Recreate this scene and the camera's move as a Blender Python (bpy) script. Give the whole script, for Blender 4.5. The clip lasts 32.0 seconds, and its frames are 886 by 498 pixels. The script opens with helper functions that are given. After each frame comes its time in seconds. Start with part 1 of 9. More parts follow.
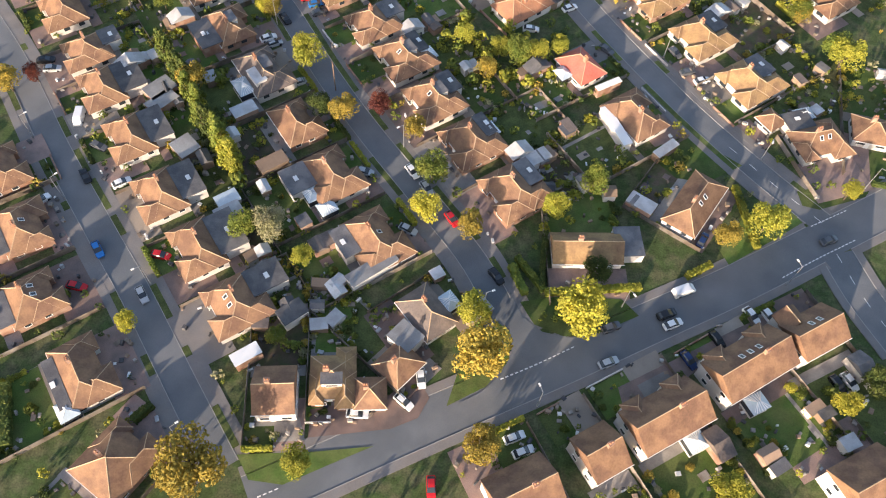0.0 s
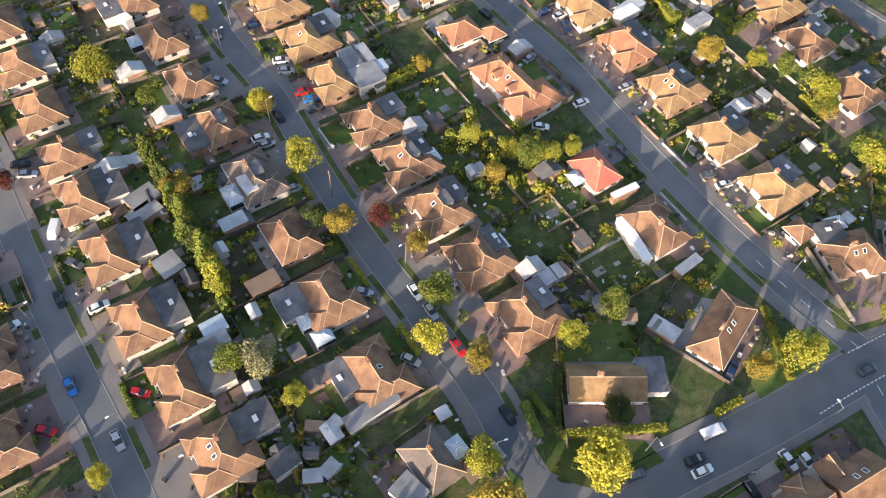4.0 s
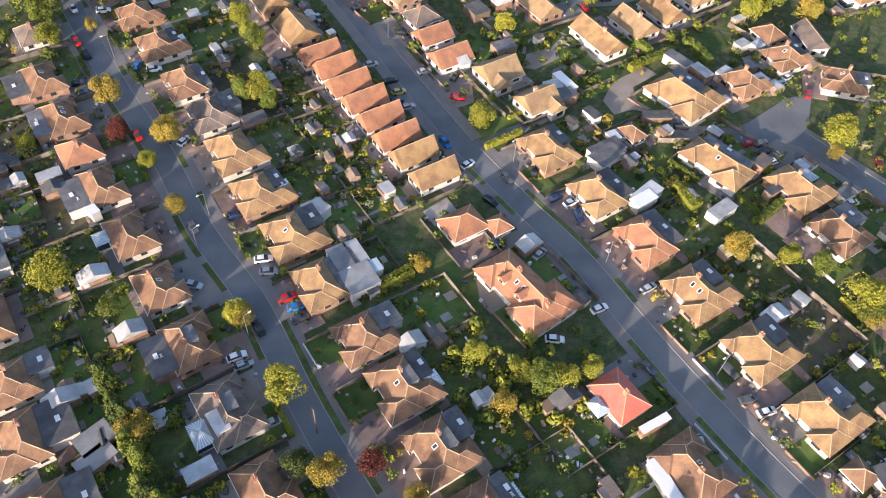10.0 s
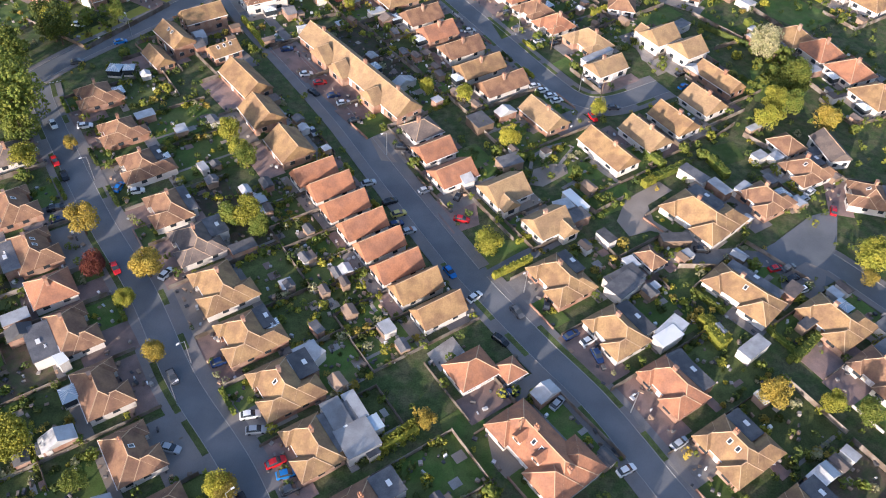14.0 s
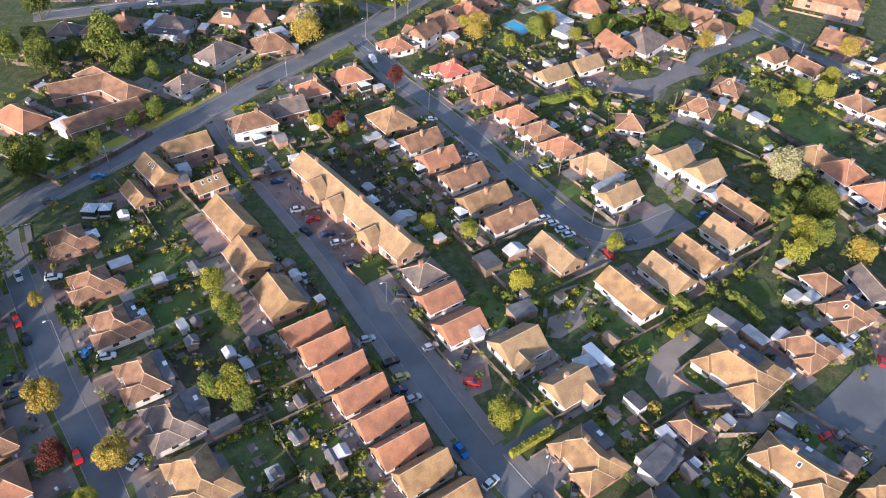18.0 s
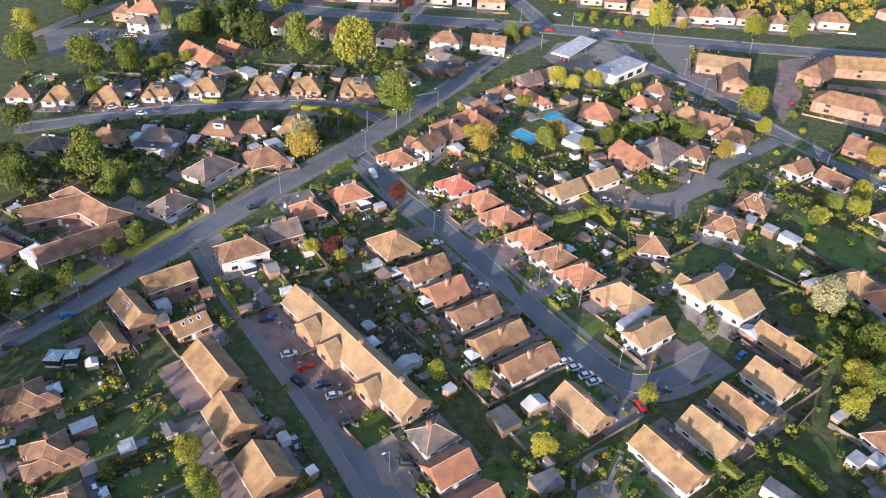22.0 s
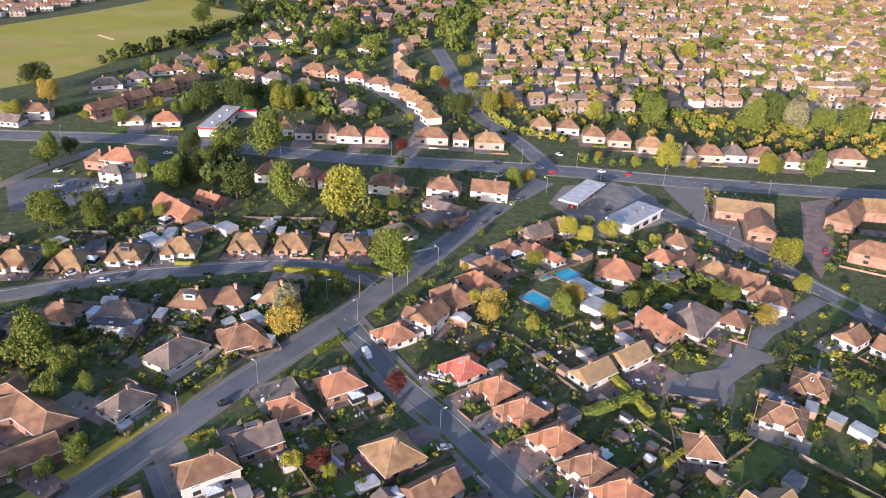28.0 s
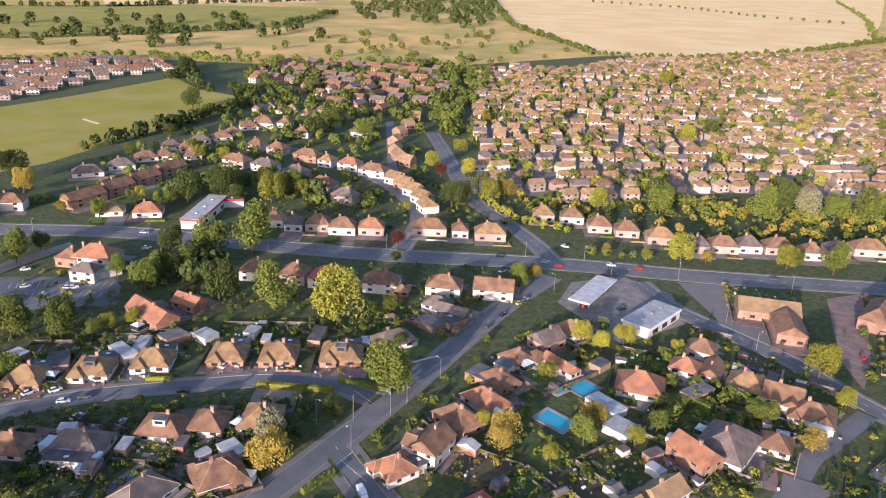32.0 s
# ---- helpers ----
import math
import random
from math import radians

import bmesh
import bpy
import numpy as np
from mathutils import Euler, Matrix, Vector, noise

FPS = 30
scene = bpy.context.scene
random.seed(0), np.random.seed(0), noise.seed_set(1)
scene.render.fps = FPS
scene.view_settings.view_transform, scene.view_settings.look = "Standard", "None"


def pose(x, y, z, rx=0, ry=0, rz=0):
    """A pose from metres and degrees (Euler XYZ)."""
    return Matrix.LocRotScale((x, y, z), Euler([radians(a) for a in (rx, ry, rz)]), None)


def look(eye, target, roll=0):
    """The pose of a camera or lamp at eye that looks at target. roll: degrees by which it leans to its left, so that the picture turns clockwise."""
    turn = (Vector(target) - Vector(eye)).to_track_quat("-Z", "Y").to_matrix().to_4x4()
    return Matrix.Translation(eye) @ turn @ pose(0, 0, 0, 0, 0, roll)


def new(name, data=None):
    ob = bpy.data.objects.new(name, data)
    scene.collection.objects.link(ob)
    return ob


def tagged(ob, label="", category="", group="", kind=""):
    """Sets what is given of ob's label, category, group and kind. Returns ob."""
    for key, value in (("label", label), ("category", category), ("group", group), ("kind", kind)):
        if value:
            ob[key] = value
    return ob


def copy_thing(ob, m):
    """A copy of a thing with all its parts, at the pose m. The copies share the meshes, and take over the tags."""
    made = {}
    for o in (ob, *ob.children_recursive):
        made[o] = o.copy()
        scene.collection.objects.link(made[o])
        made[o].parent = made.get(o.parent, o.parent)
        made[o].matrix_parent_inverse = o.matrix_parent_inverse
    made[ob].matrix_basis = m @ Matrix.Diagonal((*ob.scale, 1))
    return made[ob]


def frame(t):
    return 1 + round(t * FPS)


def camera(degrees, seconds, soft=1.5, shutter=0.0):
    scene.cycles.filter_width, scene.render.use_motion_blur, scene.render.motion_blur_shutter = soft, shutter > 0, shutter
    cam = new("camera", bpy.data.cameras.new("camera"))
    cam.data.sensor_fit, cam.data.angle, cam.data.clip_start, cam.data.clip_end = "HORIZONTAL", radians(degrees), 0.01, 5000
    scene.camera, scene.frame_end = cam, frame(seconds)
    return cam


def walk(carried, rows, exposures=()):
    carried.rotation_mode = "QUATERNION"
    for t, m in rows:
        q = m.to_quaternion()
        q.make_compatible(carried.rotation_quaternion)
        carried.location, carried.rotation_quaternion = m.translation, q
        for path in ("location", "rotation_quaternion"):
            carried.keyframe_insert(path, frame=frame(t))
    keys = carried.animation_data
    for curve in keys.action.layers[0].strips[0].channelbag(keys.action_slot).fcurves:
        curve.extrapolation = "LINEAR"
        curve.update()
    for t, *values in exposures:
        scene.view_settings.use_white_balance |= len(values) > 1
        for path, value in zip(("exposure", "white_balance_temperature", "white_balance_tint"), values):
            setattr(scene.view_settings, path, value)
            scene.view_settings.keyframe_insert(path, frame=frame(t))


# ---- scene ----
cam = camera(60.36, 32.0, soft=1.1)
PATH = [
    (0, (-0.02, -0.00, 125.29), (-0.02, 51.18, 39.38), 3.93),
    (0.5, (-0.34, 2.60, 125.25), (-0.29, 53.86, 39.39), 3.87),
    (1, (-0.66, 5.25, 125.20), (-0.53, 56.65, 39.42), 3.85),
    (1.5, (-0.95, 7.98, 125.12), (-0.76, 59.63, 39.48), 3.91),
    (2, (-1.27, 10.81, 125.05), (-1.03, 62.78, 39.61), 3.98),
    (2.5, (-1.67, 13.73, 125.02), (-1.42, 66.07, 39.81), 4.03),
    (3.5, (-2.62, 19.59, 125.02), (-2.35, 72.85, 40.38), 4.11),
    (4.5, (-3.59, 25.38, 124.96), (-3.18, 79.76, 41.04), 4.27),
    (5, (-4.03, 28.43, 124.87), (-3.58, 83.51, 41.41), 4.29),
    (5.5, (-4.40, 31.65, 124.74), (-3.98, 87.55, 41.83), 4.24),
    (6, (-4.72, 34.79, 124.53), (-4.33, 91.58, 42.22), 4.19),
    (6.5, (-5.00, 37.61, 124.22), (-4.60, 95.30, 42.54), 4.20),
    (7, (-5.29, 40.21, 123.91), (-4.84, 98.79, 42.87), 4.24),
    (7.5, (-5.62, 42.76, 123.73), (-5.11, 102.19, 43.31), 4.25),
    (8, (-5.92, 45.22, 123.70), (-5.40, 105.46, 43.89), 4.23),
    (8.5, (-6.11, 47.55, 123.83), (-5.65, 108.56, 44.59), 4.19),
    (9, (-6.26, 49.88, 123.99), (-5.84, 111.60, 45.32), 4.19),
    (9.5, (-6.48, 52.30, 124.07), (-5.96, 114.74, 45.96), 4.27),
    (10, (-6.81, 54.83, 124.06), (-6.16, 118.01, 46.55), 4.36),
    (10.5, (-7.27, 57.43, 123.98), (-6.55, 121.33, 47.06), 4.37),
    (11, (-7.77, 59.93, 123.87), (-7.02, 124.34, 47.38), 4.35),
    (11.5, (-8.21, 62.42, 123.75), (-7.43, 127.45, 47.79), 4.32),
    (12, (-8.47, 64.92, 123.60), (-7.60, 130.79, 48.36), 4.38),
    (12.5, (-8.79, 67.45, 123.43), (-7.88, 134.23, 49.00), 4.36),
    (13, (-9.25, 70.18, 123.35), (-8.34, 137.85, 49.73), 4.29),
    (13.5, (-9.79, 73.11, 123.41), (-8.83, 141.64, 50.59), 4.20),
    (14, (-10.27, 76.14, 123.55), (-9.25, 145.52, 51.54), 4.09),
    (14.5, (-10.61, 79.22, 123.69), (-9.55, 149.44, 52.50), 3.95),
    (15.5, (-11.25, 85.48, 123.96), (-10.14, 157.38, 54.47), 3.65),
    (16.5, (-12.39, 91.89, 124.21), (-11.14, 165.46, 56.49), 3.46),
    (17, (-13.07, 95.21, 124.30), (-11.71, 169.59, 57.48), 3.41),
    (17.5, (-13.71, 98.62, 124.36), (-12.25, 173.81, 58.44), 3.36),
    (18, (-14.14, 102.06, 124.33), (-12.66, 178.06, 59.36), 3.30),
    (18.5, (-14.26, 105.46, 124.21), (-12.89, 182.30, 60.23), 3.19),
    (19, (-14.32, 108.84, 124.07), (-13.08, 186.51, 61.10), 3.07),
    (19.5, (-14.60, 112.22, 123.99), (-13.37, 190.67, 61.99), 3.00),
    (20, (-15.07, 115.55, 124.00), (-13.78, 194.74, 62.95), 2.97),
    (20.5, (-15.62, 118.79, 124.10), (-14.27, 198.69, 63.97), 2.96),
    (21, (-16.22, 122.01, 124.19), (-14.83, 202.60, 65.00), 2.96),
    (21.5, (-16.80, 125.25, 124.18), (-15.39, 206.55, 65.97), 2.96),
    (22, (-17.36, 128.48, 124.12), (-15.93, 210.49, 66.92), 2.96),
    (22.5, (-17.88, 131.63, 124.06), (-16.41, 214.36, 67.90), 2.93),
    (23, (-18.34, 134.78, 124.03), (-16.83, 218.20, 68.91), 2.86),
    (23.5, (-18.73, 137.99, 124.05), (-17.19, 222.06, 69.94), 2.77),
    (24, (-19.08, 141.27, 124.07), (-17.50, 225.98, 70.95), 2.70),
    (24.5, (-19.42, 144.62, 124.03), (-17.76, 229.96, 71.93), 2.67),
    (25, (-19.79, 147.92, 123.97), (-18.02, 233.89, 72.91), 2.67),
    (25.5, (-20.21, 151.08, 123.92), (-18.33, 237.68, 73.94), 2.65),
    (26.5, (-21.07, 157.39, 123.86), (-18.99, 245.20, 76.06), 2.58),
    (27.5, (-21.75, 164.29, 123.81), (-19.51, 253.19, 78.08), 2.44),
    (28, (-22.13, 167.79, 123.77), (-19.78, 257.22, 79.09), 2.38),
    (28.5, (-22.60, 171.22, 123.71), (-20.09, 261.19, 80.13), 2.35),
    (29, (-23.07, 174.61, 123.63), (-20.41, 265.11, 81.17), 2.34),
    (29.5, (-23.50, 178.03, 123.56), (-20.67, 269.03, 82.20), 2.33),
    (30, (-23.90, 181.38, 123.50), (-20.93, 272.86, 83.22), 2.32),
    (30.5, (-24.33, 184.59, 123.45), (-21.23, 276.53, 84.24), 2.31),
    (31, (-24.79, 187.80, 123.42), (-21.59, 280.19, 85.30), 2.31),
    (31.5, (-25.27, 191.13, 123.40), (-21.99, 283.97, 86.39), 2.31),
    (32, (-25.78, 194.55, 123.39), (-22.41, 287.83, 87.51), 2.32),
]
EXPOSURES = [(0, 1.12, 6450, 18), (8, 1.12, 6200, 18), (12, 0.98, 5850, 21), (17, 0.94, 5600, 21), (23, 0.83, 5600, 22), (32, 0.65, 5700, 27)]
walk(cam, [(t, look(eye, target, roll)) for t, eye, target, roll in PATH], EXPOSURES)

# world and light
SUN_AZ, SUN_EL = radians(243), radians(11.3)      # direction the sun stands in, seen from above, and its height
world = bpy.data.worlds.new("sky")
scene.world = world
world.use_nodes = True
_nt = world.node_tree
_sky = _nt.nodes.new("ShaderNodeTexSky")
_sky.sky_type, _sky.sun_disc = "NISHITA", False
_sky.sun_elevation, _sky.sun_rotation = SUN_EL, math.pi / 2 - SUN_AZ
_sky.dust_density = 1.5
_bg = _nt.nodes["Background"]
_bg.inputs[1].default_value = 0.176
_nt.links.new(_sky.outputs[0], _bg.inputs[0])
sun = new("sun", bpy.data.lights.new("sun", "SUN"))
sun.data.energy, sun.data.angle, sun.data.color = 5.0, radians(0.7), (1.0, 0.84, 0.62)
_d = Vector((math.cos(SUN_AZ) * math.cos(SUN_EL), math.sin(SUN_AZ) * math.cos(SUN_EL), math.sin(SUN_EL)))
sun.matrix_world = look(_d * 500, (0, 0, 0))

# materials


def material(name, col, rough=0.8, metal=0.0, spread=0.15, scale=0.4, fine=6.0, bump=0.15, tint=None, tint_scale=0.05, rnd=0.0, spec=0.3):
    """A surface with a base colour, patches at two scales, a little relief and, with rnd, its own tone for each piece."""
    m = bpy.data.materials.new(name)
    m.use_nodes = True
    n, l = m.node_tree.nodes, m.node_tree.links
    b = n["Principled BSDF"]
    b.inputs["Roughness"].default_value, b.inputs["Metallic"].default_value = rough, metal
    b.inputs["Specular IOR Level"].default_value = spec
    co = n.new("ShaderNodeNewGeometry")
    big, small = n.new("ShaderNodeTexNoise"), n.new("ShaderNodeTexNoise")
    big.inputs["Scale"].default_value, small.inputs["Scale"].default_value = scale, fine
    big.inputs["Detail"].default_value, small.inputs["Detail"].default_value = 4, 3
    for t in (big, small):
        l.new(co.outputs["Position"], t.inputs["Vector"])
    add = n.new("ShaderNodeMath")
    add.operation = "ADD"
    l.new(big.outputs[0], add.inputs[0])
    l.new(small.outputs[0], add.inputs[1])
    rng = n.new("ShaderNodeMapRange")
    rng.inputs[1].default_value, rng.inputs[2].default_value = 0.65, 1.35
    rng.inputs[3].default_value, rng.inputs[4].default_value = 1 - spread, 1 + spread
    l.new(add.outputs[0], rng.inputs[0])
    fac = rng.outputs[0]
    if rnd:
        info = n.new("ShaderNodeObjectInfo")
        r2 = n.new("ShaderNodeMapRange")
        r2.inputs[3].default_value, r2.inputs[4].default_value = 1 - rnd, 1 + rnd
        l.new(info.outputs["Random"], r2.inputs[0])
        mul = n.new("ShaderNodeMath")
        mul.operation = "MULTIPLY"
        l.new(fac, mul.inputs[0])
        l.new(r2.outputs[0], mul.inputs[1])
        fac = mul.outputs[0]
    base = n.new("ShaderNodeRGB")
    base.outputs[0].default_value = (*col, 1)
    src = base.outputs[0]
    if tint:
        mix, tn = n.new("ShaderNodeMix"), n.new("ShaderNodeTexNoise")
        mix.data_type = "RGBA"
        tn.inputs["Scale"].default_value, tn.inputs["Detail"].default_value = tint_scale, 5
        l.new(co.outputs["Position"], tn.inputs["Vector"])
        tr = n.new("ShaderNodeMapRange")
        tr.inputs[1].default_value, tr.inputs[2].default_value = 0.42, 0.6
        l.new(tn.outputs[0], tr.inputs[0])
        l.new(tr.outputs[0], mix.inputs[0])
        l.new(src, mix.inputs[6])
        mix.inputs[7].default_value = (*tint, 1)
        src = mix.outputs[2]
    sc = n.new("ShaderNodeVectorMath")
    sc.operation = "SCALE"
    l.new(src, sc.inputs[0])
    l.new(fac, sc.inputs["Scale"])
    l.new(sc.outputs[0], b.inputs["Base Color"])
    if bump:
        bp = n.new("ShaderNodeBump")
        bp.inputs["Strength"].default_value, bp.inputs["Distance"].default_value = bump, 0.05
        l.new(small.outputs[0], bp.inputs["Height"])
        l.new(bp.outputs[0], b.inputs["Normal"])
    return m


def tiles_material(name, col, dark, rnd=0.07):
    """Roof tiles: fine courses along the slope, weathered patches, lichen."""
    m = material(name, col, 0.75, 0, 0.22, 0.5, 3.0, 0.3, dark, 0.35, rnd, 0.25)
    n, l = m.node_tree.nodes, m.node_tree.links
    co = n.new("ShaderNodeNewGeometry")
    sep = n.new("ShaderNodeSeparateXYZ")
    l.new(co.outputs["Position"], sep.inputs[0])
    mul = n.new("ShaderNodeMath")
    mul.operation = "MULTIPLY"
    mul.inputs[1].default_value = 5.0
    l.new(sep.outputs[2], mul.inputs[0])
    fr = n.new("ShaderNodeMath")
    fr.operation = "FRACT"
    l.new(mul.outputs[0], fr.inputs[0])
    bp = n.new("ShaderNodeBump")
    bp.inputs["Strength"].default_value, bp.inputs["Distance"].default_value = 0.35, 0.04
    l.new(fr.outputs[0], bp.inputs["Height"])
    l.new(bp.outputs[0], n["Principled BSDF"].inputs["Normal"])
    return m


M = {
    "tile": tiles_material("tile_brown", (0.247, 0.144, 0.085), (0.171, 0.098, 0.065)),
    "tile2": tiles_material("tile_tan", (0.309, 0.200, 0.098), (0.218, 0.135, 0.076)),
    "orange": tiles_material("tile_orange", (0.355, 0.165, 0.092), (0.262, 0.131, 0.083)),
    "red": tiles_material("tile_red", (0.50, 0.13, 0.09), (0.42, 0.13, 0.10)),
    "grey": tiles_material("tile_grey", (0.176, 0.140, 0.120), (0.120, 0.100, 0.092)),
    "pale": tiles_material("tile_pale", (0.317, 0.219, 0.118), (0.255, 0.172, 0.100)),
    "white": material("render_white", (0.60, 0.565, 0.525), 0.85, 0, 0.1, 0.3, 4, 0.1, (0.56, 0.52, 0.47), 0.4, 0.12),
    "ridge": material("ridge_tile", (0.47, 0.335, 0.215), 0.8, 0, 0.15, 1, 6, 0.1),
    "brick": material("brick", (0.34, 0.225, 0.165), 0.85, 0, 0.2, 0.6, 9, 0.3, (0.28, 0.15, 0.10), 0.5, 0.15),
    "stock": material("stock_brick", (0.43, 0.36, 0.315), 0.85, 0, 0.2, 0.3, 5, 0.2, (0.33, 0.255, 0.215), 0.1, 0.2),
    "felt": material("roof_felt", (0.105, 0.105, 0.112), 0.8, 0, 0.2, 0.5, 5, 0.2, (0.155, 0.15, 0.15), 0.4, 0.35),
    "sheet": material("roof_sheet", (0.46, 0.47, 0.48), 0.6, 0, 0.12, 0.5, 6, 0.15, (0.36, 0.36, 0.36), 0.4, 0.2),
    "flat": material("mineral_felt", (0.265, 0.27, 0.275), 0.75, 0, 0.16, 0.4, 6, 0.15, (0.21, 0.21, 0.215), 0.3, 0.2),
    "asphalt": material("asphalt", (0.132, 0.142, 0.152), 0.85, 0, 0.2, 0.12, 8, 0.25, (0.166, 0.17, 0.175), 0.06),
    "pavement": material("pavement", (0.185, 0.176, 0.172), 0.88, 0, 0.16, 0.3, 6, 0.2, (0.205, 0.185, 0.17), 0.2),
    "kerb": material("kerbstone", (0.30, 0.29, 0.275), 0.85, 0, 0.1, 0.6, 6, 0.15),
    "paint": material("road_paint", (0.72, 0.72, 0.70), 0.7, 0, 0.12, 0.8, 7, 0.05),
    "drive": material("block_paving", (0.265, 0.182, 0.155), 0.85, 0, 0.2, 0.4, 7, 0.25, (0.185, 0.14, 0.125), 0.25, 0.25),
    "concrete": material("concrete_paving", (0.30, 0.275, 0.245), 0.85, 0, 0.18, 0.4, 5, 0.2, (0.225, 0.205, 0.19), 0.25, 0.25),
    "gravel": material("gravel", (0.30, 0.255, 0.21), 0.95, 0, 0.2, 0.4, 12, 0.3, (0.24, 0.20, 0.165), 0.2, 0.2),
    "grass": material("lawn", (0.073, 0.123, 0.026), 0.95, 0, 0.34, 0.35, 5, 0.4, (0.108, 0.134, 0.040), 0.18, 0.3),
    "rough": material("rough_grass", (0.096, 0.119, 0.037), 0.95, 0, 0.42, 0.5, 4, 0.5, (0.066, 0.086, 0.026), 0.22, 0.25),
    "soil": material("garden_soil", (0.100, 0.076, 0.054), 0.95, 0, 0.3, 0.6, 6, 0.4, (0.073, 0.081, 0.037), 0.5, 0.25),
    "ground": material("garden_ground", (0.057, 0.086, 0.026), 0.95, 0, 0.5, 0.7, 3, 0.6, (0.101, 0.104, 0.050), 0.3),
    "field": material("pasture", (0.66, 0.44, 0.14), 0.95, 0, 0.28, 0.02, 0.4, 0.3, (0.46, 0.36, 0.10), 0.006),
    "straw": material("stubble", (0.86, 0.60, 0.26), 0.95, 0, 0.08, 0.01, 0.3, 0.2, (0.88, 0.65, 0.32), 0.01),
    "pitch": material("mown_grass", (0.31, 0.285, 0.035), 0.95, 0, 0.14, 0.03, 0.6, 0.2, (0.36, 0.305, 0.075), 0.02),
    "fence": material("fence_wood", (0.135, 0.105, 0.08), 0.85, 0, 0.2, 0.6, 8, 0.2, (0.20, 0.175, 0.15), 0.3, 0.35),
    "shed": material("shed_wood", (0.24, 0.17, 0.12), 0.85, 0, 0.15, 0.6, 8, 0.2, None, 0.3, 0.35),
    "bark": material("bark", (0.10, 0.075, 0.05), 0.95, 0, 0.25, 2, 10, 0.4),
    "plastic": material("white_upvc", (0.80, 0.79, 0.77), 0.45, 0, 0.04, 0.5, 5, 0.02, None, 0.1, 0, 0.5),
    "glass": material("window_glass", (0.035, 0.042, 0.05), 0.08, 0, 0.1, 0.8, 3, 0.0, None, 0.1, 0, 0.6),
    "pane_pale": material("roof_glass", (0.42, 0.50, 0.56), 0.12, 0, 0.1, 0.8, 3, 0.0, None, 0.1, 0, 0.6),
    "pot": material("clay_pot", (0.42, 0.20, 0.11), 0.85, 0, 0.1, 1, 8, 0.1),
    "rubber": material("tyre_rubber", (0.02, 0.02, 0.022), 0.85, 0, 0.1, 1, 8, 0.05),
    "metal": material("galvanised_steel", (0.50, 0.50, 0.50), 0.4, 0.8, 0.1, 1, 8, 0.05),
    "water": material("pool_water", (0.03, 0.36, 0.50), 0.08, 0, 0.08, 0.4, 2, 0.02, None, 0.1, 0, 0.5),
    "wood": material("post_wood", (0.17, 0.12, 0.085), 0.9, 0, 0.15, 1, 8, 0.15),
    "redpaint": material("red_fascia", (0.52, 0.03, 0.03), 0.4, 0, 0.06, 0.5, 4, 0.02),
}
for _n, _c, _r in (("c_white", (0.78, 0.78, 0.77), 0.28), ("c_silver", (0.42, 0.44, 0.46), 0.25), ("c_black", (0.018, 0.019, 0.022), 0.2), ("c_grey", (0.10, 0.105, 0.115), 0.25),
                   ("c_red", (0.50, 0.018, 0.022), 0.25), ("c_blue", (0.02, 0.17, 0.48), 0.25), ("c_navy", (0.015, 0.035, 0.11), 0.25), ("c_yellow", (0.55, 0.46, 0.12), 0.3)):
    M[_n] = material(_n.replace("c_", "car_paint_"), _c, _r, 0.1, 0.03, 0.5, 4, 0.0, None, 0.1, 0, 0.6)


def leaf_material(name, col, col2):
    m = material(name, col, 0.7, 0, 0.35, 0.9, 4, 0.2, col2, 0.5, 0.22, 0.2)
    n, l = m.node_tree.nodes, m.node_tree.links
    b = n["Principled BSDF"]
    tr = n.new("ShaderNodeBsdfTranslucent")
    mx = n.new("ShaderNodeMixShader")
    mx.inputs[0].default_value = 0.3
    src = b.inputs["Base Color"].links[0].from_socket
    l.new(src, tr.inputs[0])
    l.new(b.outputs[0], mx.inputs[1])
    l.new(tr.outputs[0], mx.inputs[2])
    l.new(mx.outputs[0], n["Material Output"].inputs[0])
    return m


LEAF = {
    "green": leaf_material("leaf_green", (0.127, 0.171, 0.033), (0.187, 0.209, 0.039)),
    "dark": leaf_material("leaf_dark", (0.066, 0.097, 0.026), (0.105, 0.127, 0.031)),
    "lime": leaf_material("leaf_lime", (0.25, 0.265, 0.038), (0.32, 0.305, 0.045)),
    "yellow": leaf_material("leaf_yellow", (0.42, 0.385, 0.05), (0.34, 0.335, 0.05)),
    "gold": leaf_material("leaf_gold", (0.40, 0.30, 0.055), (0.31, 0.255, 0.055)),
    "copper": leaf_material("leaf_copper", (0.11, 0.035, 0.03), (0.16, 0.05, 0.03)),
    "silver": leaf_material("leaf_silver", (0.36, 0.34, 0.20), (0.26, 0.26, 0.13)),
}

# building blocks


def part(name, bm, mat, parent, label=""):
    me = bpy.data.meshes.new(name)
    bm.to_mesh(me)
    bm.free()
    me.materials.append(mat)
    ob = new(name, me)
    ob.parent = parent
    return tagged(ob, label)


def share(name, me, parent, m=None):
    ob = new(name, me)
    ob.parent = parent
    if m is not None:
        ob.matrix_basis = m
    return ob


def solid(bm, verts, faces):
    vs = [bm.verts.new(v) for v in verts]
    for f in faces:
        bm.faces.new([vs[i] for i in f])


BOX = ((0, 3, 2, 1), (4, 5, 6, 7), (0, 1, 5, 4), (1, 2, 6, 5), (2, 3, 7, 6), (3, 0, 4, 7))


def box(bm, x0, y0, z0, x1, y1, z1):
    solid(bm, [(x0, y0, z0), (x1, y0, z0), (x1, y1, z0), (x0, y1, z0), (x0, y0, z1), (x1, y0, z1), (x1, y1, z1), (x0, y1, z1)], BOX)


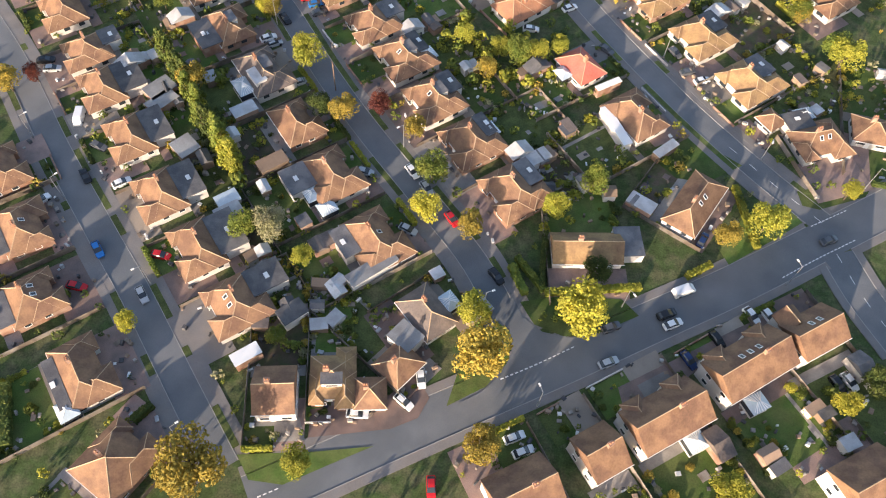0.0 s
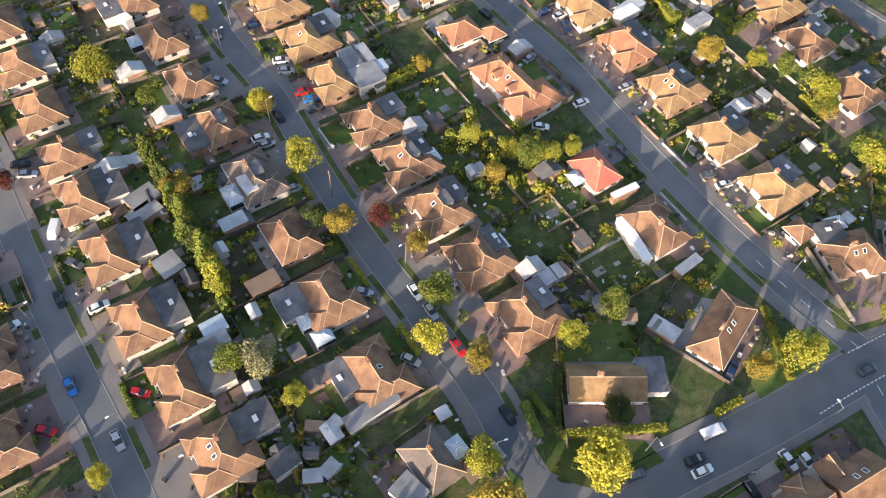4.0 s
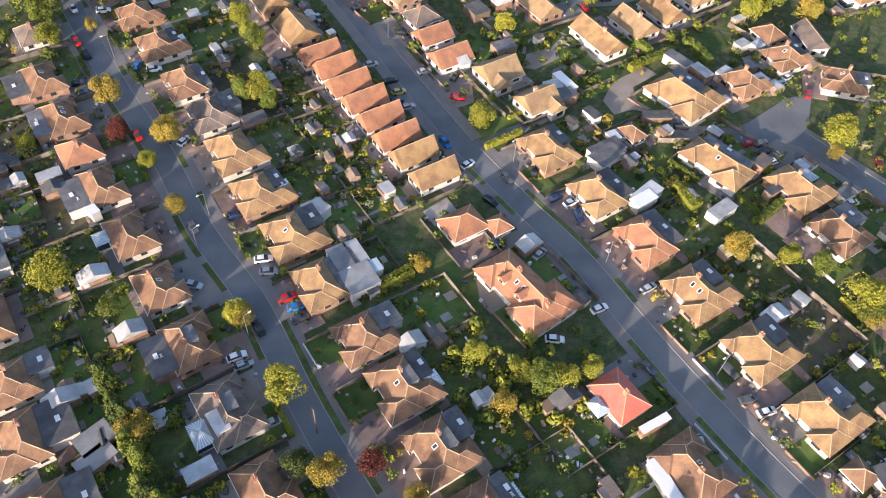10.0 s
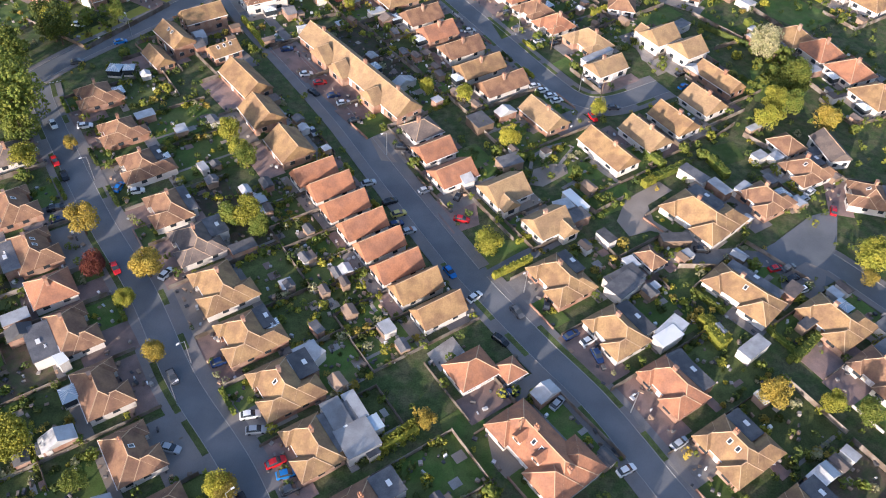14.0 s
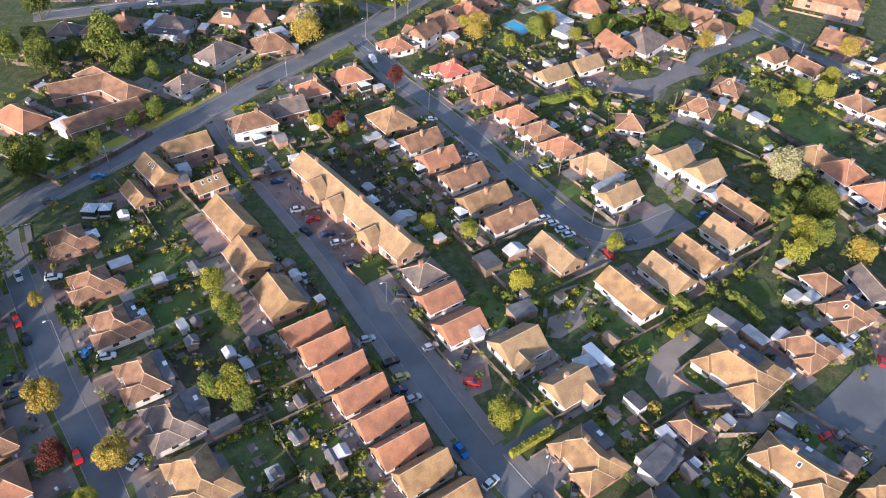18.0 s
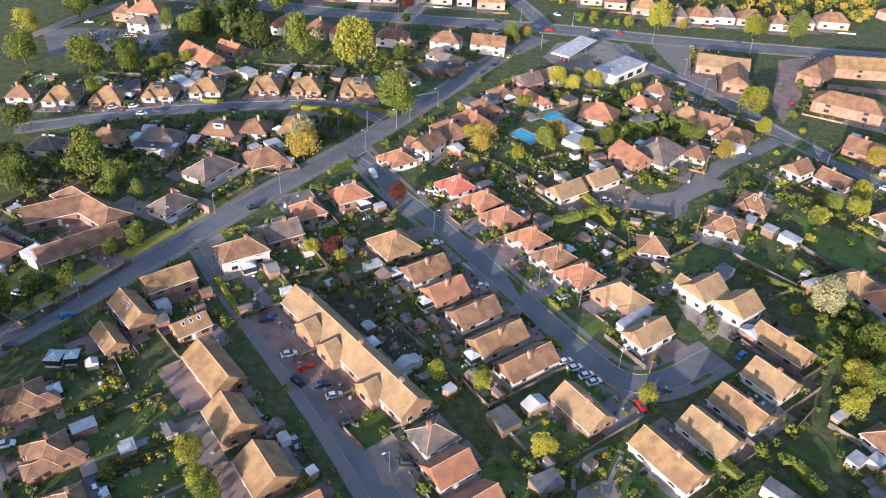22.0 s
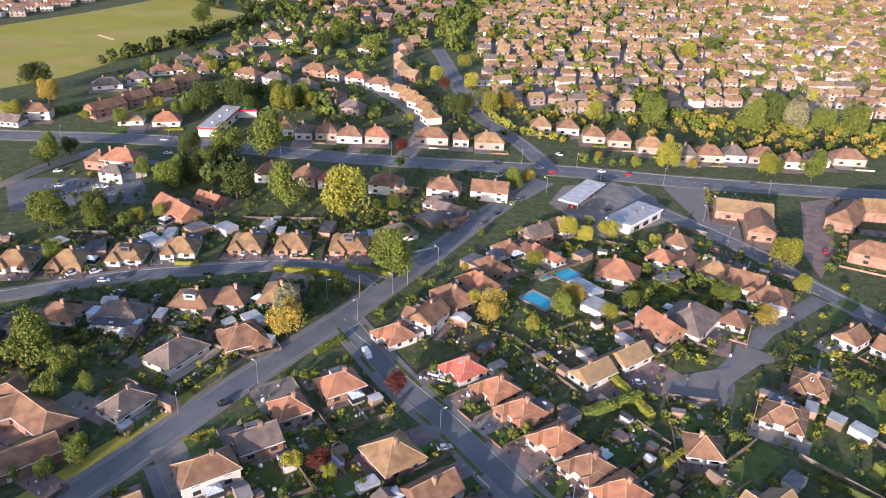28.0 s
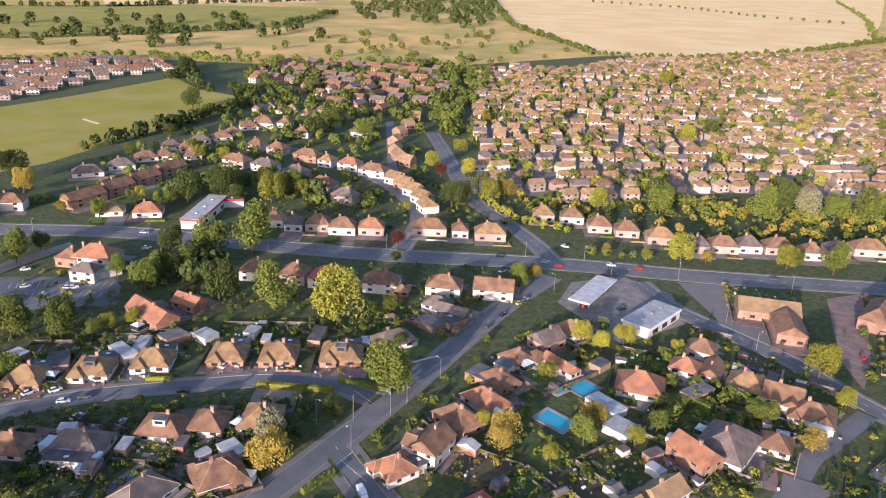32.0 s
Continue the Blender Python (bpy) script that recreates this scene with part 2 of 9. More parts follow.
def boxes(*bs):
    bm = bmesh.new()
    for b in bs:
        box(bm, *b)
    return bm


def roof_block(bm, cx, cy, L, W, z, pitch, hip=True, along="x", over=0.35, thick=0.18):
    """A hipped or gabled roof over L x W, its ridge along the longer given axis, with eaves and a soffit."""
    l, w = L / 2 + (over if hip else 0.2), W / 2 + over
    rise = w * math.tan(radians(pitch))
    z0 = z - over * math.tan(radians(pitch)) * 0.5
    k = max(l - w, 0.05) if hip else l
    pts = [(-l, -w, z0), (l, -w, z0), (l, w, z0), (-l, w, z0), (-l, -w, z0 + thick), (l, -w, z0 + thick), (l, w, z0 + thick), (-l, w, z0 + thick),
           (-k, 0, z0 + thick + rise), (k, 0, z0 + thick + rise)]
    faces = [(0, 3, 2, 1), (0, 1, 5, 4), (1, 2, 6, 5), (2, 3, 7, 6), (3, 0, 4, 7), (4, 5, 9, 8), (5, 6, 9), (6, 7, 8, 9), (7, 4, 8)]
    if along == "y":
        pts = [(-y, x, zz) for x, y, zz in pts]
    solid(bm, [(x + cx, y + cy, zz) for x, y, zz in pts], faces)
    return z0 + thick + rise

# roads and ground


def curve_points(pts, step=2.0):
    """A smooth line through the given points, in even steps."""
    p = [Vector(q).to_2d() for q in pts]
    p = [p[0] * 2 - p[1]] + p + [p[-1] * 2 - p[-2]]
    out = []
    for i in range(1, len(p) - 2):
        n = max(2, int((p[i + 1] - p[i]).length / step))
        for j in range(n):
            t = j / n
            a, b, c, d = p[i - 1:i + 3]
            out.append(0.5 * (2 * b + (c - a) * t + (2 * a - 5 * b + 4 * c - d) * t * t + (3 * b - a - 3 * c + d) * t ** 3))
    return out + [p[-2]]


def side_line(line, off):
    out = []
    for i, q in enumerate(line):
        d = (line[min(i + 1, len(line) - 1)] - line[max(i - 1, 0)]).normalized()
        out.append(q + Vector((-d.y, d.x)) * off)
    return out


ROADS = {}


ROAD_POINTS = {}


def in_road(q, but=None, grow=0.0):
    """Whether a place lies on any carriageway but the named one."""
    for name, (line, half) in ROADS.items():
        if name not in ROAD_POINTS:
            ROAD_POINTS[name] = np.array([(c.x, c.y) for c in line])
        if name != but and (((ROAD_POINTS[name] - (q[0], q[1])) ** 2).sum(1) < (half + grow) ** 2).any():
            return True
    return False


def strip(name, line, o0, o1, z0, z1, mat, label, skip=None, parent=None):
    """A band along a line between two offsets, with its own thickness."""
    a, b = side_line(line, o0), side_line(line, o1)
    bm = bmesh.new()
    for i in range(len(line) - 1):
        mid = (a[i] + a[i + 1] + b[i] + b[i + 1]) / 4
        if skip and skip(mid):
            continue
        q = [a[i], a[i + 1], b[i + 1], b[i]]
        if o0 < o1:
            q.reverse()
        if z1 - z0 < 0.03:
            solid(bm, [(*v, z1) for v in reversed(q)], [(3, 2, 1, 0)] if o0 > o1 else [(0, 1, 2, 3)][:1])
        else:
            solid(bm, [(*v, z0) for v in q] + [(*v, z1) for v in q], BOX)
    bmesh.ops.remove_doubles(bm, verts=bm.verts, dist=0.001)
    bmesh.ops.recalc_face_normals(bm, faces=bm.faces)
    for f in bm.faces:
        if z1 - z0 < 0.03 and f.normal.z < 0:
            f.normal_flip()
    ob = part(name, bm, mat, parent)
    return tagged(ob, label, name.split("_")[0], "", "structure") if not parent else ob


def road(name, pts, half):
    ROADS[name] = (curve_points(pts), half)


def build_roads():
    for i, (name, (line, half)) in enumerate(ROADS.items()):
        strip("road_" + name, line, half, -half, 0, 0.02 + 0.004 * i, M["asphalt"], "worn grey asphalt street with patched surface")
        if name in NO_PAVEMENT:
            continue
        for s in (1, -1):
            inside = lambda q, n=name: in_road(q, n, 0.0)
            strip("kerb_" + name, line, s * (half), s * (half + 0.14), 0, 0.13 + 0.003 * i, M["kerb"], "pale concrete kerb stones along the street", inside)
            vw = 1.2 if name in VERGED else 0.0
            bare = 192 if name == "east" else 1e6
            if vw:
                gaps = lambda q, n=name: in_road(q, n, 0.3) or q.y > bare or noise.noise((q.x * 0.11, q.y * 0.11, 3.0)) > -0.06
                strip("verge_" + name, line, s * (half + 0.14), s * (half + 0.14 + vw), 0, 0.14 + 0.003 * i, M["rough"], "worn grass verge beside the kerb", gaps)
                strip("pavement_verge_" + name, line, s * (half + 0.14), s * (half + 0.14 + vw), 0, 0.085 + 0.0015 * i, M["pavement"], "tarmac crossover strip beside the kerb", inside)
            strip("pavement_" + name, line, s * (half + 0.14 + vw), s * (half + 0.14 + vw + 1.55), 0, 0.112 + 0.004 * i, M["pavement"], "grey tarmac pavement along the street", inside)


def patch(name, pts, z, mat, label, category=""):
    """A flat piece of ground with an uneven outline."""
    bm = bmesh.new()
    vs = [bm.verts.new((*p, z)) for p in pts]
    f = bm.faces.new(vs)
    f.normal_update()
    if f.normal.z < 0:
        f.normal_flip()
    return tagged(part(name, bm, mat, None), label, category or name, "", "structure")


def dashes(line, off, on, gap, width, z, start=0.0, end=None):
    bm = bmesh.new()
    tot, pos = 0.0, []
    for i in range(len(line) - 1):
        pos.append(tot)
        tot += (line[i + 1] - line[i]).length
    pos.append(tot)

    def at(s):
        i = max(0, min(len(line) - 2, next((k for k in range(len(pos) - 1) if pos[k + 1] >= s), len(line) - 2)))
        d = (line[i + 1] - line[i]).normalized()
        return line[i] + d * (s - pos[i]), Vector((-d.y, d.x))
    s = start
    while s + on < (tot if end is None else end):
        p, n = at(s)
        q, m = at(s + on)
        a = [p + n * (off - width / 2), q + m * (off - width / 2), q + m * (off + width / 2), p + n * (off + width / 2)]
        solid(bm, [(*v, z) for v in a], [(0, 1, 2, 3)])
        s += on + gap
    return tagged(part("road_marking", bm, M["paint"], None), "white painted dashes on the asphalt", "road marking", "", "structure")


# houses

_win = {}


def window_meshes(w, h):
    """Frame and pane of a casement, the wall behind it in the plane y = 0, outside towards -y."""
    key = (round(w, 1), round(h, 1))
    if key not in _win:
        fr, k = bmesh.new(), 0.1
        o = [(-w / 2, 0), (w / 2, 0), (w / 2, h), (-w / 2, h)]
        i = [(-w / 2 + k, k), (w / 2 - k, k), (w / 2 - k, h - k), (-w / 2 + k, h - k)]
        f = [(n, (n + 1) % 4, 4 + (n + 1) % 4, 4 + n) for n in range(4)]
        f += [(n, 8 + n, 8 + (n + 1) % 4, (n + 1) % 4) for n in range(4)] + [(4 + n, 4 + (n + 1) % 4, 12 + (n + 1) % 4, 12 + n) for n in range(4)]
        solid(fr, [(x, -0.08, z) for x, z in o + i] + [(x, 0.0, z) for x, z in o + i], f)
        pn = boxes((-w / 2 + k, -0.035, k, w / 2 - k, -0.01, h - k))
        out = []
        for nm, bm, mat in (("window_frame", fr, M["plastic"]), ("pane", pn, M["glass"])):
            me = bpy.data.meshes.new(nm)
            bm.to_mesh(me)
            bm.free()
            me.materials.append(mat)
            out.append(me)
        _win[key] = out
    return _win[key]


def plain_window(w, h):
    """A window further off: frame and glass in one mesh."""
    key = (w, h, "plain")
    if key not in _win:
        bm = boxes((-w / 2, -0.06, 0, w / 2, 0, h))
        front = [f for f in bm.faces if f.normal.y < -0.9 or abs(f.calc_center_median().y + 0.06) < 1e-4][0]
        bmesh.ops.inset_region(bm, faces=[front], thickness=0.13)
        front.material_index = 1
        me = bpy.data.meshes.new("window")
        bm.to_mesh(me)
        bm.free()
        me.materials.append(M["plastic"])
        me.materials.append(M["glass"])
        _win[key] = me
    return _win[key]


def add_window(home, x, y, z, turn, w=1.6, h=1.1):
    if math.sin(radians(turn - 90) + home.rotation_euler.z) > 0.35:
        return
    if home.location.y > 105:
        share("window", plain_window(w, h), home, pose(x, y, z, 0, 0, turn))
        return
    fr, pn = window_meshes(w, h)
    f = share("window", fr, home, pose(x, y, z, 0, 0, turn))
    share("pane", pn, f)


def chimney(home, x, y, z, h=1.5):
    bm = boxes((x - 0.45, y - 0.3, z - 1.2, x + 0.45, y + 0.3, z + h), (x - 0.52, y - 0.37, z + h, x + 0.52, y + 0.37, z + h + 0.14))
    c = part("chimney", bm, M["brick"], home, "brick chimney stack")
    for dx in ((-0.22, 0.22) if y < 30 and home.location.y < 150 else ()):
        b = bmesh.new()
        bmesh.ops.create_cone(b, cap_ends=True, segments=8, radius1=0.14, radius2=0.11, depth=0.45, matrix=Matrix.Translation((x + dx, y, z + h + 0.36)))
        part("chimney_pot", b, M["pot"], c)


HOUSE_N, HOMES = [0], []
WORDS = {"tile": "brown tiled", "tile2": "tan tiled", "orange": "orange tiled", "red": "red tiled", "grey": "dark grey tiled", "pale": "pale tan tiled"}


def walls_of(bm, x, y, L, W, h):
    box(bm, x - L / 2, y - W / 2, -0.2, x + L / 2, y + W / 2, h)


def footprint(bm, L, W, ww, bw, wing, back, h):
    """The walls of a bungalow with its front wing, bay and rear wing, as one upright prism."""
    x0, x1 = -L / 2 - 0.06, L / 2 + 0.06
    f, r = -W / 2, W / 2
    pts = [(x0, f - 0.9), (x0 + bw, f - 0.9), (x0 + bw, f), (x1 - ww, f), (x1 - ww, f - 1.7), (x1, f - 1.7)]
    pts += [(x1, r + back), (x1 - ww * 0.96, r + back), (x1 - ww * 0.96, r)] if back > 0.4 else [(x1, r)]
    pts.append((x0, r))
    if wing < 0:
        pts = [(-x, y) for x, y in reversed(pts)]
    n = len(pts)
    solid(bm, [(*p, -0.2) for p in pts] + [(*p, h) for p in pts], [tuple(range(n, 2 * n))] + [(i, (i + 1) % n, n + (i + 1) % n, n + i) for i in range(n)])


def gable_wall(bm, x, y, L, W, z, pitch, along):
    """The two triangles of wall under a gabled roof."""
    w = W / 2
    r = w * math.tan(radians(pitch))
    for s in (-1, 1):
        a = [(s * L / 2, -w, z), (s * L / 2, w, z), (s * L / 2, 0, z + r - 0.05), (s * (L / 2 - 0.25), -w, z), (s * (L / 2 - 0.25), w, z), (s * (L / 2 - 0.25), 0, z + r - 0.05)]
        if along == "y":
            a = [(-q, p, zz) for p, q, zz in a]
        solid(bm, [(p + x, q + y, zz) for p, q, zz in a], [(0, 1, 2), (5, 4, 3), (0, 3, 4, 1), (1, 4, 5, 2), (2, 5, 3, 0)])


def ridge_tiles(bm, cx, cy, L, W, z, pitch, hip, along, over=0.35):
    """The paler cap tiles along the ridge and the hips of one roof block."""
    l, w = L / 2 + (over if hip else 0.2), W / 2 + over
    tan = math.tan(radians(pitch))
    z0, k = z - over * tan * 0.5 + 0.18, max(l - w, 0.05) if hip else l
    top = z0 + w * tan
    lines = [((-k, 0, top), (k, 0, top))]
    if hip:
        lines += [((s * l, v * w, z0), (s * k, 0, top)) for s in (-1, 1) for v in (-1, 1)]
    for p, q in lines:
        if along == "y":
            p, q = (-p[1], p[0], p[2]), (-q[1], q[0], q[2])
        p, q = Vector(p) + Vector((cx, cy, 0)), Vector(q) + Vector((cx, cy, 0))
        d = (q - p).normalized()
        s = d.cross(Vector((0, 0, 1))).normalized() * 0.095
        u = Vector((0, 0, 0.075))
        solid(bm, [p - s - u * 0.6, p + s - u * 0.6, p + u, q - s - u * 0.6, q + s - u * 0.6, q + u], [(0, 1, 2), (5, 4, 3), (1, 4, 5, 2), (3, 0, 2, 5), (0, 3, 4, 1)])


def house(x, y, a, L, W, eave=2.5, pitch=36, roof="tile", wall="white", shape="bung", wing=1, rear=0, dormer=0, sky=0, stack=1, back=1.5):
    """A house with its street front towards local -y. shape: bung (hipped, with a hipped front wing at one end, a small hipped bay at the other and, with back, a rear wing that deep), hip, gabx or gaby (gabled, ridge along x or y),
    tee (gabled main block, gabled front wing), twin (gabled pair of houses with two hipped front bays). rear: depth of a flat-roofed extension at the back."""
    HOUSE_N[0] += 1
    HOMES.append((x, y, max(L, W) / 2 + 0.6))
    home = new("house")
    home.matrix_basis = pose(x, y, 0, 0, 0, a)
    far = y > 360
    lab = {"bung": "bungalow", "hip": "hipped house", "gabx": "gabled house", "gaby": "gable-fronted house", "tee": "cross-gabled house", "twin": "semi-detached pair"}[shape]
    tagged(home, ("two-storey " if eave > 4 else "") + lab + ", " + WORDS[roof] + " roof, " + ("white rendered" if wall == "white" else "brick") + " walls", "house", "houses of the suburb")
    blocks = []
    if shape == "bung":
        ww, bw = L * 0.41, L * 0.27
        end = wing * (L / 2 - ww / 2 + 0.06)
        blocks.append((0, 0, L, W, True, "x"))
        blocks.append((end, -W / 4 - 0.6, ww, W / 2 + 2.2, True, "y"))
        blocks.append((-wing * (L / 2 - bw / 2 + 0.06), -W / 4 - 0.3, bw, W / 2 + 1.2, True, "y"))
        if back > 0.4:
            blocks.append((end, W / 4 + back / 2 - 0.25, ww * 0.96, W / 2 + back + 0.5, True, "y"))
    elif shape == "hip":
        blocks.append((0, 0, L, W, True, "x" if L >= W else "y"))
    elif shape == "gabx":
        blocks.append((0, 0, L, W, False, "x"))
    elif shape == "gaby":
        blocks.append((0, 0, L, W, False, "y"))
    elif shape == "tee":
        blocks.append((0, 0, L, W, False, "x"))
        blocks.append((wing * L * 0.24, -W / 2 - 0.4, L * 0.44, 3.4, False, "y"))
    elif shape == "twin":
        blocks.append((0, 0, L, W, False, "x"))
        for u in (-0.3, 0.3):
            blocks.append((u * L, -W / 4 - 0.45, L * 0.24, W / 2 + 0.9, True, "y"))
    top = eave
    walls, caps = bmesh.new(), bmesh.new()
    if shape == "bung":
        footprint(walls, L, W, ww, bw, wing, back, eave)
    for i, (bx, by, l, w, hip, al) in enumerate(blocks):
        lo, sh = (l, w) if al == "x" else (w, l)
        if shape != "bung":
            walls_of(walls, bx, by, l, w, eave)
        if not hip:
            gable_wall(walls, bx, by, lo, sh, eave, pitch, al)
        bm = bmesh.new()
        t = roof_block(bm, bx, by, lo, sh, eave + 0.02 * i, pitch, hip, al)
        part("wing_roof" if i else "roof", bm, M[roof], home)
        top = t if i == 0 else top
        if not far:
            ridge_tiles(caps, bx, by, lo, sh, eave, pitch, hip, al)
    part("wall", walls, M[wall], home)
    if far:
        caps.free()
    else:
        part("ridge_tiles", caps, M["ridge"], home, "paler ridge and hip tiles")
    bx, by, l, w, hip, al = blocks[0]
    # gutters
    gs = 1 if math.cos(radians(a)) < 0 else -1
    g = boxes((-L / 2 - 0.42, gs * (W / 2 + 0.415) - 0.055, eave - 0.22, L / 2 + 0.42, gs * (W / 2 + 0.415) + 0.055, eave - 0.08))
    if shape != "gaby" and not far:
        part("gutter", g, M["plastic"], home)
    else:
        g.free()
    # windows and door
    storeys = (0.9, 3.3) if eave > 4 else (0.95,)
    for z in storeys:
        for dx in (-L * 0.27, L * 0.27):
            fy = -W / 2
            ry = W / 2
            if shape in ("bung", "tee") and dx * wing > 0:
                fy = blocks[1][1] - blocks[1][3] / 2
                ry += back if shape == "bung" and back > 0.4 else 0
            elif shape == "bung":
                fy = blocks[2][1] - blocks[2][3] / 2
            add_window(home, dx, fy - 0.005, z, 0, 1.9, 1.25)
            add_window(home, dx, ry + 0.005, z, 180, 1.7, 1.2)
        for v in ((-W * 0.22, W * 0.26) if y < 430 else ()):
            add_window(home, L / 2 + (0.065 if shape == "bung" and wing > 0 else 0.005), v, z, 90, 1.3, 1.1)
            add_window(home, -L / 2 - (0.065 if shape == "bung" and wing < 0 else 0.005), v, z, -90, 1.3, 1.1)
    if math.sin(radians(a - 90)) < 0.35 and not far:
        part("door", boxes((-0.48 - wing * 0.6, -W / 2 - 0.06, 0.05, 0.48 - wing * 0.6, -W / 2 - 0.004, 2.1)), M["plastic"], home, "white front door")
    if stack:
        chimney(home, -wing * L * 0.12, 0.25, top - 0.5)
    if stack > 1:
        chimney(home, L * 0.36, -0.2, top - (0.6 if not hip else 1.6))
    if rear:
        x0, x1 = -L * 0.42, L * 0.38
        if shape == "bung" and back > 0.4:
            x0, x1 = sorted((-wing * L * 0.46, wing * L * 0.08))
        part("extension", boxes((x0, W / 2 - 0.6, -0.2, x1, W / 2 + rear, 2.75)), M[wall], home)
        part("flat_roof", boxes((x0 - 0.15, W / 2 - 0.5, 2.75, x1 + 0.15, W / 2 + rear + 0.15, 2.93)), M["felt"], home, "grey felt flat roof")
        u = (x0 + x1) / 2 - 0.6
        part("rooflight", boxes((u, W / 2 + rear * 0.45, 2.93, u + 1.2, W / 2 + rear * 0.45 + 0.8, 3.07)), M["plastic"], home)
    slope = math.tan(radians(pitch))
    if dormer:
        zt = top - 0.35
        dy = dormer * W * 0.5
        y0, y1 = sorted((0.3 * dormer, dy * 0.62))
        part("dormer", boxes((-1.7, y0, zt - 2.2, 1.7, y1, zt)), M["white" if wing > 0 else "grey"], home)
        part("dormer_roof", boxes((-1.85, y0 - 0.1, zt, 1.85, y1 + 0.15, zt + 0.14)), M["felt"], home)
        add_window(home, 0, (y0 - 0.01) if dormer < 0 else y1 + 0.01, zt - 1.25, 0 if dormer < 0 else 180, 2.2, 0.95)
    for i in range(sky):
        s = (W if al == "x" else L) / 2
        u = (i - (sky - 1) / 2) * 1.9
        v = -s * 0.45
        z = top - 0.02 - abs(v) * slope
        me = window_meshes(0.8, 1.1)
        m = (pose(u, v, z + 0.09, -90 + pitch, 0, 0) if al == "x" else pose(-v, u, z + 0.09, 0, 0, 90) @ pose(0, 0, 0, -90 + pitch, 0, 0))
        f = share("skylight", me[0], home, m)
        share("pane", me[1], f)
    return home



def gable_dormer(home, x, y, z0, z1, roof):
    """A small white gabled dormer standing out of a front slope."""
    bm = boxes((x - 0.9, y, z0, x + 0.9, -0.8, z1))
    gable_wall(bm, x, (y - 0.8) / 2, -y - 0.8, 1.8, z1, 40, "y")
    d = part("dormer", bm, M["white"], home, "white gabled dormer")
    bm = bmesh.new()
    roof_block(bm, x, (y - 0.8) / 2, -y - 0.8, 1.8, z1, 40, False, "y", 0.2, 0.1)
    part("dormer_roof", bm, M[roof], d)
    add_window(home, x, y - 0.005, z0 + 0.35, 0, 1.0, 0.85)


# trees


def clump_mesh(name, mat, seed, n=420, rx=1.0, rz=1.0, low=-0.85, leaf=0.17, conic=0.0):
    """A crown of unit radius: many small tilted leaf clumps round lumpy boughs, with gaps and an uneven outline."""
    r = random.Random(seed)
    boughs = []
    for _ in range(19):
        a, h = r.uniform(0, 6.283), r.uniform(low, 0.85)
        k = math.sqrt(max(0.05, 1 - h * h)) * r.uniform(0.4, 0.7) * (1 - conic * (h + 1) / 2)
        boughs.append((math.cos(a) * k * rx, math.sin(a) * k * rx, h * 0.72 * rz, r.uniform(0.30, 0.5) * (1 - conic * 0.45 * (h + 1))))
    vs, fs = [], []
    for i in range(n):
        bx, by, bz, br = boughs[i % len(boughs)]
        d = Vector((r.gauss(0, 1), r.gauss(0, 1), r.gauss(0, 1) + 0.25)).normalized()
        c = Vector((bx, by, bz)) + d * br * r.uniform(0.75, 1.08)
        t = d.cross(Vector((r.gauss(0, 1), r.gauss(0, 1), r.gauss(0, 1)))).normalized()
        nrm = (d + 0.7 * Vector((r.gauss(0, 1), r.gauss(0, 1), r.gauss(0, 1)))).normalized()
        t = (t - nrm * t.dot(nrm)).normalized()
        b = nrm.cross(t)
        s = leaf * r.uniform(0.6, 1.25)
        k = len(vs)
        vs += [c + t * s, c + b * s * 0.8 + nrm * s * 0.25, c - t * s * 0.9, c - b * s * 0.75 + nrm * s * 0.2, c + nrm * s * 0.45]
        fs += [(k, k + 1, k + 4), (k + 1, k + 2, k + 4), (k + 2, k + 3, k + 4), (k + 3, k, k + 4)]
    me = bpy.data.meshes.new(name)
    me.from_pydata(vs, [], fs)
    me.materials.append(mat)
    return me


def trunk_mesh(seed, h=1.0):
    r = random.Random(seed)
    bm = bmesh.new()

    def limb(p, q, r0, r1, n=6):
        p, q = Vector(p), Vector(q)
        m = (q - p).to_track_quat("Z", "Y").to_matrix().to_4x4()
        bmesh.ops.create_cone(bm, cap_ends=True, segments=n, radius1=r0, radius2=r1, depth=(q - p).length, matrix=Matrix.Translation((p + q) / 2) @ m)
    limb((0, 0, -0.1), (0.02, 0.01, 0.55), 0.075, 0.05, 8)
    for i in range(5):
        a = i * 1.26 + r.uniform(-0.3, 0.3)
        limb((0.02, 0.01, 0.42 + 0.03 * i), (math.cos(a) * 0.42, math.sin(a) * 0.42, 0.85 + r.uniform(-0.1, 0.25)), 0.035, 0.012, 5)
    limb((0.02, 0.01, 0.5), (0.0, 0.05, 1.3), 0.045, 0.012, 5)
    me = bpy.data.meshes.new("trunk")
    bm.to_mesh(me)
    bm.free()
    me.materials.append(M["bark"])
    return me


TRUNKS = [trunk_mesh(s) for s in range(3)]
CROWNS = {k: [clump_mesh("crown", LEAF[k], 10 + 7 * i + len(k), 2700, 1.0, 1.0, -0.7, 0.066) for i in range(2)] for k in LEAF}
CONES = {k: [clump_mesh("crown", LEAF[k], 90 + i, 1500, 0.75, 1.25, -0.95, 0.085, 0.75) for i in range(2)] for k in ("dark", "green", "lime")}
BUSHES = {k: [clump_mesh("bush", LEAF[k], 50 + 3 * i, 380, 1.0, 0.8, -0.3, 0.14) for i in range(2)] for k in LEAF}
TREE_WORDS = {"green": "broad green leafy", "dark": "dark green dense", "lime": "bright yellow-green leafy", "yellow": "yellow autumn-leaved", "gold": "golden-brown autumn", "copper": "dark copper-red leaved", "silver": "pale silvery-leaved"}
_rt = random.Random(5)


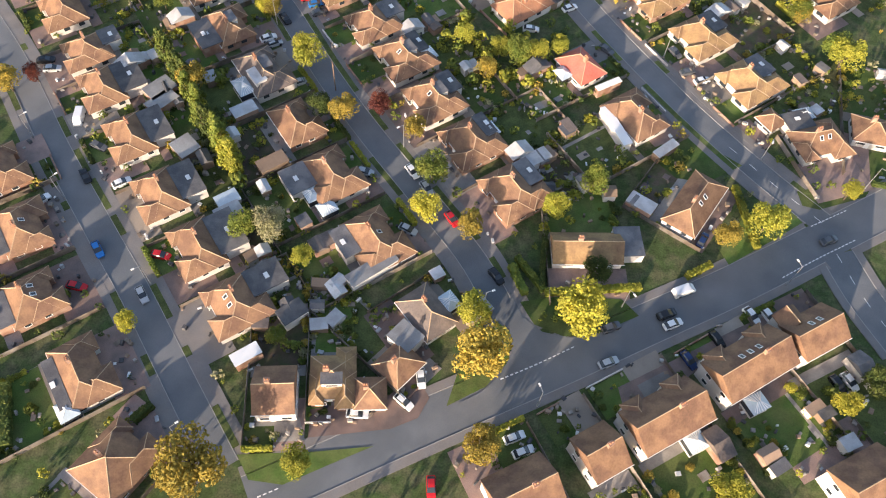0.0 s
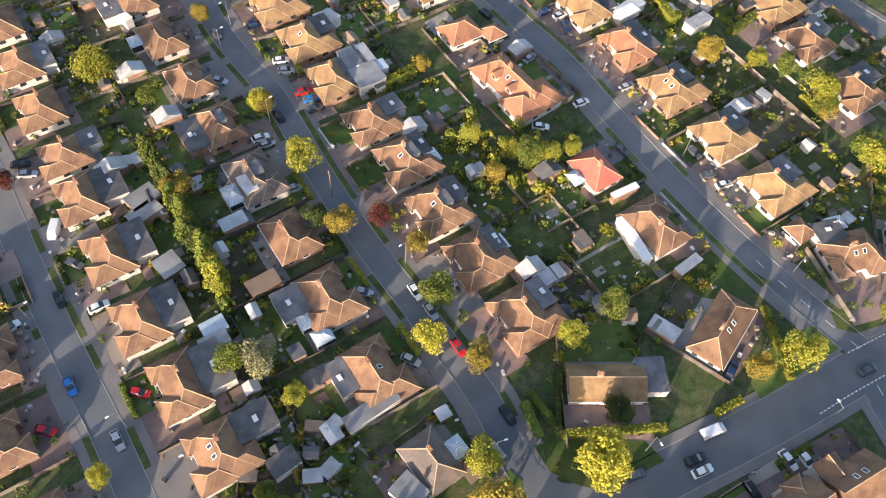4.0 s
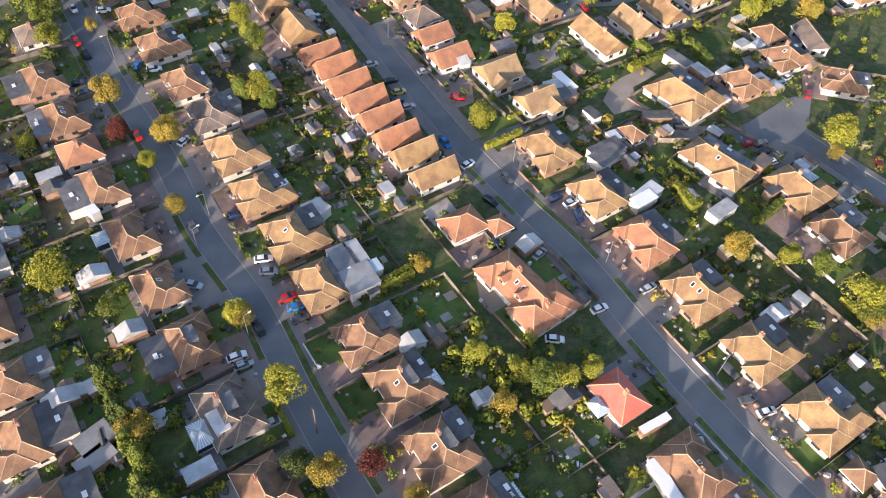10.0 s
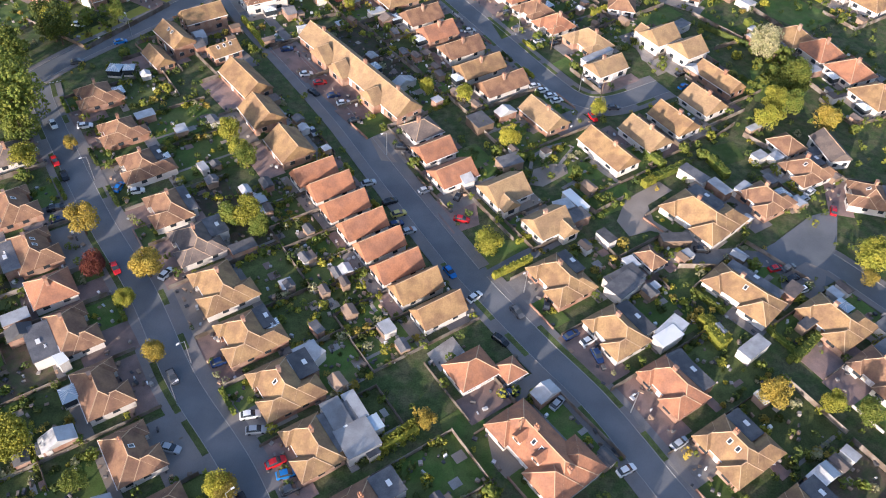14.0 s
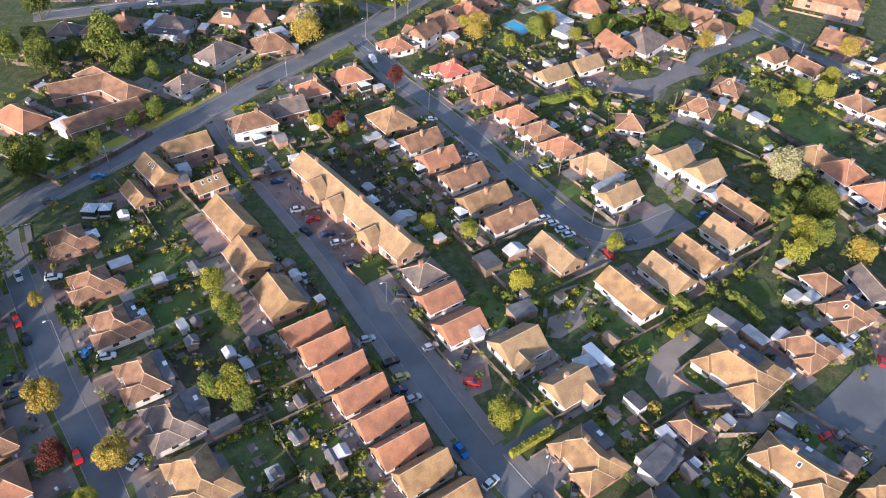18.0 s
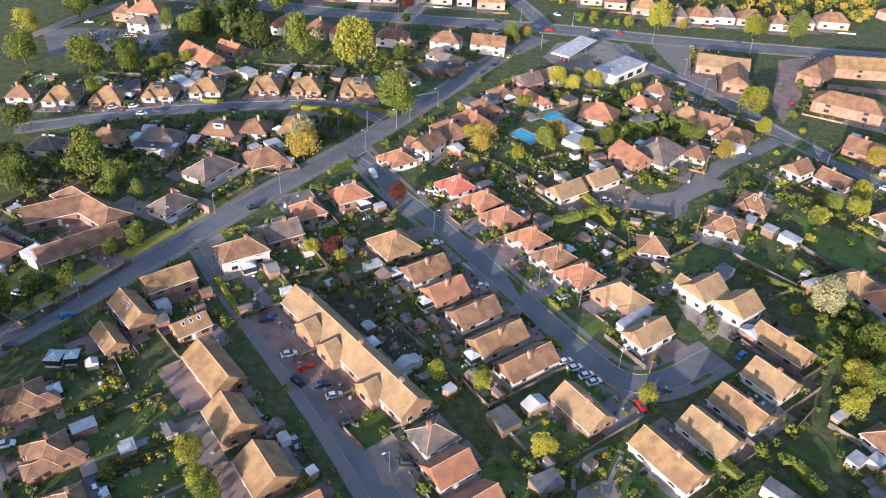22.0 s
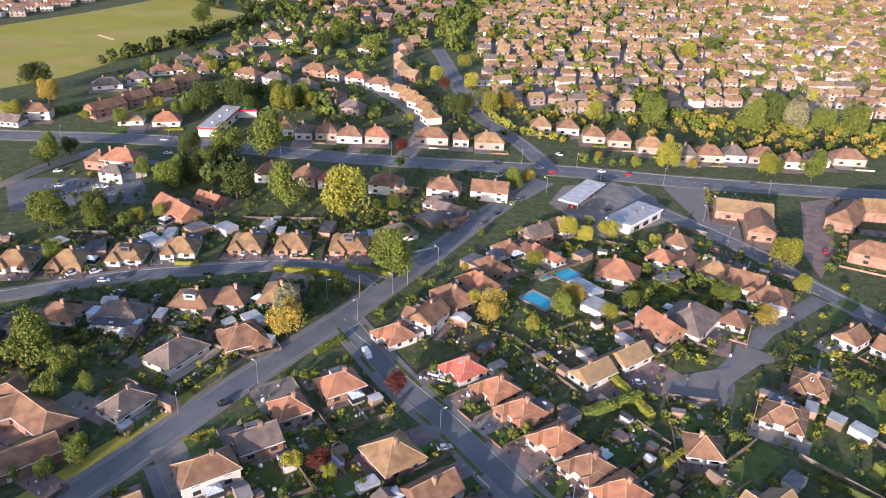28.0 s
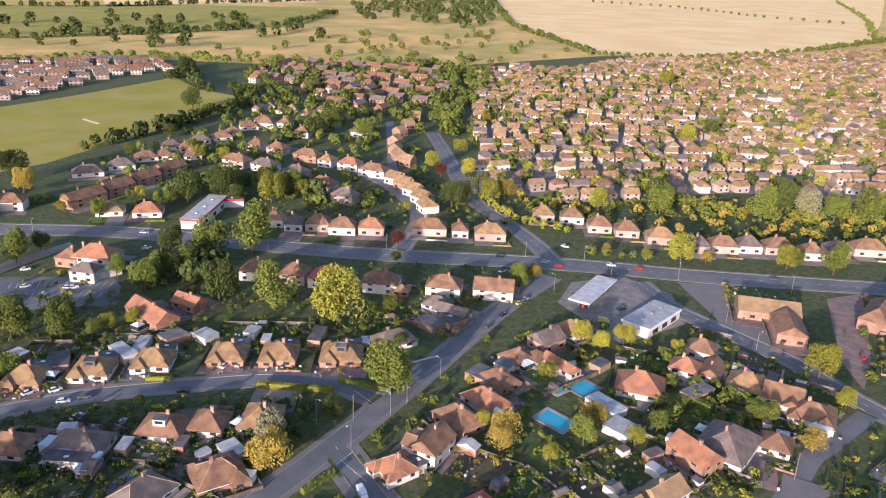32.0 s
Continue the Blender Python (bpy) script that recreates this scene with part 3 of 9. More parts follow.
def tree(x, y, r, kind="green", h=None, conic=False):
    """A tree whose crown has the radius r; h is its height."""
    h = h or 2.2 * r + 0.8
    top = new("tree")
    top.matrix_basis = pose(x, y, 0, 0, 0, _rt.uniform(0, 360))
    tagged(top, TREE_WORDS[kind] + (" conical tree" if conic else " tree") + " with a bark trunk on the ground", "tree", "trees of the suburb")
    t = share("trunk", _rt.choice(TRUNKS), top)
    t.scale = (r, r, h * 0.62)
    zr = h * (0.5 if conic else 0.36 if r < 4 else 0.41)
    c = share("crown", _rt.choice((CONES if conic else CROWNS)[kind]), top)
    c.scale, c.location = (r * 1.1, r * 1.1, zr * (0.95 if conic else 1.2)), (0, 0, h - zr)
    return top


BUSH_SPOTS = []


def bush(x, y, r, kind="green", squash=0.8):
    BUSH_SPOTS.append((x, y, r, kind, squash, _rt.randrange(2), _rt.uniform(0, 6.28)))


def mesh_from(name, co, tris, mat):
    """A triangle mesh from two number arrays."""
    me = bpy.data.meshes.new(name)
    me.vertices.add(len(co))
    me.vertices.foreach_set("co", co.astype(np.float32).ravel())
    me.loops.add(len(tris) * 3)
    me.loops.foreach_set("vertex_index", tris.astype(np.int32).ravel())
    me.polygons.add(len(tris))
    me.polygons.foreach_set("loop_start", np.arange(0, len(tris) * 3, 3, dtype=np.int32))
    me.update(calc_edges=True)
    me.materials.append(mat)
    return me


def build_bushes(single=300):
    """The bushes of the first gardens stand each for itself; those further along are joined by leaf colour."""
    spots = sorted(BUSH_SPOTS, key=lambda s: s[1])
    for x, y, r, kind, squash, v, turn in spots[:single]:
        b = share("bush", BUSHES[kind][v], None)
        b.location, b.scale, b.rotation_euler = (x, y, r * 0.35), (r, r, r * squash), (0, 0, turn)
        tagged(b, TREE_WORDS[kind] + " garden bush on the soil", "bush", "garden bushes")
    for kind in LEAF:
        shapes = []
        for i in range(3):
            me = clump_mesh("bush", LEAF[kind], 150 + 3 * i, 84, 1.0, 0.8, -0.3, 0.27)
            p, q = np.empty(len(me.vertices) * 3), np.empty(len(me.polygons) * 3, int)
            me.vertices.foreach_get("co", p)
            me.loops.foreach_get("vertex_index", q)
            shapes.append((p.reshape(-1, 3), q.reshape(-1, 3)))
        co, fs, base = [], [], 0
        for n, (x, y, r, k, squash, v, turn) in enumerate(spots[single:]):
            if k != kind:
                continue
            p, q = shapes[n % 3]
            c, s = math.cos(turn), math.sin(turn)
            co.append(np.c_[(p[:, 0] * c - p[:, 1] * s) * r + x, (p[:, 0] * s + p[:, 1] * c) * r + y, p[:, 2] * r * squash + r * 0.35])
            fs.append(q + base)
            base += len(p)
        if co:
            me = mesh_from("shrubs", np.concatenate(co), np.concatenate(fs), LEAF[kind])
            tagged(new("shrubs", me), TREE_WORDS[kind] + " shrubs in the further gardens", "shrubs", "", "stuff")


def hedge(x0, y0, x1, y1, w=1.0, h=1.6, kind="green"):
    """A clipped hedge: a dense body of leaf clumps between two points."""
    r = random.Random(int(x0 * 7 + y0 * 13))
    d = Vector((x1 - x0, y1 - y0))
    L = d.length
    d.normalize()
    vs, fs = [], []
    for i in range(int(L * 26)):
        f = r.choice((0, 0, 1, 2, 2))
        u = r.uniform(0, L)
        v, z = (r.uniform(-w / 2, w / 2), h) if f == 0 else ((-1 if f == 1 else 1) * w / 2, r.uniform(0.05, h))
        c = Vector((x0 + d.x * u - d.y * v, y0 + d.y * u + d.x * v, z + r.uniform(-0.1, 0.1)))
        n = Vector((r.gauss(0, 1), r.gauss(0, 1), r.gauss(0, 1) + 0.6)).normalized()
        t = n.orthogonal().normalized()
        b = n.cross(t)
        s, k = r.uniform(0.16, 0.3), len(vs)
        vs += [c + t * s, c + b * s, c - t * s, c - b * s, c + n * s * 0.5]
        fs += [(k, k + 1, k + 4), (k + 1, k + 2, k + 4), (k + 2, k + 3, k + 4), (k + 3, k, k + 4)]
    k = len(vs)
    for u, v in ((0, -1), (L, -1), (L, 1), (0, 1)):
        for z in (0, h - 0.08):
            vs.append(Vector((x0 + d.x * u - d.y * v * (w / 2 - 0.08), y0 + d.y * u + d.x * v * (w / 2 - 0.08), z)))
    fs += [(k, k + 2, k + 3, k + 1), (k + 2, k + 4, k + 5, k + 3), (k + 4, k + 6, k + 7, k + 5), (k + 6, k, k + 1, k + 7), (k + 1, k + 3, k + 5, k + 7)]
    me = bpy.data.meshes.new("hedge")
    me.from_pydata(vs, [], fs)
    me.materials.append(LEAF[kind])
    return tagged(new("hedge", me), "clipped " + TREE_WORDS[kind].split()[0] + " garden hedge", "hedge", "garden hedges")


# cars


def loft(sections):
    """A closed skin through cross-sections: (x, half width, z low, z high)."""
    bm = bmesh.new()
    rings = []
    for x, w, z0, z1, taper in sections:
        rings.append([bm.verts.new(p) for p in ((x, -w, z0), (x, w, z0), (x, w, z0 + (z1 - z0) * 0.6), (x, w * taper, z1), (x, -w * taper, z1), (x, -w, z0 + (z1 - z0) * 0.6))])
    for a, b in zip(rings, rings[1:]):
        for i in range(6):
            bm.faces.new((a[i], a[(i + 1) % 6], b[(i + 1) % 6], b[i]))
    bm.faces.new(rings[0][::-1])
    bm.faces.new(rings[-1])
    bmesh.ops.recalc_face_normals(bm, faces=bm.faces)
    return bm


def make_car(paint, van=False):
    c = new("van" if van else "car")
    w = 0.98 if van else 0.87
    if van:
        body = loft([(-2.4, w, 0.3, 1.0, 0.97), (-2.38, w, 0.25, 1.95, 0.9), (1.1, w, 0.25, 1.95, 0.9), (1.6, w, 0.25, 1.5, 0.88), (1.9, w, 0.25, 1.08, 0.92), (2.42, w * 0.94, 0.3, 0.9, 0.9)])
        cab = loft([(1.0, w * 0.84, 1.2, 1.93, 0.95), (1.12, w * 0.95, 1.2, 1.92, 0.92), (1.75, w * 0.93, 1.1, 1.32, 0.9)])
        roof = boxes((-2.2, -0.8, 1.955, 0.9, 0.8, 1.985))
    else:
        body = loft([(-2.12, w * 0.86, 0.36, 0.78, 0.9), (-1.95, w * 0.97, 0.24, 0.94, 0.92), (-1.2, w, 0.2, 0.98, 0.93), (0.6, w, 0.2, 0.97, 0.93), (1.5, w * 0.97, 0.22, 0.86, 0.9), (2.0, w * 0.88, 0.26, 0.72, 0.88), (2.14, w * 0.74, 0.34, 0.6, 0.9)])
        cab = loft([(-1.85, w * 0.80, 0.9, 1.0, 0.95), (-1.35, w * 0.88, 0.9, 1.40, 0.80), (-0.3, w * 0.9, 0.9, 1.47, 0.78), (0.25, w * 0.9, 0.9, 1.42, 0.78), (1.05, w * 0.86, 0.9, 0.98, 0.9)])
        roof = loft([(-1.3, w * 0.69, 1.395, 1.42, 0.97), (-0.4, w * 0.71, 1.45, 1.495, 0.96), (0.2, w * 0.69, 1.415, 1.445, 0.97)])
    part("body", body, M[paint], c)
    part("window_band", cab, M["glass"], c, "dark tinted car windows")
    part("roof_panel", roof, M[paint], c)
    for sx in (-1.3, 1.32):
        for sy in (-1, 1):
            b = bmesh.new()
            bmesh.ops.create_cone(b, cap_ends=True, segments=12, radius1=0.32, radius2=0.32, depth=0.2, matrix=pose(sx, sy * (w - 0.08), 0.32, 90))
            part("wheel", b, M["rubber"], c)
    return c


CARS = {}
PAINT_WORDS = {"c_white": "white", "c_silver": "silver", "c_black": "black", "c_grey": "dark grey", "c_red": "red", "c_blue": "bright blue", "c_navy": "navy blue", "c_yellow": "pale yellow"}


def car(x, y, a, paint="c_silver", van=False, z=0.03):
    key = (paint, van)
    m = pose(x, y, z, 0, 0, a)
    if key not in CARS:
        CARS[key] = make_car(paint, van)
        CARS[key].matrix_basis = m @ Matrix.Scale(0.9, 4)
        return tagged(CARS[key], PAINT_WORDS[paint] + (" panel van" if van else " hatchback car") + " parked on the tarmac", "van" if van else "car", "parked vehicles")
    return copy_thing(CARS[key], m)


# gardens


def shed(x, y, a, w=2.2, d=1.8, h=1.9, roof="felt", flat=False, wall="shed"):
    s = new("shed")
    s.matrix_basis = pose(x, y, 0, 0, 0, a)
    tagged(s, ("flat-roofed" if flat else "gabled") + " garden outbuilding on the garden soil", "shed", "garden sheds")
    bm = boxes((-w / 2, -d / 2, -0.05, w / 2, d / 2, h))
    if not flat:
        gable_wall(bm, 0, 0, w, d, h, 24, "x")
    part("wall", bm, M[wall], s)
    if flat:
        part("roof", boxes((-w / 2 - 0.12, -d / 2 - 0.12, h, w / 2 + 0.12, d / 2 + 0.12, h + 0.12)), M[roof], s)
    else:
        bm = bmesh.new()
        roof_block(bm, 0, 0, w, d, h, 24, False, "x", 0.15, 0.08)
        part("roof", bm, M[roof], s)
    return s


def fence(x0, y0, x1, y1, h=1.7, mat="fence", t=0.07):
    """A run of close-boarded fence with posts standing out of it, in one piece."""
    d = Vector((x1 - x0, y1 - y0))
    L = d.length
    if L < 1.2:
        return
    n = max(1, round(L / 2.4))
    bm = bmesh.new()
    near, away = [], []
    for i in range(n + 1):
        u = L * i / n
        for k, w in ((-0.06, t / 2), (-0.06, 0.08), (0.06, 0.08), (0.06, t / 2)):
            near.append((u + k, -w))
            away.append((u + k, w))
    ring = near + away[::-1]
    k = len(ring)
    solid(bm, [(*p, 0) for p in ring] + [(*p, h) for p in ring], [tuple(range(k, 2 * k))] + [(i, (i + 1) % k, k + (i + 1) % k, k + i) for i in range(k)])
    f = part("fence", bm, M[mat], None)
    f.matrix_basis = Matrix.Translation((x0, y0, 0)) @ Matrix.Rotation(math.atan2(d.y, d.x), 4, "Z")
    return tagged(f, "weathered timber garden fence" if mat == "fence" else "low garden wall of pale masonry", "fence", "garden fences", "")


def conservatory(x, y, a, w=3.5, d=3.0):
    c = new("conservatory")
    c.matrix_basis = pose(x, y, 0, 0, 0, a)
    tagged(c, "white framed conservatory with a glazed roof", "conservatory", "conservatories")
    part("wall", boxes((-w / 2, -d / 2, 0, w / 2, d / 2, 0.6)), M["white"], c)
    part("glazing", boxes((-w / 2 + 0.05, -d / 2 + 0.05, 0.6, w / 2 - 0.05, d / 2 - 0.05, 2.2)), M["glass"], c)
    bm = bmesh.new()
    z = roof_block(bm, 0, 0, w, d, 2.2, 25, True, "x", 0.1, 0.06)
    part("glass_roof", bm, M["pane_pale"], c)
    bm = bmesh.new()
    for i in range(7):
        u = -w / 2 + w * i / 6
        k = max(w / 2 - d / 2, 0.05)
        for s in (-1, 1):
            p, q = Vector((u, s * (d / 2 + 0.1), 2.3)), Vector((max(-k, min(k, u)), 0, z + 0.06))
            e = Vector((0.06, 0, 0))
            solid(bm, [p - e, p + e, q + e, q - e, p - e - Vector((0, 0, 0.05)), p + e - Vector((0, 0, 0.05)), q + e - Vector((0, 0, 0.05)), q - e - Vector((0, 0, 0.05))], BOX)
    part("glazing_grid", bm, M["plastic"], c, "white glazing bars")["kind"] = "stuff"
    return c


SLABS = [0]


def slab(name, x0, y0, x1, y1, z, mat, m, label, h=0.06):
    SLABS[0] += 1
    z = z + 0.0031 * (SLABS[0] * 7 % 41)
    ob = part(name, boxes((x0, y0, z - h, x1, y1, z)), M[mat], None)
    ob.matrix_basis = m
    return tagged(ob, label, name, "", "structure")


CLUTTER = []


def build_clutter():
    """Pots, bins, benches, tables and crates in the gardens, joined by what they are made of."""
    for mat in sorted({c[-1] for c in CLUTTER}):
        vs, fs = [], []
        for x, y, a, w, d, h, k in CLUTTER:
            if k != mat:
                continue
            n, m = len(vs), pose(x, y, 0, 0, 0, a)
            for z, s in ((0.0, 0.9), (h * 0.9, 1.0), (h, 0.86)):
                vs += [m @ Vector((u * w * s / 2, v * d * s / 2, z)) for u, v in ((-1, -1), (1, -1), (1, 1), (-1, 1))]
            for i in (0, 4):
                fs += [(n + i + j, n + i + (j + 1) % 4, n + i + 4 + (j + 1) % 4, n + i + 4 + j) for j in range(4)]
            fs.append((n + 8, n + 9, n + 10, n + 11))
        me = bpy.data.meshes.new("garden_clutter")
        me.from_pydata(vs, [], fs)
        me.materials.append(M[mat])
        tagged(new("garden_clutter", me), "pots, bins, benches, beds and crates in the gardens", "clutter", "", "stuff")


PLANTS = ("green", "green", "dark", "lime", "dark", "gold", "yellow", "silver")


def plot(x, y, a, L, W, front, rear, wl, wr, seed):
    """The garden round a house: drive, front lawn, fences, patio, back lawn, outbuildings and shrubs. front and rear are depths, wl and wr half widths."""
    r = random.Random(seed)
    m = pose(x, y, 0, 0, 0, a)

    def at(u, v):
        p = m @ Vector((u, v, 0))
        return p.x, p.y
    f0, f1, b0, b1 = -W / 2 - 0.4, -W / 2 - front, W / 2 + 0.1, W / 2 + rear
    far = y > 455
    if far:
        for _ in range(10):
            u, v = r.uniform(-wl - 1, wr + 1), r.uniform(b0, b1 + 1)
            bush(*at(u, v), r.uniform(0.6, 1.7), r.choice(PLANTS))
    if front > 2.0:
        mat = r.choice(("drive", "drive", "drive", "drive", "concrete", "gravel", "drive", "pavement"))
        side = r.choice((-1, 1))
        full = r.random() < 0.45
        u0, u1 = (-wl, wr) if full else ((-wl, -wl + (wl + wr) * 0.5) if side < 0 else (wr - (wl + wr) * 0.5, wr))
        slab("driveway", u0, f1, u1, 0 if not full else f0 + 0.4, 0.05, mat, m, {"drive": "brown block-paved driveway", "concrete": "worn concrete driveway", "gravel": "gravel front drive", "pavement": "tarmac front drive"}[mat])
        if not full:
            v0, v1 = (u1, wr) if side < 0 else (-wl, u0)
            slab("front_lawn", v0, f1 + 0.6, v1, f0 - 0.4, 0.06, "grass", m, "small mown front lawn")
            p, q = at(v0, f1 + 0.3), at(v1, f1 + 0.3)
            if r.random() < 0.5:
                hedge(*p, *q, 0.8, r.uniform(0.8, 1.4), r.choice(("green", "lime", "dark")))
            else:
                fence(*p, *q, 0.7, "white" if r.random() < 0.3 else "brick", 0.2)
            for _ in range(3):
                bush(*at(r.uniform(v0 + 0.4, v1 - 0.4), r.uniform(f1 + 1, f0)), r.uniform(0.4, 0.9), r.choice(PLANTS))
    if far:
        return
    fence(*at(-wl, f1 * 0.9), *at(-wl, b1), r.uniform(0.9, 1.5))
    if r.random() < 0.6:
        fence(*at(-wl, b1), *at(wr, b1), r.uniform(1.1, 1.5))
    if rear > 3.5:
        pz = r.uniform(1.6, 3.0)
        slab("patio", -wl + 0.4, b0, wr - 0.3, b0 + pz, 0.055, r.choice(("concrete", "concrete", "gravel", "drive")), m, "paved patio behind the house")
        lawn = r.choice(("grass", "grass", "grass", "rough", "rough", "soil"))
        slab("back_lawn", -wl + r.uniform(0.1, 0.9), b0 + pz, wr - r.uniform(0.1, 0.9), b1 - r.uniform(0.1, 1.0), 0.05, lawn, m, {"grass": "mown back garden lawn", "rough": "rough unmown back garden grass", "soil": "dug vegetable garden behind the house"}[lawn])
        if r.random() < 0.6:
            u = r.choice((-wl + 0.8, wr - 0.8, r.uniform(-wl + 1, wr - 1)))
            slab("garden_path", u - 0.35, b0 + pz, u + 0.35, b1 - 0.5, 0.065, "concrete", m, "narrow concrete garden path")
        if r.random() < 0.5 and wl + wr > 11 and y < 420:
            side = r.choice((-1, 1))
            g = r.uniform(4.6, 5.8)
            shed(*at(-wl + 1.75 if side < 0 else wr - 1.75, b0 + r.uniform(0.6, 2.6) + g / 2), a, 2.9, g, r.uniform(2.2, 2.5), r.choice(("felt", "sheet", "sheet", "grey")), r.random() < 0.6, r.choice(("white", "brick", "brick")))
        for _ in range(r.choice((1, 1, 1, 2, 2, 3)) if y < 330 else r.choice((0, 1, 1))):
            w, d = r.uniform(1.8, 3.4), r.uniform(1.6, 2.6)
            u = r.choice((-wl + w / 2 + 0.3, wr - w / 2 - 0.3))
            v = r.uniform(b0 + rear * 0.35, b1 - d / 2 - 0.2)
            shed(*at(u, v), a + r.uniform(-6, 6), w, d, r.uniform(1.7, 2.2), r.choice(("felt", "felt", "sheet", "sheet", "grey", "shed")), r.random() < 0.5, r.choice(("shed", "shed", "white", "brick")))
        for s0 in (-1, 1):
            v = b0 + pz + r.uniform(0, 2)
            while v < b1:
                if r.random() < 0.62:
                    bush(*at(-wl + r.uniform(0.3, 0.8) if s0 < 0 else wr - r.uniform(0.3, 0.8), v), r.uniform(0.35, 0.95), r.choice(PLANTS), r.uniform(0.7, 1.3))
                v += r.uniform(0.7, 2.0)
        for _ in range(int(4 + rear * 0.55 * (wl + wr) / 10)):
            s = r.choice((-1, 1))
            u = r.uniform(-wl, wr) if r.random() < 0.35 else (-wl + r.uniform(0.2, 1.3) if s < 0 else wr - r.uniform(0.2, 1.3))
            bush(*at(u, r.uniform(b0 + 1.5, b1)), r.uniform(0.5, 1.35), r.choice(PLANTS), r.uniform(0.7, 1.2))
    for _ in range(int(10 + rear * 1.6)):
        u = r.uniform(-wl + 0.2, wr - 0.2)
        v = r.uniform(b0 + 0.3, b1) if r.random() < 0.7 else r.uniform(f1, f0)
        CLUTTER.append((*at(u, v), a + r.uniform(-40, 40), r.uniform(0.25, 1.1), r.uniform(0.25, 0.8), r.uniform(0.2, 1.0), r.choice(("plastic", "fence", "fence", "concrete", "felt", "shed", "shed", "felt", "felt", "felt", "fence", "sheet", "concrete", "felt"))))
    if rear > 6:
        for _ in range(2):
            u, v = r.uniform(-wl + 1, wr - 2.4), r.uniform(b0 + rear * 0.3, b1 - 1.6)
            w, d = r.uniform(0.8, 2.2), r.uniform(0.8, 2.6)
            CLUTTER.append((*at(u + w / 2, v + d / 2), a, w, d, r.uniform(0.17, 0.22), r.choice(("gravel", "concrete", "drive", "fence"))))
    if r.random() < 0.25 and rear > 4 and L > 6:
        conservatory(*at(r.uniform(-L * 0.2, L * 0.2), W / 2 + 1.4), a)

# the land
ground = patch("ground", [(-3500, -300), (4500, -300), (4500, 4700), (-3500, 4700)], 0.0, M["ground"], "dark soil and grass of the suburb's gardens")


# the streets
road("main_south", [(-28.1, 25.9), (-18.1, 31.3), (-5.8, 38.0), (8.1, 45.4), (22.9, 53.2), (38.6, 61.9), (55.4, 71.1), (73.6, 82.0), (89.0, 91.3), (107.5, 102.8)], 3.9)
road("west", [(-113.0, 134.5), (-96.2, 114.6), (-79.7, 91.8), (-63.4, 70.9), (-55.3, 60.7), (-43.2, 44.2), (-33.1, 30.5)], 2.6)
road("middle", [(14.3, 57.0), (10.6, 64.1), (5.0, 73.9), (-5.2, 86.9), (-17.6, 102.5), (-28.8, 118.3), (-41.8, 138.6), (-56.9, 156.8), (-71.1, 178.1), (-88.3, 200.0), (-113.2, 235.5), (-119.9, 246.7)], 2.6)
road("east", [(75.1, 86.7), (63.8, 98.8), (50.8, 114.6), (36.6, 134.6), (23.0, 155.8), (12.0, 169.2), (0.5, 184.0), (-5.6, 192.6), (-22.8, 219.4), (-36.2, 240.8), (-51.4, 262.4), (-70.1, 288.0), (-79.6, 303.0)], 2.7)
road("main_north", [(-141.9, 220.1), (-129.1, 239.4), (-117.0, 261.7), (-105.3, 278.5), (-89.1, 302.1), (-72.0, 329.5), (-47.1, 366.1), (-21.0, 408.2), (5.1, 452.3), (30.4, 486.6)], 3.3)
road("close", [(-46.2, 366.2), (-29.9, 337.7), (-13.9, 316.3), (2.5, 291.8), (17.3, 269.1), (27.1, 257.1), (37.1, 256.4), (52.9, 266.2)], 3.0)
road("crescent", [(-165.0, 368.8), (-141.1, 379.6), (-121.4, 388.5), (-94.1, 395.3), (-71.2, 399.5), (-52.0, 397.7), (-37.7, 390.3)], 2.9)
road("arterial", [(-303.5, 525.8), (-215.8, 525.6), (-165.2, 526.1), (-125.2, 520.3), (-85.7, 512.7), (-35.3, 506.1), (14.3, 503.1), (50.8, 499.2), (97.7, 491.1), (171.2, 482.8), (245.4, 474.3)], 6.0)
road("north", [(34.8, 499.3), (28.6, 526.7), (17.0, 558.2), (7.1, 580.5), (-0.3, 616.9), (-8.2, 689.1), (-17.0, 756.9)], 3.6)
road("hill", [(-32.5, 514.6), (-25.2, 558.9), (-37.2, 601.9), (-60.6, 640.6), (-92.7, 678.1), (-117.5, 694.9)], 3.0)
road("hill_spur", [(-39.2, 612.8), (-45.1, 692.0), (-50.2, 793.0)], 2.8)
road("south_east", [(66.4, 483.0), (73.3, 459.0), (87.7, 438.5), (101.5, 418.6), (109.9, 397.6), (124.2, 371.3), (135.9, 351.8)], 3.4)
road("court", [(110.2, 386.6), (90.1, 370.5), (82.1, 364.3), (63.4, 343.0), (49.8, 334.7)], 2.9)
road("ring", [(72.6, 203.3), (80.1, 198.7), (91.3, 185.9), (103.0, 173.9)], 3.0)
road("south_east_two", [(76.5, 79.6), (79.8, 70.0), (84.8, 60.0)], 3.4)
road("lane", [(0.5, 188.2), (10.9, 195.1), (20.5, 202.6)], 1.6)
NO_PAVEMENT, VERGED = ('lane', 'court', 'hill_spur'), ('west', 'middle', 'east', 'close')
build_roads()

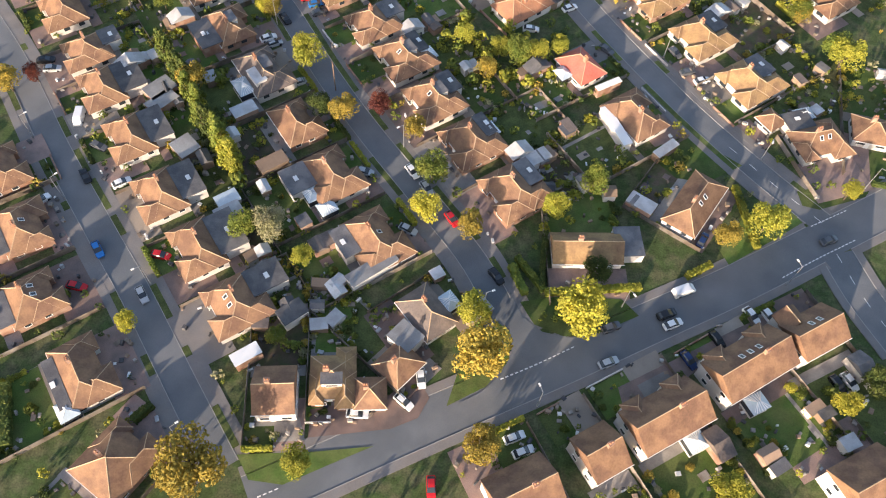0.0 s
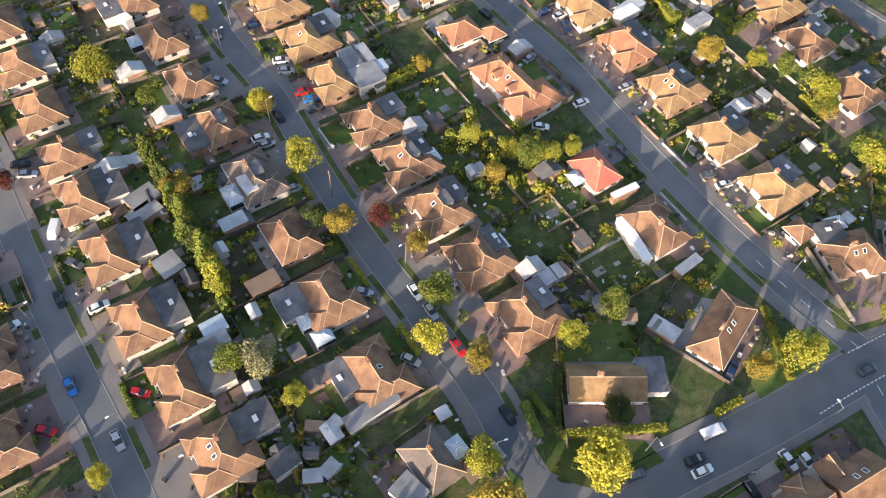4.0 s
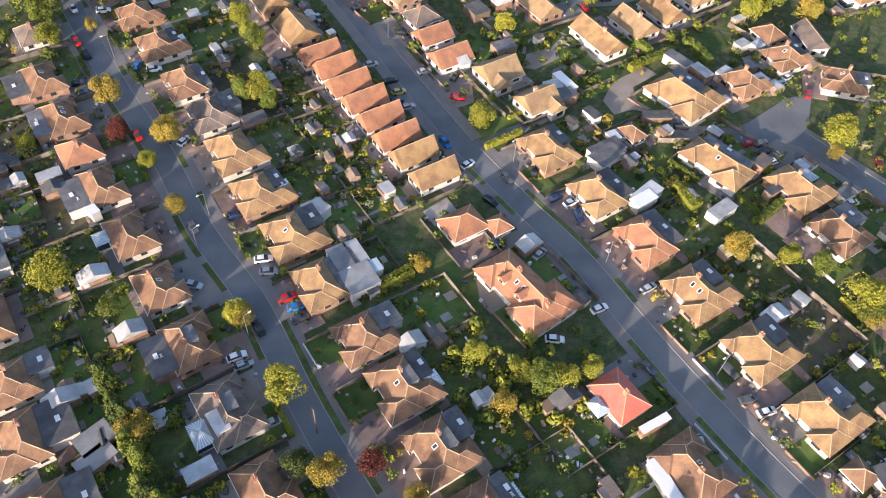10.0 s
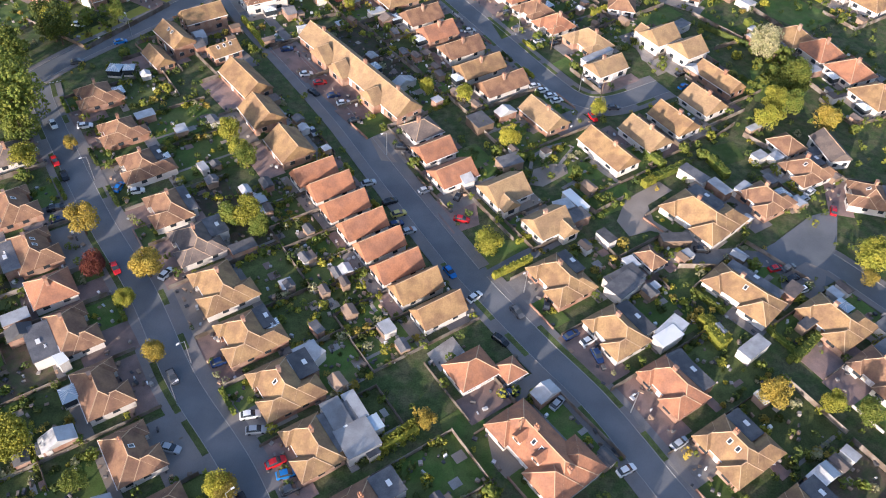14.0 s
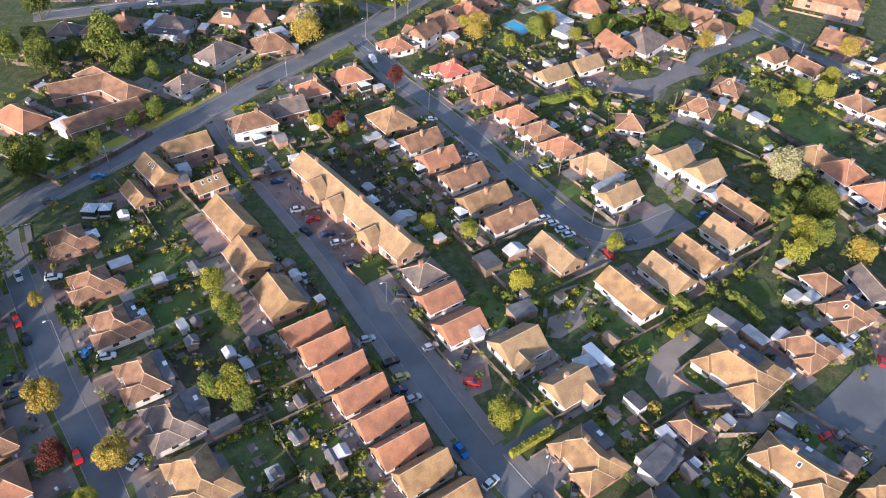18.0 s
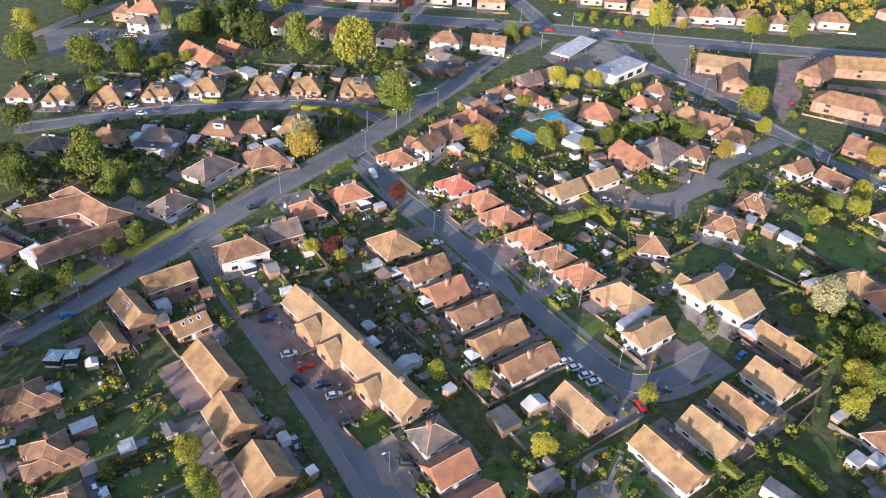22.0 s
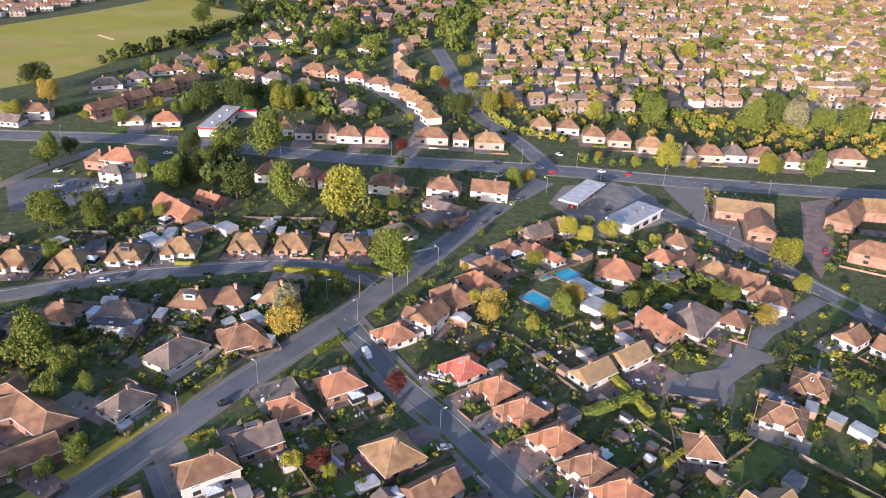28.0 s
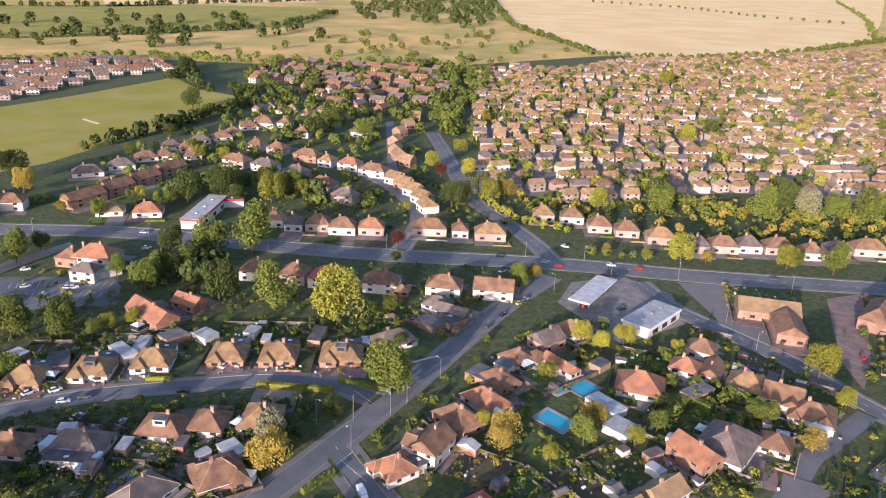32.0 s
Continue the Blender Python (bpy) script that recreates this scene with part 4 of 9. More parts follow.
# the houses, street by street
house(-79.2, 71.6, 126, 10.6, 6.8, shape="bung", eave=2.15, sky=1, wall='brick', rear=2.8, back=0.0)
house(-72.6, 57.3, 126, 8.9, 7.4, shape="bung", wing=-1, eave=2.15, sky=2, wall='brick', rear=2.8, back=0.0)
house(-59.8, 44.2, 126, 12.2, 6.4, shape="bung", wing=-1, rear=1.4, eave=2.15, back=0.0)
house(-49.9, 29.6, 148, 9.6, 9.4, shape="bung", wing=-1, roof='tile', wall='brick', eave=2.15, back=0.0)
house(-80.0, 117.4, -54, 8.6, 7.4, shape="bung", wing=1, eave=2.15, rear=3.5, back=0.5)
house(-73.7, 107.4, -54, 10.6, 6.4, shape="bung", wing=1, rear=4.9, eave=2.15, back=0.0)
house(-64.5, 95.0, -54, 10.7, 6.4, shape="bung", wing=1, rear=4.2, eave=2.15, back=0.0)
house(-55.1, 81.7, -54, 10.5, 6.7, shape="bung", wing=1, rear=4.2, eave=2.15, back=0.0)
house(-45.3, 70.4, -54, 11.2, 6.4, shape="bung", wing=1, rear=4.9, eave=2.15, back=0.0)
house(-36.2, 59.2, -54, 10.1, 7.4, shape="bung", wing=1, rear=6.3, eave=2.15, sky=2, back=1.5)
house(-26.1, 42.8, 6, 6.6, 7.8, shape="gabx", eave=4.4, pitch=34, roof='tile', stack=1)
house(-17.2, 46.6, 6, 7.2, 7.2, shape="bung", wing=1, roof='tile2', dormer=-1, eave=2.15, wall='brick')
house(-10.6, 44.2, 6, 5, 5, shape="hip", eave=2.15)
house(-6.3, 49.8, 50, 6.3, 5.8, shape="hip", eave=2.15)
house(-2.2, 60.0, -50, 9.2, 6.3, shape="hip", roof='grey', eave=2.15)
house(-51.8, 127.6, 126, 10.6, 6.8, shape="bung", roof='tile', dormer=-1, eave=2.15, sky=1, wall='brick', rear=4.2, back=0.0)
house(-41.8, 114.6, 126, 12.2, 7.2, shape="bung", roof='grey', dormer=-1, wing=-1, eave=2.15, back=0.0)
house(-32.6, 101.2, 126, 10.3, 6.4, shape="bung", wing=-1, eave=2.15, wall='brick', back=0.0)
house(-23.4, 88.6, 126, 11.6, 7.4, shape="bung", wing=-1, eave=2.15, rear=4.9, back=1.0)
house(-13.1, 74.2, 126, 12.2, 7.4, shape="bung", wing=-1, rear=2.8, eave=2.15, sky=1, back=0.8)
house(-19.5, 131.8, -54, 9.4, 7.4, shape="bung", wing=1, rear=4.2, eave=2.15, back=1.8)
house(-11.5, 122.0, -54, 11.0, 7.4, shape="bung", wing=1, rear=2.1, dormer=1, eave=2.15, sky=1, back=2.0)
house(-4.1, 110.5, -54, 10.7, 7.4, shape="bung", wing=1, dormer=1, eave=2.15, sky=1, rear=2.8, back=1.4)
house(4.2, 99.6, -54, 10.5, 7.4, shape="bung", wing=1, rear=2.1, eave=2.15, wall='brick', back=2.0)
house(13.1, 87.8, -54, 11.2, 7.4, shape="bung", wing=1, rear=2.8, eave=2.15, wall='brick', back=2.5)
house(27.1, 75.6, 4, 13.0, 6.3, shape="gabx", eave=2.3, roof='tile2', stack=1)
house(49.0, 87.7, 57, 14.4, 6.7, shape="hip", roof='tile', eave=2.4, sky=2)
house(27.7, 122.9, 126, 8.8, 6.7, shape="hip", roof='red', dormer=0, eave=2.15)
house(38.5, 109.4, 126, 11.4, 7.4, shape="bung", wing=1, eave=2.15, sky=1, back=0.6)
house(55.6, 134.6, -54, 10.7, 7.4, shape="bung", wing=1, roof='tile2', eave=2.15, rear=3.5, back=2.7)
house(64.6, 121.5, -54, 10.7, 7.4, shape="bung", wing=1, roof='tile2', eave=2.15, rear=3.5, back=3.3)
house(68.0, 111.0, -54, 4.2, 4.2, shape="hip", stack=0, eave=2.15)
house(77.2, 106.4, 20, 10.8, 7.0, shape="bung", wing=1, eave=2.15, sky=2, rear=4.2, back=0.8)
house(89.2, 109.9, -10, 7.5, 6.7, shape="hip", eave=2.15)
house(27.4, 36.1, 212, 6.4, 7.6, shape="gabx", eave=4.8, roof='tile')
house(38.7, 42.9, 211.5, 13.6, 7.8, shape="twin", eave=4.8, roof='tile', stack=1)
house(54.0, 53.3, 213, 14.9, 7.8, shape="twin", eave=4.8, roof='tile', stack=1, sky=3)
house(66.3, 60.1, 211, 9.7, 7.2, shape="tee", eave=4.8, roof='tile', wing=1, stack=0, sky=2)
house(15.2, 28.8, 209, 10.3, 8.8, shape="gabx", eave=4.8, roof='tile')
house(70.6, 33.9, 209, 10.3, 9.3, shape="gabx", eave=4.8, roof='tile')
house(-60.8, 139.6, 126, 10.1, 6.4, shape="bung", wing=-1, eave=2.15, sky=1, back=0.0)
house(-70.4, 152.1, 126, 11.1, 6.4, shape="bung", wing=-1, eave=2.15, back=0.0)
house(-80.5, 164.8, 126, 11.4, 6.4, shape="bung", wing=-1, eave=2.15, rear=4.2, back=0.0)
house(-88.9, 129.3, -54, 10.4, 7.0, shape="bung", wing=1, eave=2.15, back=0.0)
house(-88.0, 84.4, 126, 10.6, 6.8, shape="bung", wing=-1, eave=2.15, wall='brick', rear=2.8, back=0.0)
house(-97.6, 141.4, -54, 10.4, 7.0, shape="bung", wing=1, eave=2.15, back=0.0, rear=3.0)
house(-106.5, 153.6, -54, 10.4, 7.0, shape="bung", wing=1, eave=2.15, back=0.0)
house(-29.4, 143.6, -54, 10.4, 6.4, shape="bung", wing=1, roof='tile2', rear=5.6, eave=2.15, wall='brick', back=0.0)
house(-37.2, 155.3, -54, 11.1, 7.4, shape="bung", wing=1, roof='tile2', rear=3.5, eave=2.15, sky=1, wall='brick', back=2.5)
house(-46.2, 166.5, -54, 10.4, 7.4, shape="bung", wing=1, roof='tile2', rear=2.1, eave=2.15, wall='brick', back=2.7)
house(-54.2, 178.6, -54, 12.2, 7.4, shape="bung", wing=1, roof='tile2', eave=2.15, back=2.1)
big_home = house(10.8, 145.4, -50, 18.8, 8.2, shape="bung", roof='orange', wing=1, pitch=36, stack=2, sky=2, eave=2.15, back=2.4)
for u in (-3.4, 1.6):
    gable_dormer(big_home, u, -3.3, 2.9, 4.2, "orange")
house(-1.9, 161.7, 36, 8.4, 6.8, shape="hip", roof='orange', stack=0, eave=2.15)
house(5.6, 162.0, 36, 4.2, 4.2, shape="hip", roof='orange', stack=0, eave=2.15)
house(37.4, 160.9, -54, 11.3, 6.8, shape="bung", wing=1, roof='orange', rear=2.8, eave=2.15, wall='brick', back=0.0)
house(45.9, 147.7, -54, 11.2, 7.4, shape="bung", wing=1, roof='tile2', eave=2.15, sky=2, wall='brick', rear=2.8, back=3.3)
house(88.1, 151.2, -54, 10.6, 7.2, shape="bung", eave=2.15, rear=4.9, back=1.5)
house(-40.5, 215.7, 126, 5.7, 10.1, shape="gaby", eave=2.3, pitch=47, roof='orange', stack=0, sky=2)
house(-36.0, 211.0, 126, 5.7, 10.1, shape="gaby", eave=2.3, pitch=47, roof='orange', stack=0, sky=2)
house(-31.7, 204.8, 126, 5.7, 10.1, shape="gaby", eave=2.3, pitch=47, roof='orange', stack=0, sky=2)
house(-27.0, 199.0, 126, 5.7, 10.1, shape="gaby", eave=2.3, pitch=47, roof='orange', stack=0, sky=2)
house(-22.6, 193.2, 126, 5.7, 10.1, shape="gaby", eave=2.3, pitch=47, roof='orange', stack=0, sky=2)
house(-18.2, 187.0, 126, 5.7, 10.1, shape="gaby", eave=2.3, pitch=47, roof='orange', stack=0, sky=2)
house(-13.8, 181.7, 126, 5.7, 10.1, shape="gaby", eave=2.3, pitch=47, roof='tile2', stack=0, sky=0)
house(-8.8, 175.6, 126, 5.7, 10.1, shape="gaby", eave=2.3, pitch=47, roof='tile2', stack=0, sky=0)
house(-88.0, 175.3, 126, 8.0, 8.2, shape="hip", roof='orange', eave=2.15)
house(-96.2, 185.4, 126, 11.2, 6.8, shape="bung", wing=-1, eave=2.15, sky=2, wall='brick', rear=2.8, back=0.0)
house(-105.9, 198.2, 126, 11.2, 6.8, shape="bung", wing=-1, eave=2.15, sky=1, wall='brick', rear=4.2, back=0.0)
house(-114.3, 216.2, 126, 8.2, 7.3, shape="hip", roof='grey', eave=2.15)
house(-62.4, 190.9, -54, 10.8, 7.2, shape="bung", wing=1, rear=3.5, roof='grey', wall='white', eave=2.15, back=1.0)
house(-71.1, 201.4, -54, 10.7, 6.9, shape="bung", wing=1, rear=1.4, eave=2.15, back=0.0)
house(-81.6, 215.2, -54, 10.2, 7.4, shape="bung", wing=1, rear=1.4, eave=2.15, back=2.7)
house(-91.0, 227.8, -54, 8.6, 7.4, shape="bung", wing=1, eave=2.15, wall='brick', back=1.9)
house(-102.0, 242.1, -54, 9.0, 7.4, shape="bung", wing=1, eave=2.15, wall='brick', back=1.9)
house(-57.5, 238.0, -54, 10.4, 8.6, shape="gabx", wall='brick', eave=2.6, roof='tile2', stack=0)
house(-48.1, 225.3, -54, 10.4, 8.6, shape="gabx", wall='brick', eave=2.6, roof='tile2', stack=0)
house(17.2, 186.6, -54, 12.0, 7.4, shape="bung", roof='tile2', wing=1, rear=2.1, eave=2.15, wall='brick', back=1.2)
house(28.0, 173.3, -54, 10.9, 7.4, shape="bung", roof='tile2', wing=1, rear=2.8, eave=2.15, back=0.0)
house(15.2, 203.3, 36, 9.1, 7.7, shape="tee", eave=2.6, roof='pale', wall='white')
house(5.4, 214.0, 36, 10, 8.6, shape="tee", eave=2.4, roof='pale', wing=-1, stack=0)
house(-7.1, 219.0, 36, 10, 7.3, shape="gabx", eave=2.3, roof='orange', stack=0)
house(-12.1, 227.7, 36, 9.1, 6.8, shape="gabx", eave=2.3, roof='orange', stack=0)
house(-15.6, 236.1, 36, 8.2, 7.3, shape="hip", roof='grey', eave=2.15)
house(52.0, 209.5, -48, 15.6, 8.8, shape="bung", roof='tile2', wing=1, eave=2.15, back=3.6, rear=3.0)
house(57.0, 186.0, -44, 15.6, 7.0, shape="bung", roof='tile2', wing=1, eave=2.15, sky=1, back=0.0, rear=2.0)
house(74.3, 179.4, -54, 12.2, 7.4, shape="bung", roof='tile2', eave=2.15, wall='brick', back=2.6)
house(69.5, 217.1, -56, 9.7, 7.4, shape="bung", eave=2.15, wall='brick', back=1.7)
house(82.9, 229.0, -60, 9.4, 8.0, shape="bung", eave=2.15, sky=1, rear=2.0, back=2.4)
house(96.3, 220.1, 260, 9.1, 7.7, shape="bung", eave=2.15, sky=1, rear=2.8)
house(37.8, 194.3, -54, 5.4, 4.1, shape="hip", stack=0, eave=2.15)
house(80.2, 166.6, -54, 10.6, 7.2, shape="bung", eave=2.15, rear=4.2, back=1.5)
house(-45.1, 272.0, -48.5, 17.9, 8, shape="tee", eave=3.0, pitch=40, roof='pale', wing=1, wall='brick')
house(-34.0, 259.2, -49.5, 15.5, 8, shape="tee", eave=3.0, pitch=40, roof='pale', wing=-1, wall='brick')
house(-24.0, 247.5, -49.5, 14.6, 8, shape="tee", eave=3.0, pitch=40, roof='pale', wing=-1, wall='brick')
house(-84.1, 282.3, 217.6, 12.1, 7, shape="gabx", eave=4.4, roof='tile2', wall='brick', stack=0)
house(-89.0, 270.1, -47.0, 12, 6.5, shape="gabx", eave=4.0, roof='tile2', wall='brick', stack=0, sky=2)
house(-74.3, 266.7, 40.9, 8.2, 5.5, shape="gabx", eave=2.6, roof='tile2', wall='brick', stack=0, sky=3)
house(-91.6, 261.3, -48.3, 9.6, 5, shape="gabx", eave=2.2, roof='tile2', wall='brick', stack=0)
house(-65.0, 252.7, -49.7, 15.1, 8, shape="gabx", eave=2.6, roof='tile2', wall='brick', stack=0)
house(-68.9, 296.7, 212, 12.7, 8, shape="hip", eave=4.1, roof='tile')
house(-60.4, 307.9, 212, 10.3, 8, shape="gabx", eave=3, roof='grey', wall='brick', dormer=-1)
house(-54.5, 319.4, 212, 8.4, 8, shape="hip", eave=3.2, roof='orange', wall='brick')
house(-43.3, 330.0, 212, 10.8, 8.4, shape="hip", eave=3, roof='orange', wall='brick', dormer=-1)
house(-28.2, 304.7, 126, 11.4, 11.0, shape="hip", eave=2.3, roof='tile2', wall='brick')
house(-19.0, 293.4, 126, 8.0, 11.6, shape="gaby", eave=2.3, wall='white')
house(-13.6, 284.6, 126, 7.6, 10.4, shape="gaby", eave=2.3, wall='brick', roof='orange')
house(-6.2, 276.2, 126, 7.4, 12.2, shape="gaby", eave=2.3, wall='white', roof='tile')
house(-0.8, 266.6, 126, 7.4, 13.8, shape="gaby", eave=2.3, wall='white', roof='tile2')
house(5.6, 258.8, 126, 7.2, 14.0, shape="gaby", eave=2.3, wall='white', roof='tile')
house(16.8, 245.3, 126, 12.2, 7.5, shape="gabx", eave=2.2, wall='brick', roof='pale', sky=2)
house(32.7, 231.8, 126, 15, 7.5, shape="gabx", roof='tile2', eave=2.4)
house(43.3, 239.3, 126, 11.7, 8, shape="gabx", eave=2.3, roof='pale', stack=1)
house(52.1, 246.7, 126, 11.7, 8, shape="gabx", eave=2.3, roof='tile2')
house(62.0, 256.2, 126, 10.3, 8.4, shape="gabx", eave=2.3, roof='pale')
house(69.0, 268.5, 126, 14.1, 6.6, shape="gabx", roof='tile2', wall='brick', eave=2.4)
house(54.6, 288.0, 216, 9.4, 8.4, shape="tee", eave=3.8, roof='pale', wing=1, stack=0)
house(62.1, 281.7, 216, 8.4, 8.4, shape="gabx", eave=3.8, roof='pale', stack=0)
house(36.1, 270.1, 36, 10.8, 7, shape="gabx", eave=3, roof='pale')
house(33.2, 285.1, -54, 12.2, 8.4, shape="bung", eave=2.3, roof='pale', wing=-1, wall='brick')
house(23.2, 294.1, -54, 8.9, 8.4, shape="bung", eave=2.3, roof='orange', wing=-1)
house(17.2, 302.1, -54, 8.9, 8.4, shape="bung", eave=2.3, roof='tile', wing=-1)
house(11.0, 311.2, -54, 8.9, 8.4, shape="bung", eave=2.3, roof='orange', wing=-1)
house(3.7, 321.6, -54, 8.9, 8.4, shape="bung", eave=2.3, roof='orange', wing=-1, wall='brick', rear=2.8)
house(-2.0, 330.6, -54, 8.9, 8.4, shape="bung", eave=2.3, roof='orange', wing=-1, wall='brick')
house(-10.4, 339.2, -54, 8.9, 8.4, shape="bung", eave=2.3, roof='red', wing=-1, sky=1)
house(-29.8, 355.3, -54, 8.9, 8.4, shape="bung", eave=2.3, roof='orange', wing=-1, rear=2.8)
house(46.0, 309.5, -10, 8.4, 8.4, shape="hip", eave=2.15)
house(70.8, 321.9, -30, 10.3, 8.4, shape="bung", roof='tile', eave=2.15, rear=3.5)
house(83.8, 335.9, -30, 9.4, 8.4, shape="bung", wing=-1, eave=2.15, sky=1, wall='brick', rear=2.8)
house(24.6, 338.7, 36, 11.2, 7.5, shape="gabx", roof='pale', eave=2.4)
house(36.6, 347.2, 36, 11.2, 7.5, shape="gabx", roof='pale', eave=2.4)
house(106.3, 359.3, -54, 7.5, 8.4, shape="gaby", eave=3, roof='tile')
house(116.4, 352.9, -54, 10.3, 7.5, shape="gabx", roof='tile', eave=2.4)
house(124.9, 329.2, -54, 9.4, 8.4, shape="hip", roof='tile', eave=2.15)
house(98.0, 294.5, 116, 10.4, 10.0, shape="hip", eave=2.6, roof='tile2')
house(104.6, 287.4, 116, 10.8, 10.2, shape="hip", eave=2.6, roof='orange')
house(110.4, 276.8, 116, 10.4, 10.4, shape="hip", eave=2.6, roof='orange')
house(113.6, 264.0, 116, 11.2, 10.6, shape="hip", eave=2.6, roof='tile2')
house(132.4, 320.6, 126, 10.0, 9.6, shape="hip", eave=2.6, roof='tile2')
house(148.3, 359.3, 52, 13.0, 7.0, shape="gabx", eave=2.6, roof='tile2')
house(138.0, 376.0, -40, 14.6, 9.4, shape="gabx", eave=2.6, roof='tile', wall='brick')
house(80.8, 239.0, -60, 7.4, 6.6, shape="hip", eave=2.3, roof='tile', stack=0)
house(91.8, 237.8, -78, 10.6, 5.8, shape="gabx", eave=3.0, roof='grey', stack=0)
house(-158.0, 394.2, 5, 11.3, 9.8, shape="bung", wing=-1, roof='tile2', rear=3.5, eave=2.15)
house(-126.0, 314.6, 32, 18.5, 9.4, shape="gabx", eave=3.2, pitch=28, roof='tile', wall='brick', stack=0)
house(-117.2, 317.0, -36, 27.0, 9.0, shape="hip", eave=3.2, pitch=30, roof='tile', wall='brick', stack=0)
house(-113.6, 298.2, 42, 22.0, 8.0, shape="gabx", eave=3.0, pitch=30, roof='tile', wall='brick', stack=0)
house(-136.0, 294.1, 150, 15, 9.4, shape="hip", eave=3.2, roof='orange', wall='brick', stack=0)
house(-95.6, 321.0, 240, 11.2, 8.4, shape="hip", roof='grey', eave=2.15)
house(-141.2, 395.5, 3, 11.3, 9.8, shape="bung", wing=-1, roof='tile2', rear=3.5, eave=2.15, wall='brick')
house(-123.7, 401.4, 3, 11.3, 9.8, shape="bung", wing=-1, roof='tile2', rear=3.5, dormer=-1, eave=2.15)
house(-107.4, 407.4, 3, 11.3, 9.8, shape="bung", wing=-1, roof='tile2', rear=3.5, eave=2.15)
house(-85.2, 412.2, 0, 11.3, 9.8, shape="bung", wing=-1, roof='tile2', rear=3.5, eave=2.15, wall='brick')
house(-69.2, 413.0, 0, 11.3, 9.8, shape="bung", wing=-1, roof='tile2', rear=3.5, eave=2.15, wall='brick')
house(-49.3, 413.9, 0, 12.9, 9.8, shape="bung", wing=-1, roof='tile2', rear=3.5, dormer=-1, eave=2.15, wall='brick')
house(-33.3, 424.0, 30, 14.4, 9.3, shape="hip", roof='grey', eave=2.15)
house(-111.8, 362.9, 175, 14.4, 10.3, shape="hip", roof='grey', rear=3.5, eave=2.15)
house(-92.8, 371.3, 175, 12.4, 10.3, shape="hip", dormer=1, roof='tile', eave=2.15)
house(-81.4, 373.8, 175, 9.8, 9.8, shape="hip", roof='tile', eave=2.15)
house(-67.8, 376.3, 175, 10.3, 12.4, shape="hip", roof='tile2', eave=2.15)
house(-129.3, 361.9, 175, 11.3, 9.3, shape="hip", roof='tile', eave=2.15)
house(-73.5, 351.7, 210, 12.4, 10.3, shape="bung", roof='tile', wing=-1, eave=2.15, wall='brick')
house(-89.9, 343.3, 240, 14.4, 10.3, shape="hip", roof='grey', eave=2.15)
house(-94.0, 541.6, -2, 8.8, 8.8, shape="hip", eave=3.9, pitch=40, roof='tile2', wall='white', stack=1)
house(-84.1, 536.6, -2, 8.2, 8.8, shape="hip", eave=3.9, pitch=40, roof='grey', wall='white', stack=1)
house(-72.9, 537.6, -2, 11.3, 8.8, shape="hip", eave=3.9, pitch=40, roof='tile', wall='stock', stack=1)
house(-61.0, 533.7, -2, 12.4, 8.8, shape="hip", eave=3.9, pitch=40, roof='tile', wall='white', stack=1)
house(-47.5, 534.1, -2, 11.8, 8.8, shape="hip", eave=3.9, pitch=40, roof='orange', wall='stock', stack=1)
house(-20.4, 535.7, -2, 16.5, 8.8, shape="hip", eave=3.9, pitch=40, roof='tile', wall='stock', stack=1)
house(-5.8, 533.7, -2, 7.7, 8.8, shape="hip", eave=3.9, pitch=40, roof='tile', wall='white', stack=1)
house(8.2, 530.9, -2, 14.4, 8.8, shape="hip", eave=3.9, pitch=40, roof='tile2', wall='stock', stack=1)
house(-90.3, 478.3, 170, 10.3, 9.8, shape="hip", eave=4.2, roof='tile', wall='white')
house(-74.2, 475.9, 170, 10.8, 9.8, shape="hip", eave=4.2, roof='tile', wall='stock')
house(-60.9, 472.7, 170, 13.4, 9.8, shape="hip", eave=4.2, roof='red', wall='white')
house(-39.3, 469.6, 170, 13.4, 9.8, shape="hip", eave=4.2, roof='tile', wall='white')
house(-14.8, 467.3, 170, 13.4, 9.8, shape="hip", eave=4.2, roof='tile', wall='white')
house(4.5, 465.5, 170, 15.5, 9.3, shape="tee", eave=4.2, roof='tile', wall='white')
house(-17.6, 453.8, 160, 10.3, 7.2, shape="hip", roof='grey', stack=0, eave=2.15)
house(-31.6, 465.2, 170, 6.2, 5.2, shape="hip", roof='tile2', wall='brick', stack=0, eave=2.15)
house(-12.5, 446.6, 150, 13.4, 6.2, shape="gabx", roof='grey', stack=0, eave=2.4)
house(-118.2, 438.3, 137.5, 21, 9, shape="gabx", eave=3, roof='orange', wall='brick')
house(-108.2, 448.8, 150, 11.3, 7.2, shape="gabx", eave=2.6, roof='orange', wall='brick')
house(-156.0, 486.8, 170, 16.5, 11.3, shape="hip", eave=5, roof='orange', wall='white', stack=2)
house(-154.5, 471.8, 170, 10.3, 7.2, shape="hip", eave=4.5, roof='grey', wall='white', stack=0)
house(-166.8, 486.8, 170, 9.3, 8.2, shape="hip", eave=4, roof='tile', wall='brick', stack=1)
house(-20.5, 363.3, 240, 11.3, 8.2, shape="tee", eave=4.4, roof='tile', wall='white')
house(-12.9, 377.1, 126, 12.4, 9.3, shape="hip", eave=3, roof='tile', wall='brick')
house(-4.1, 387.6, 126, 13.4, 9.3, shape="hip", roof='orange', wall='white', eave=2.15)
house(0.3, 399.4, 126, 11.3, 9.3, shape="hip", roof='tile', wall='brick', eave=2.15)
house(7.6, 413.4, 126, 9.3, 8.2, shape="hip", roof='tile', eave=2.15)
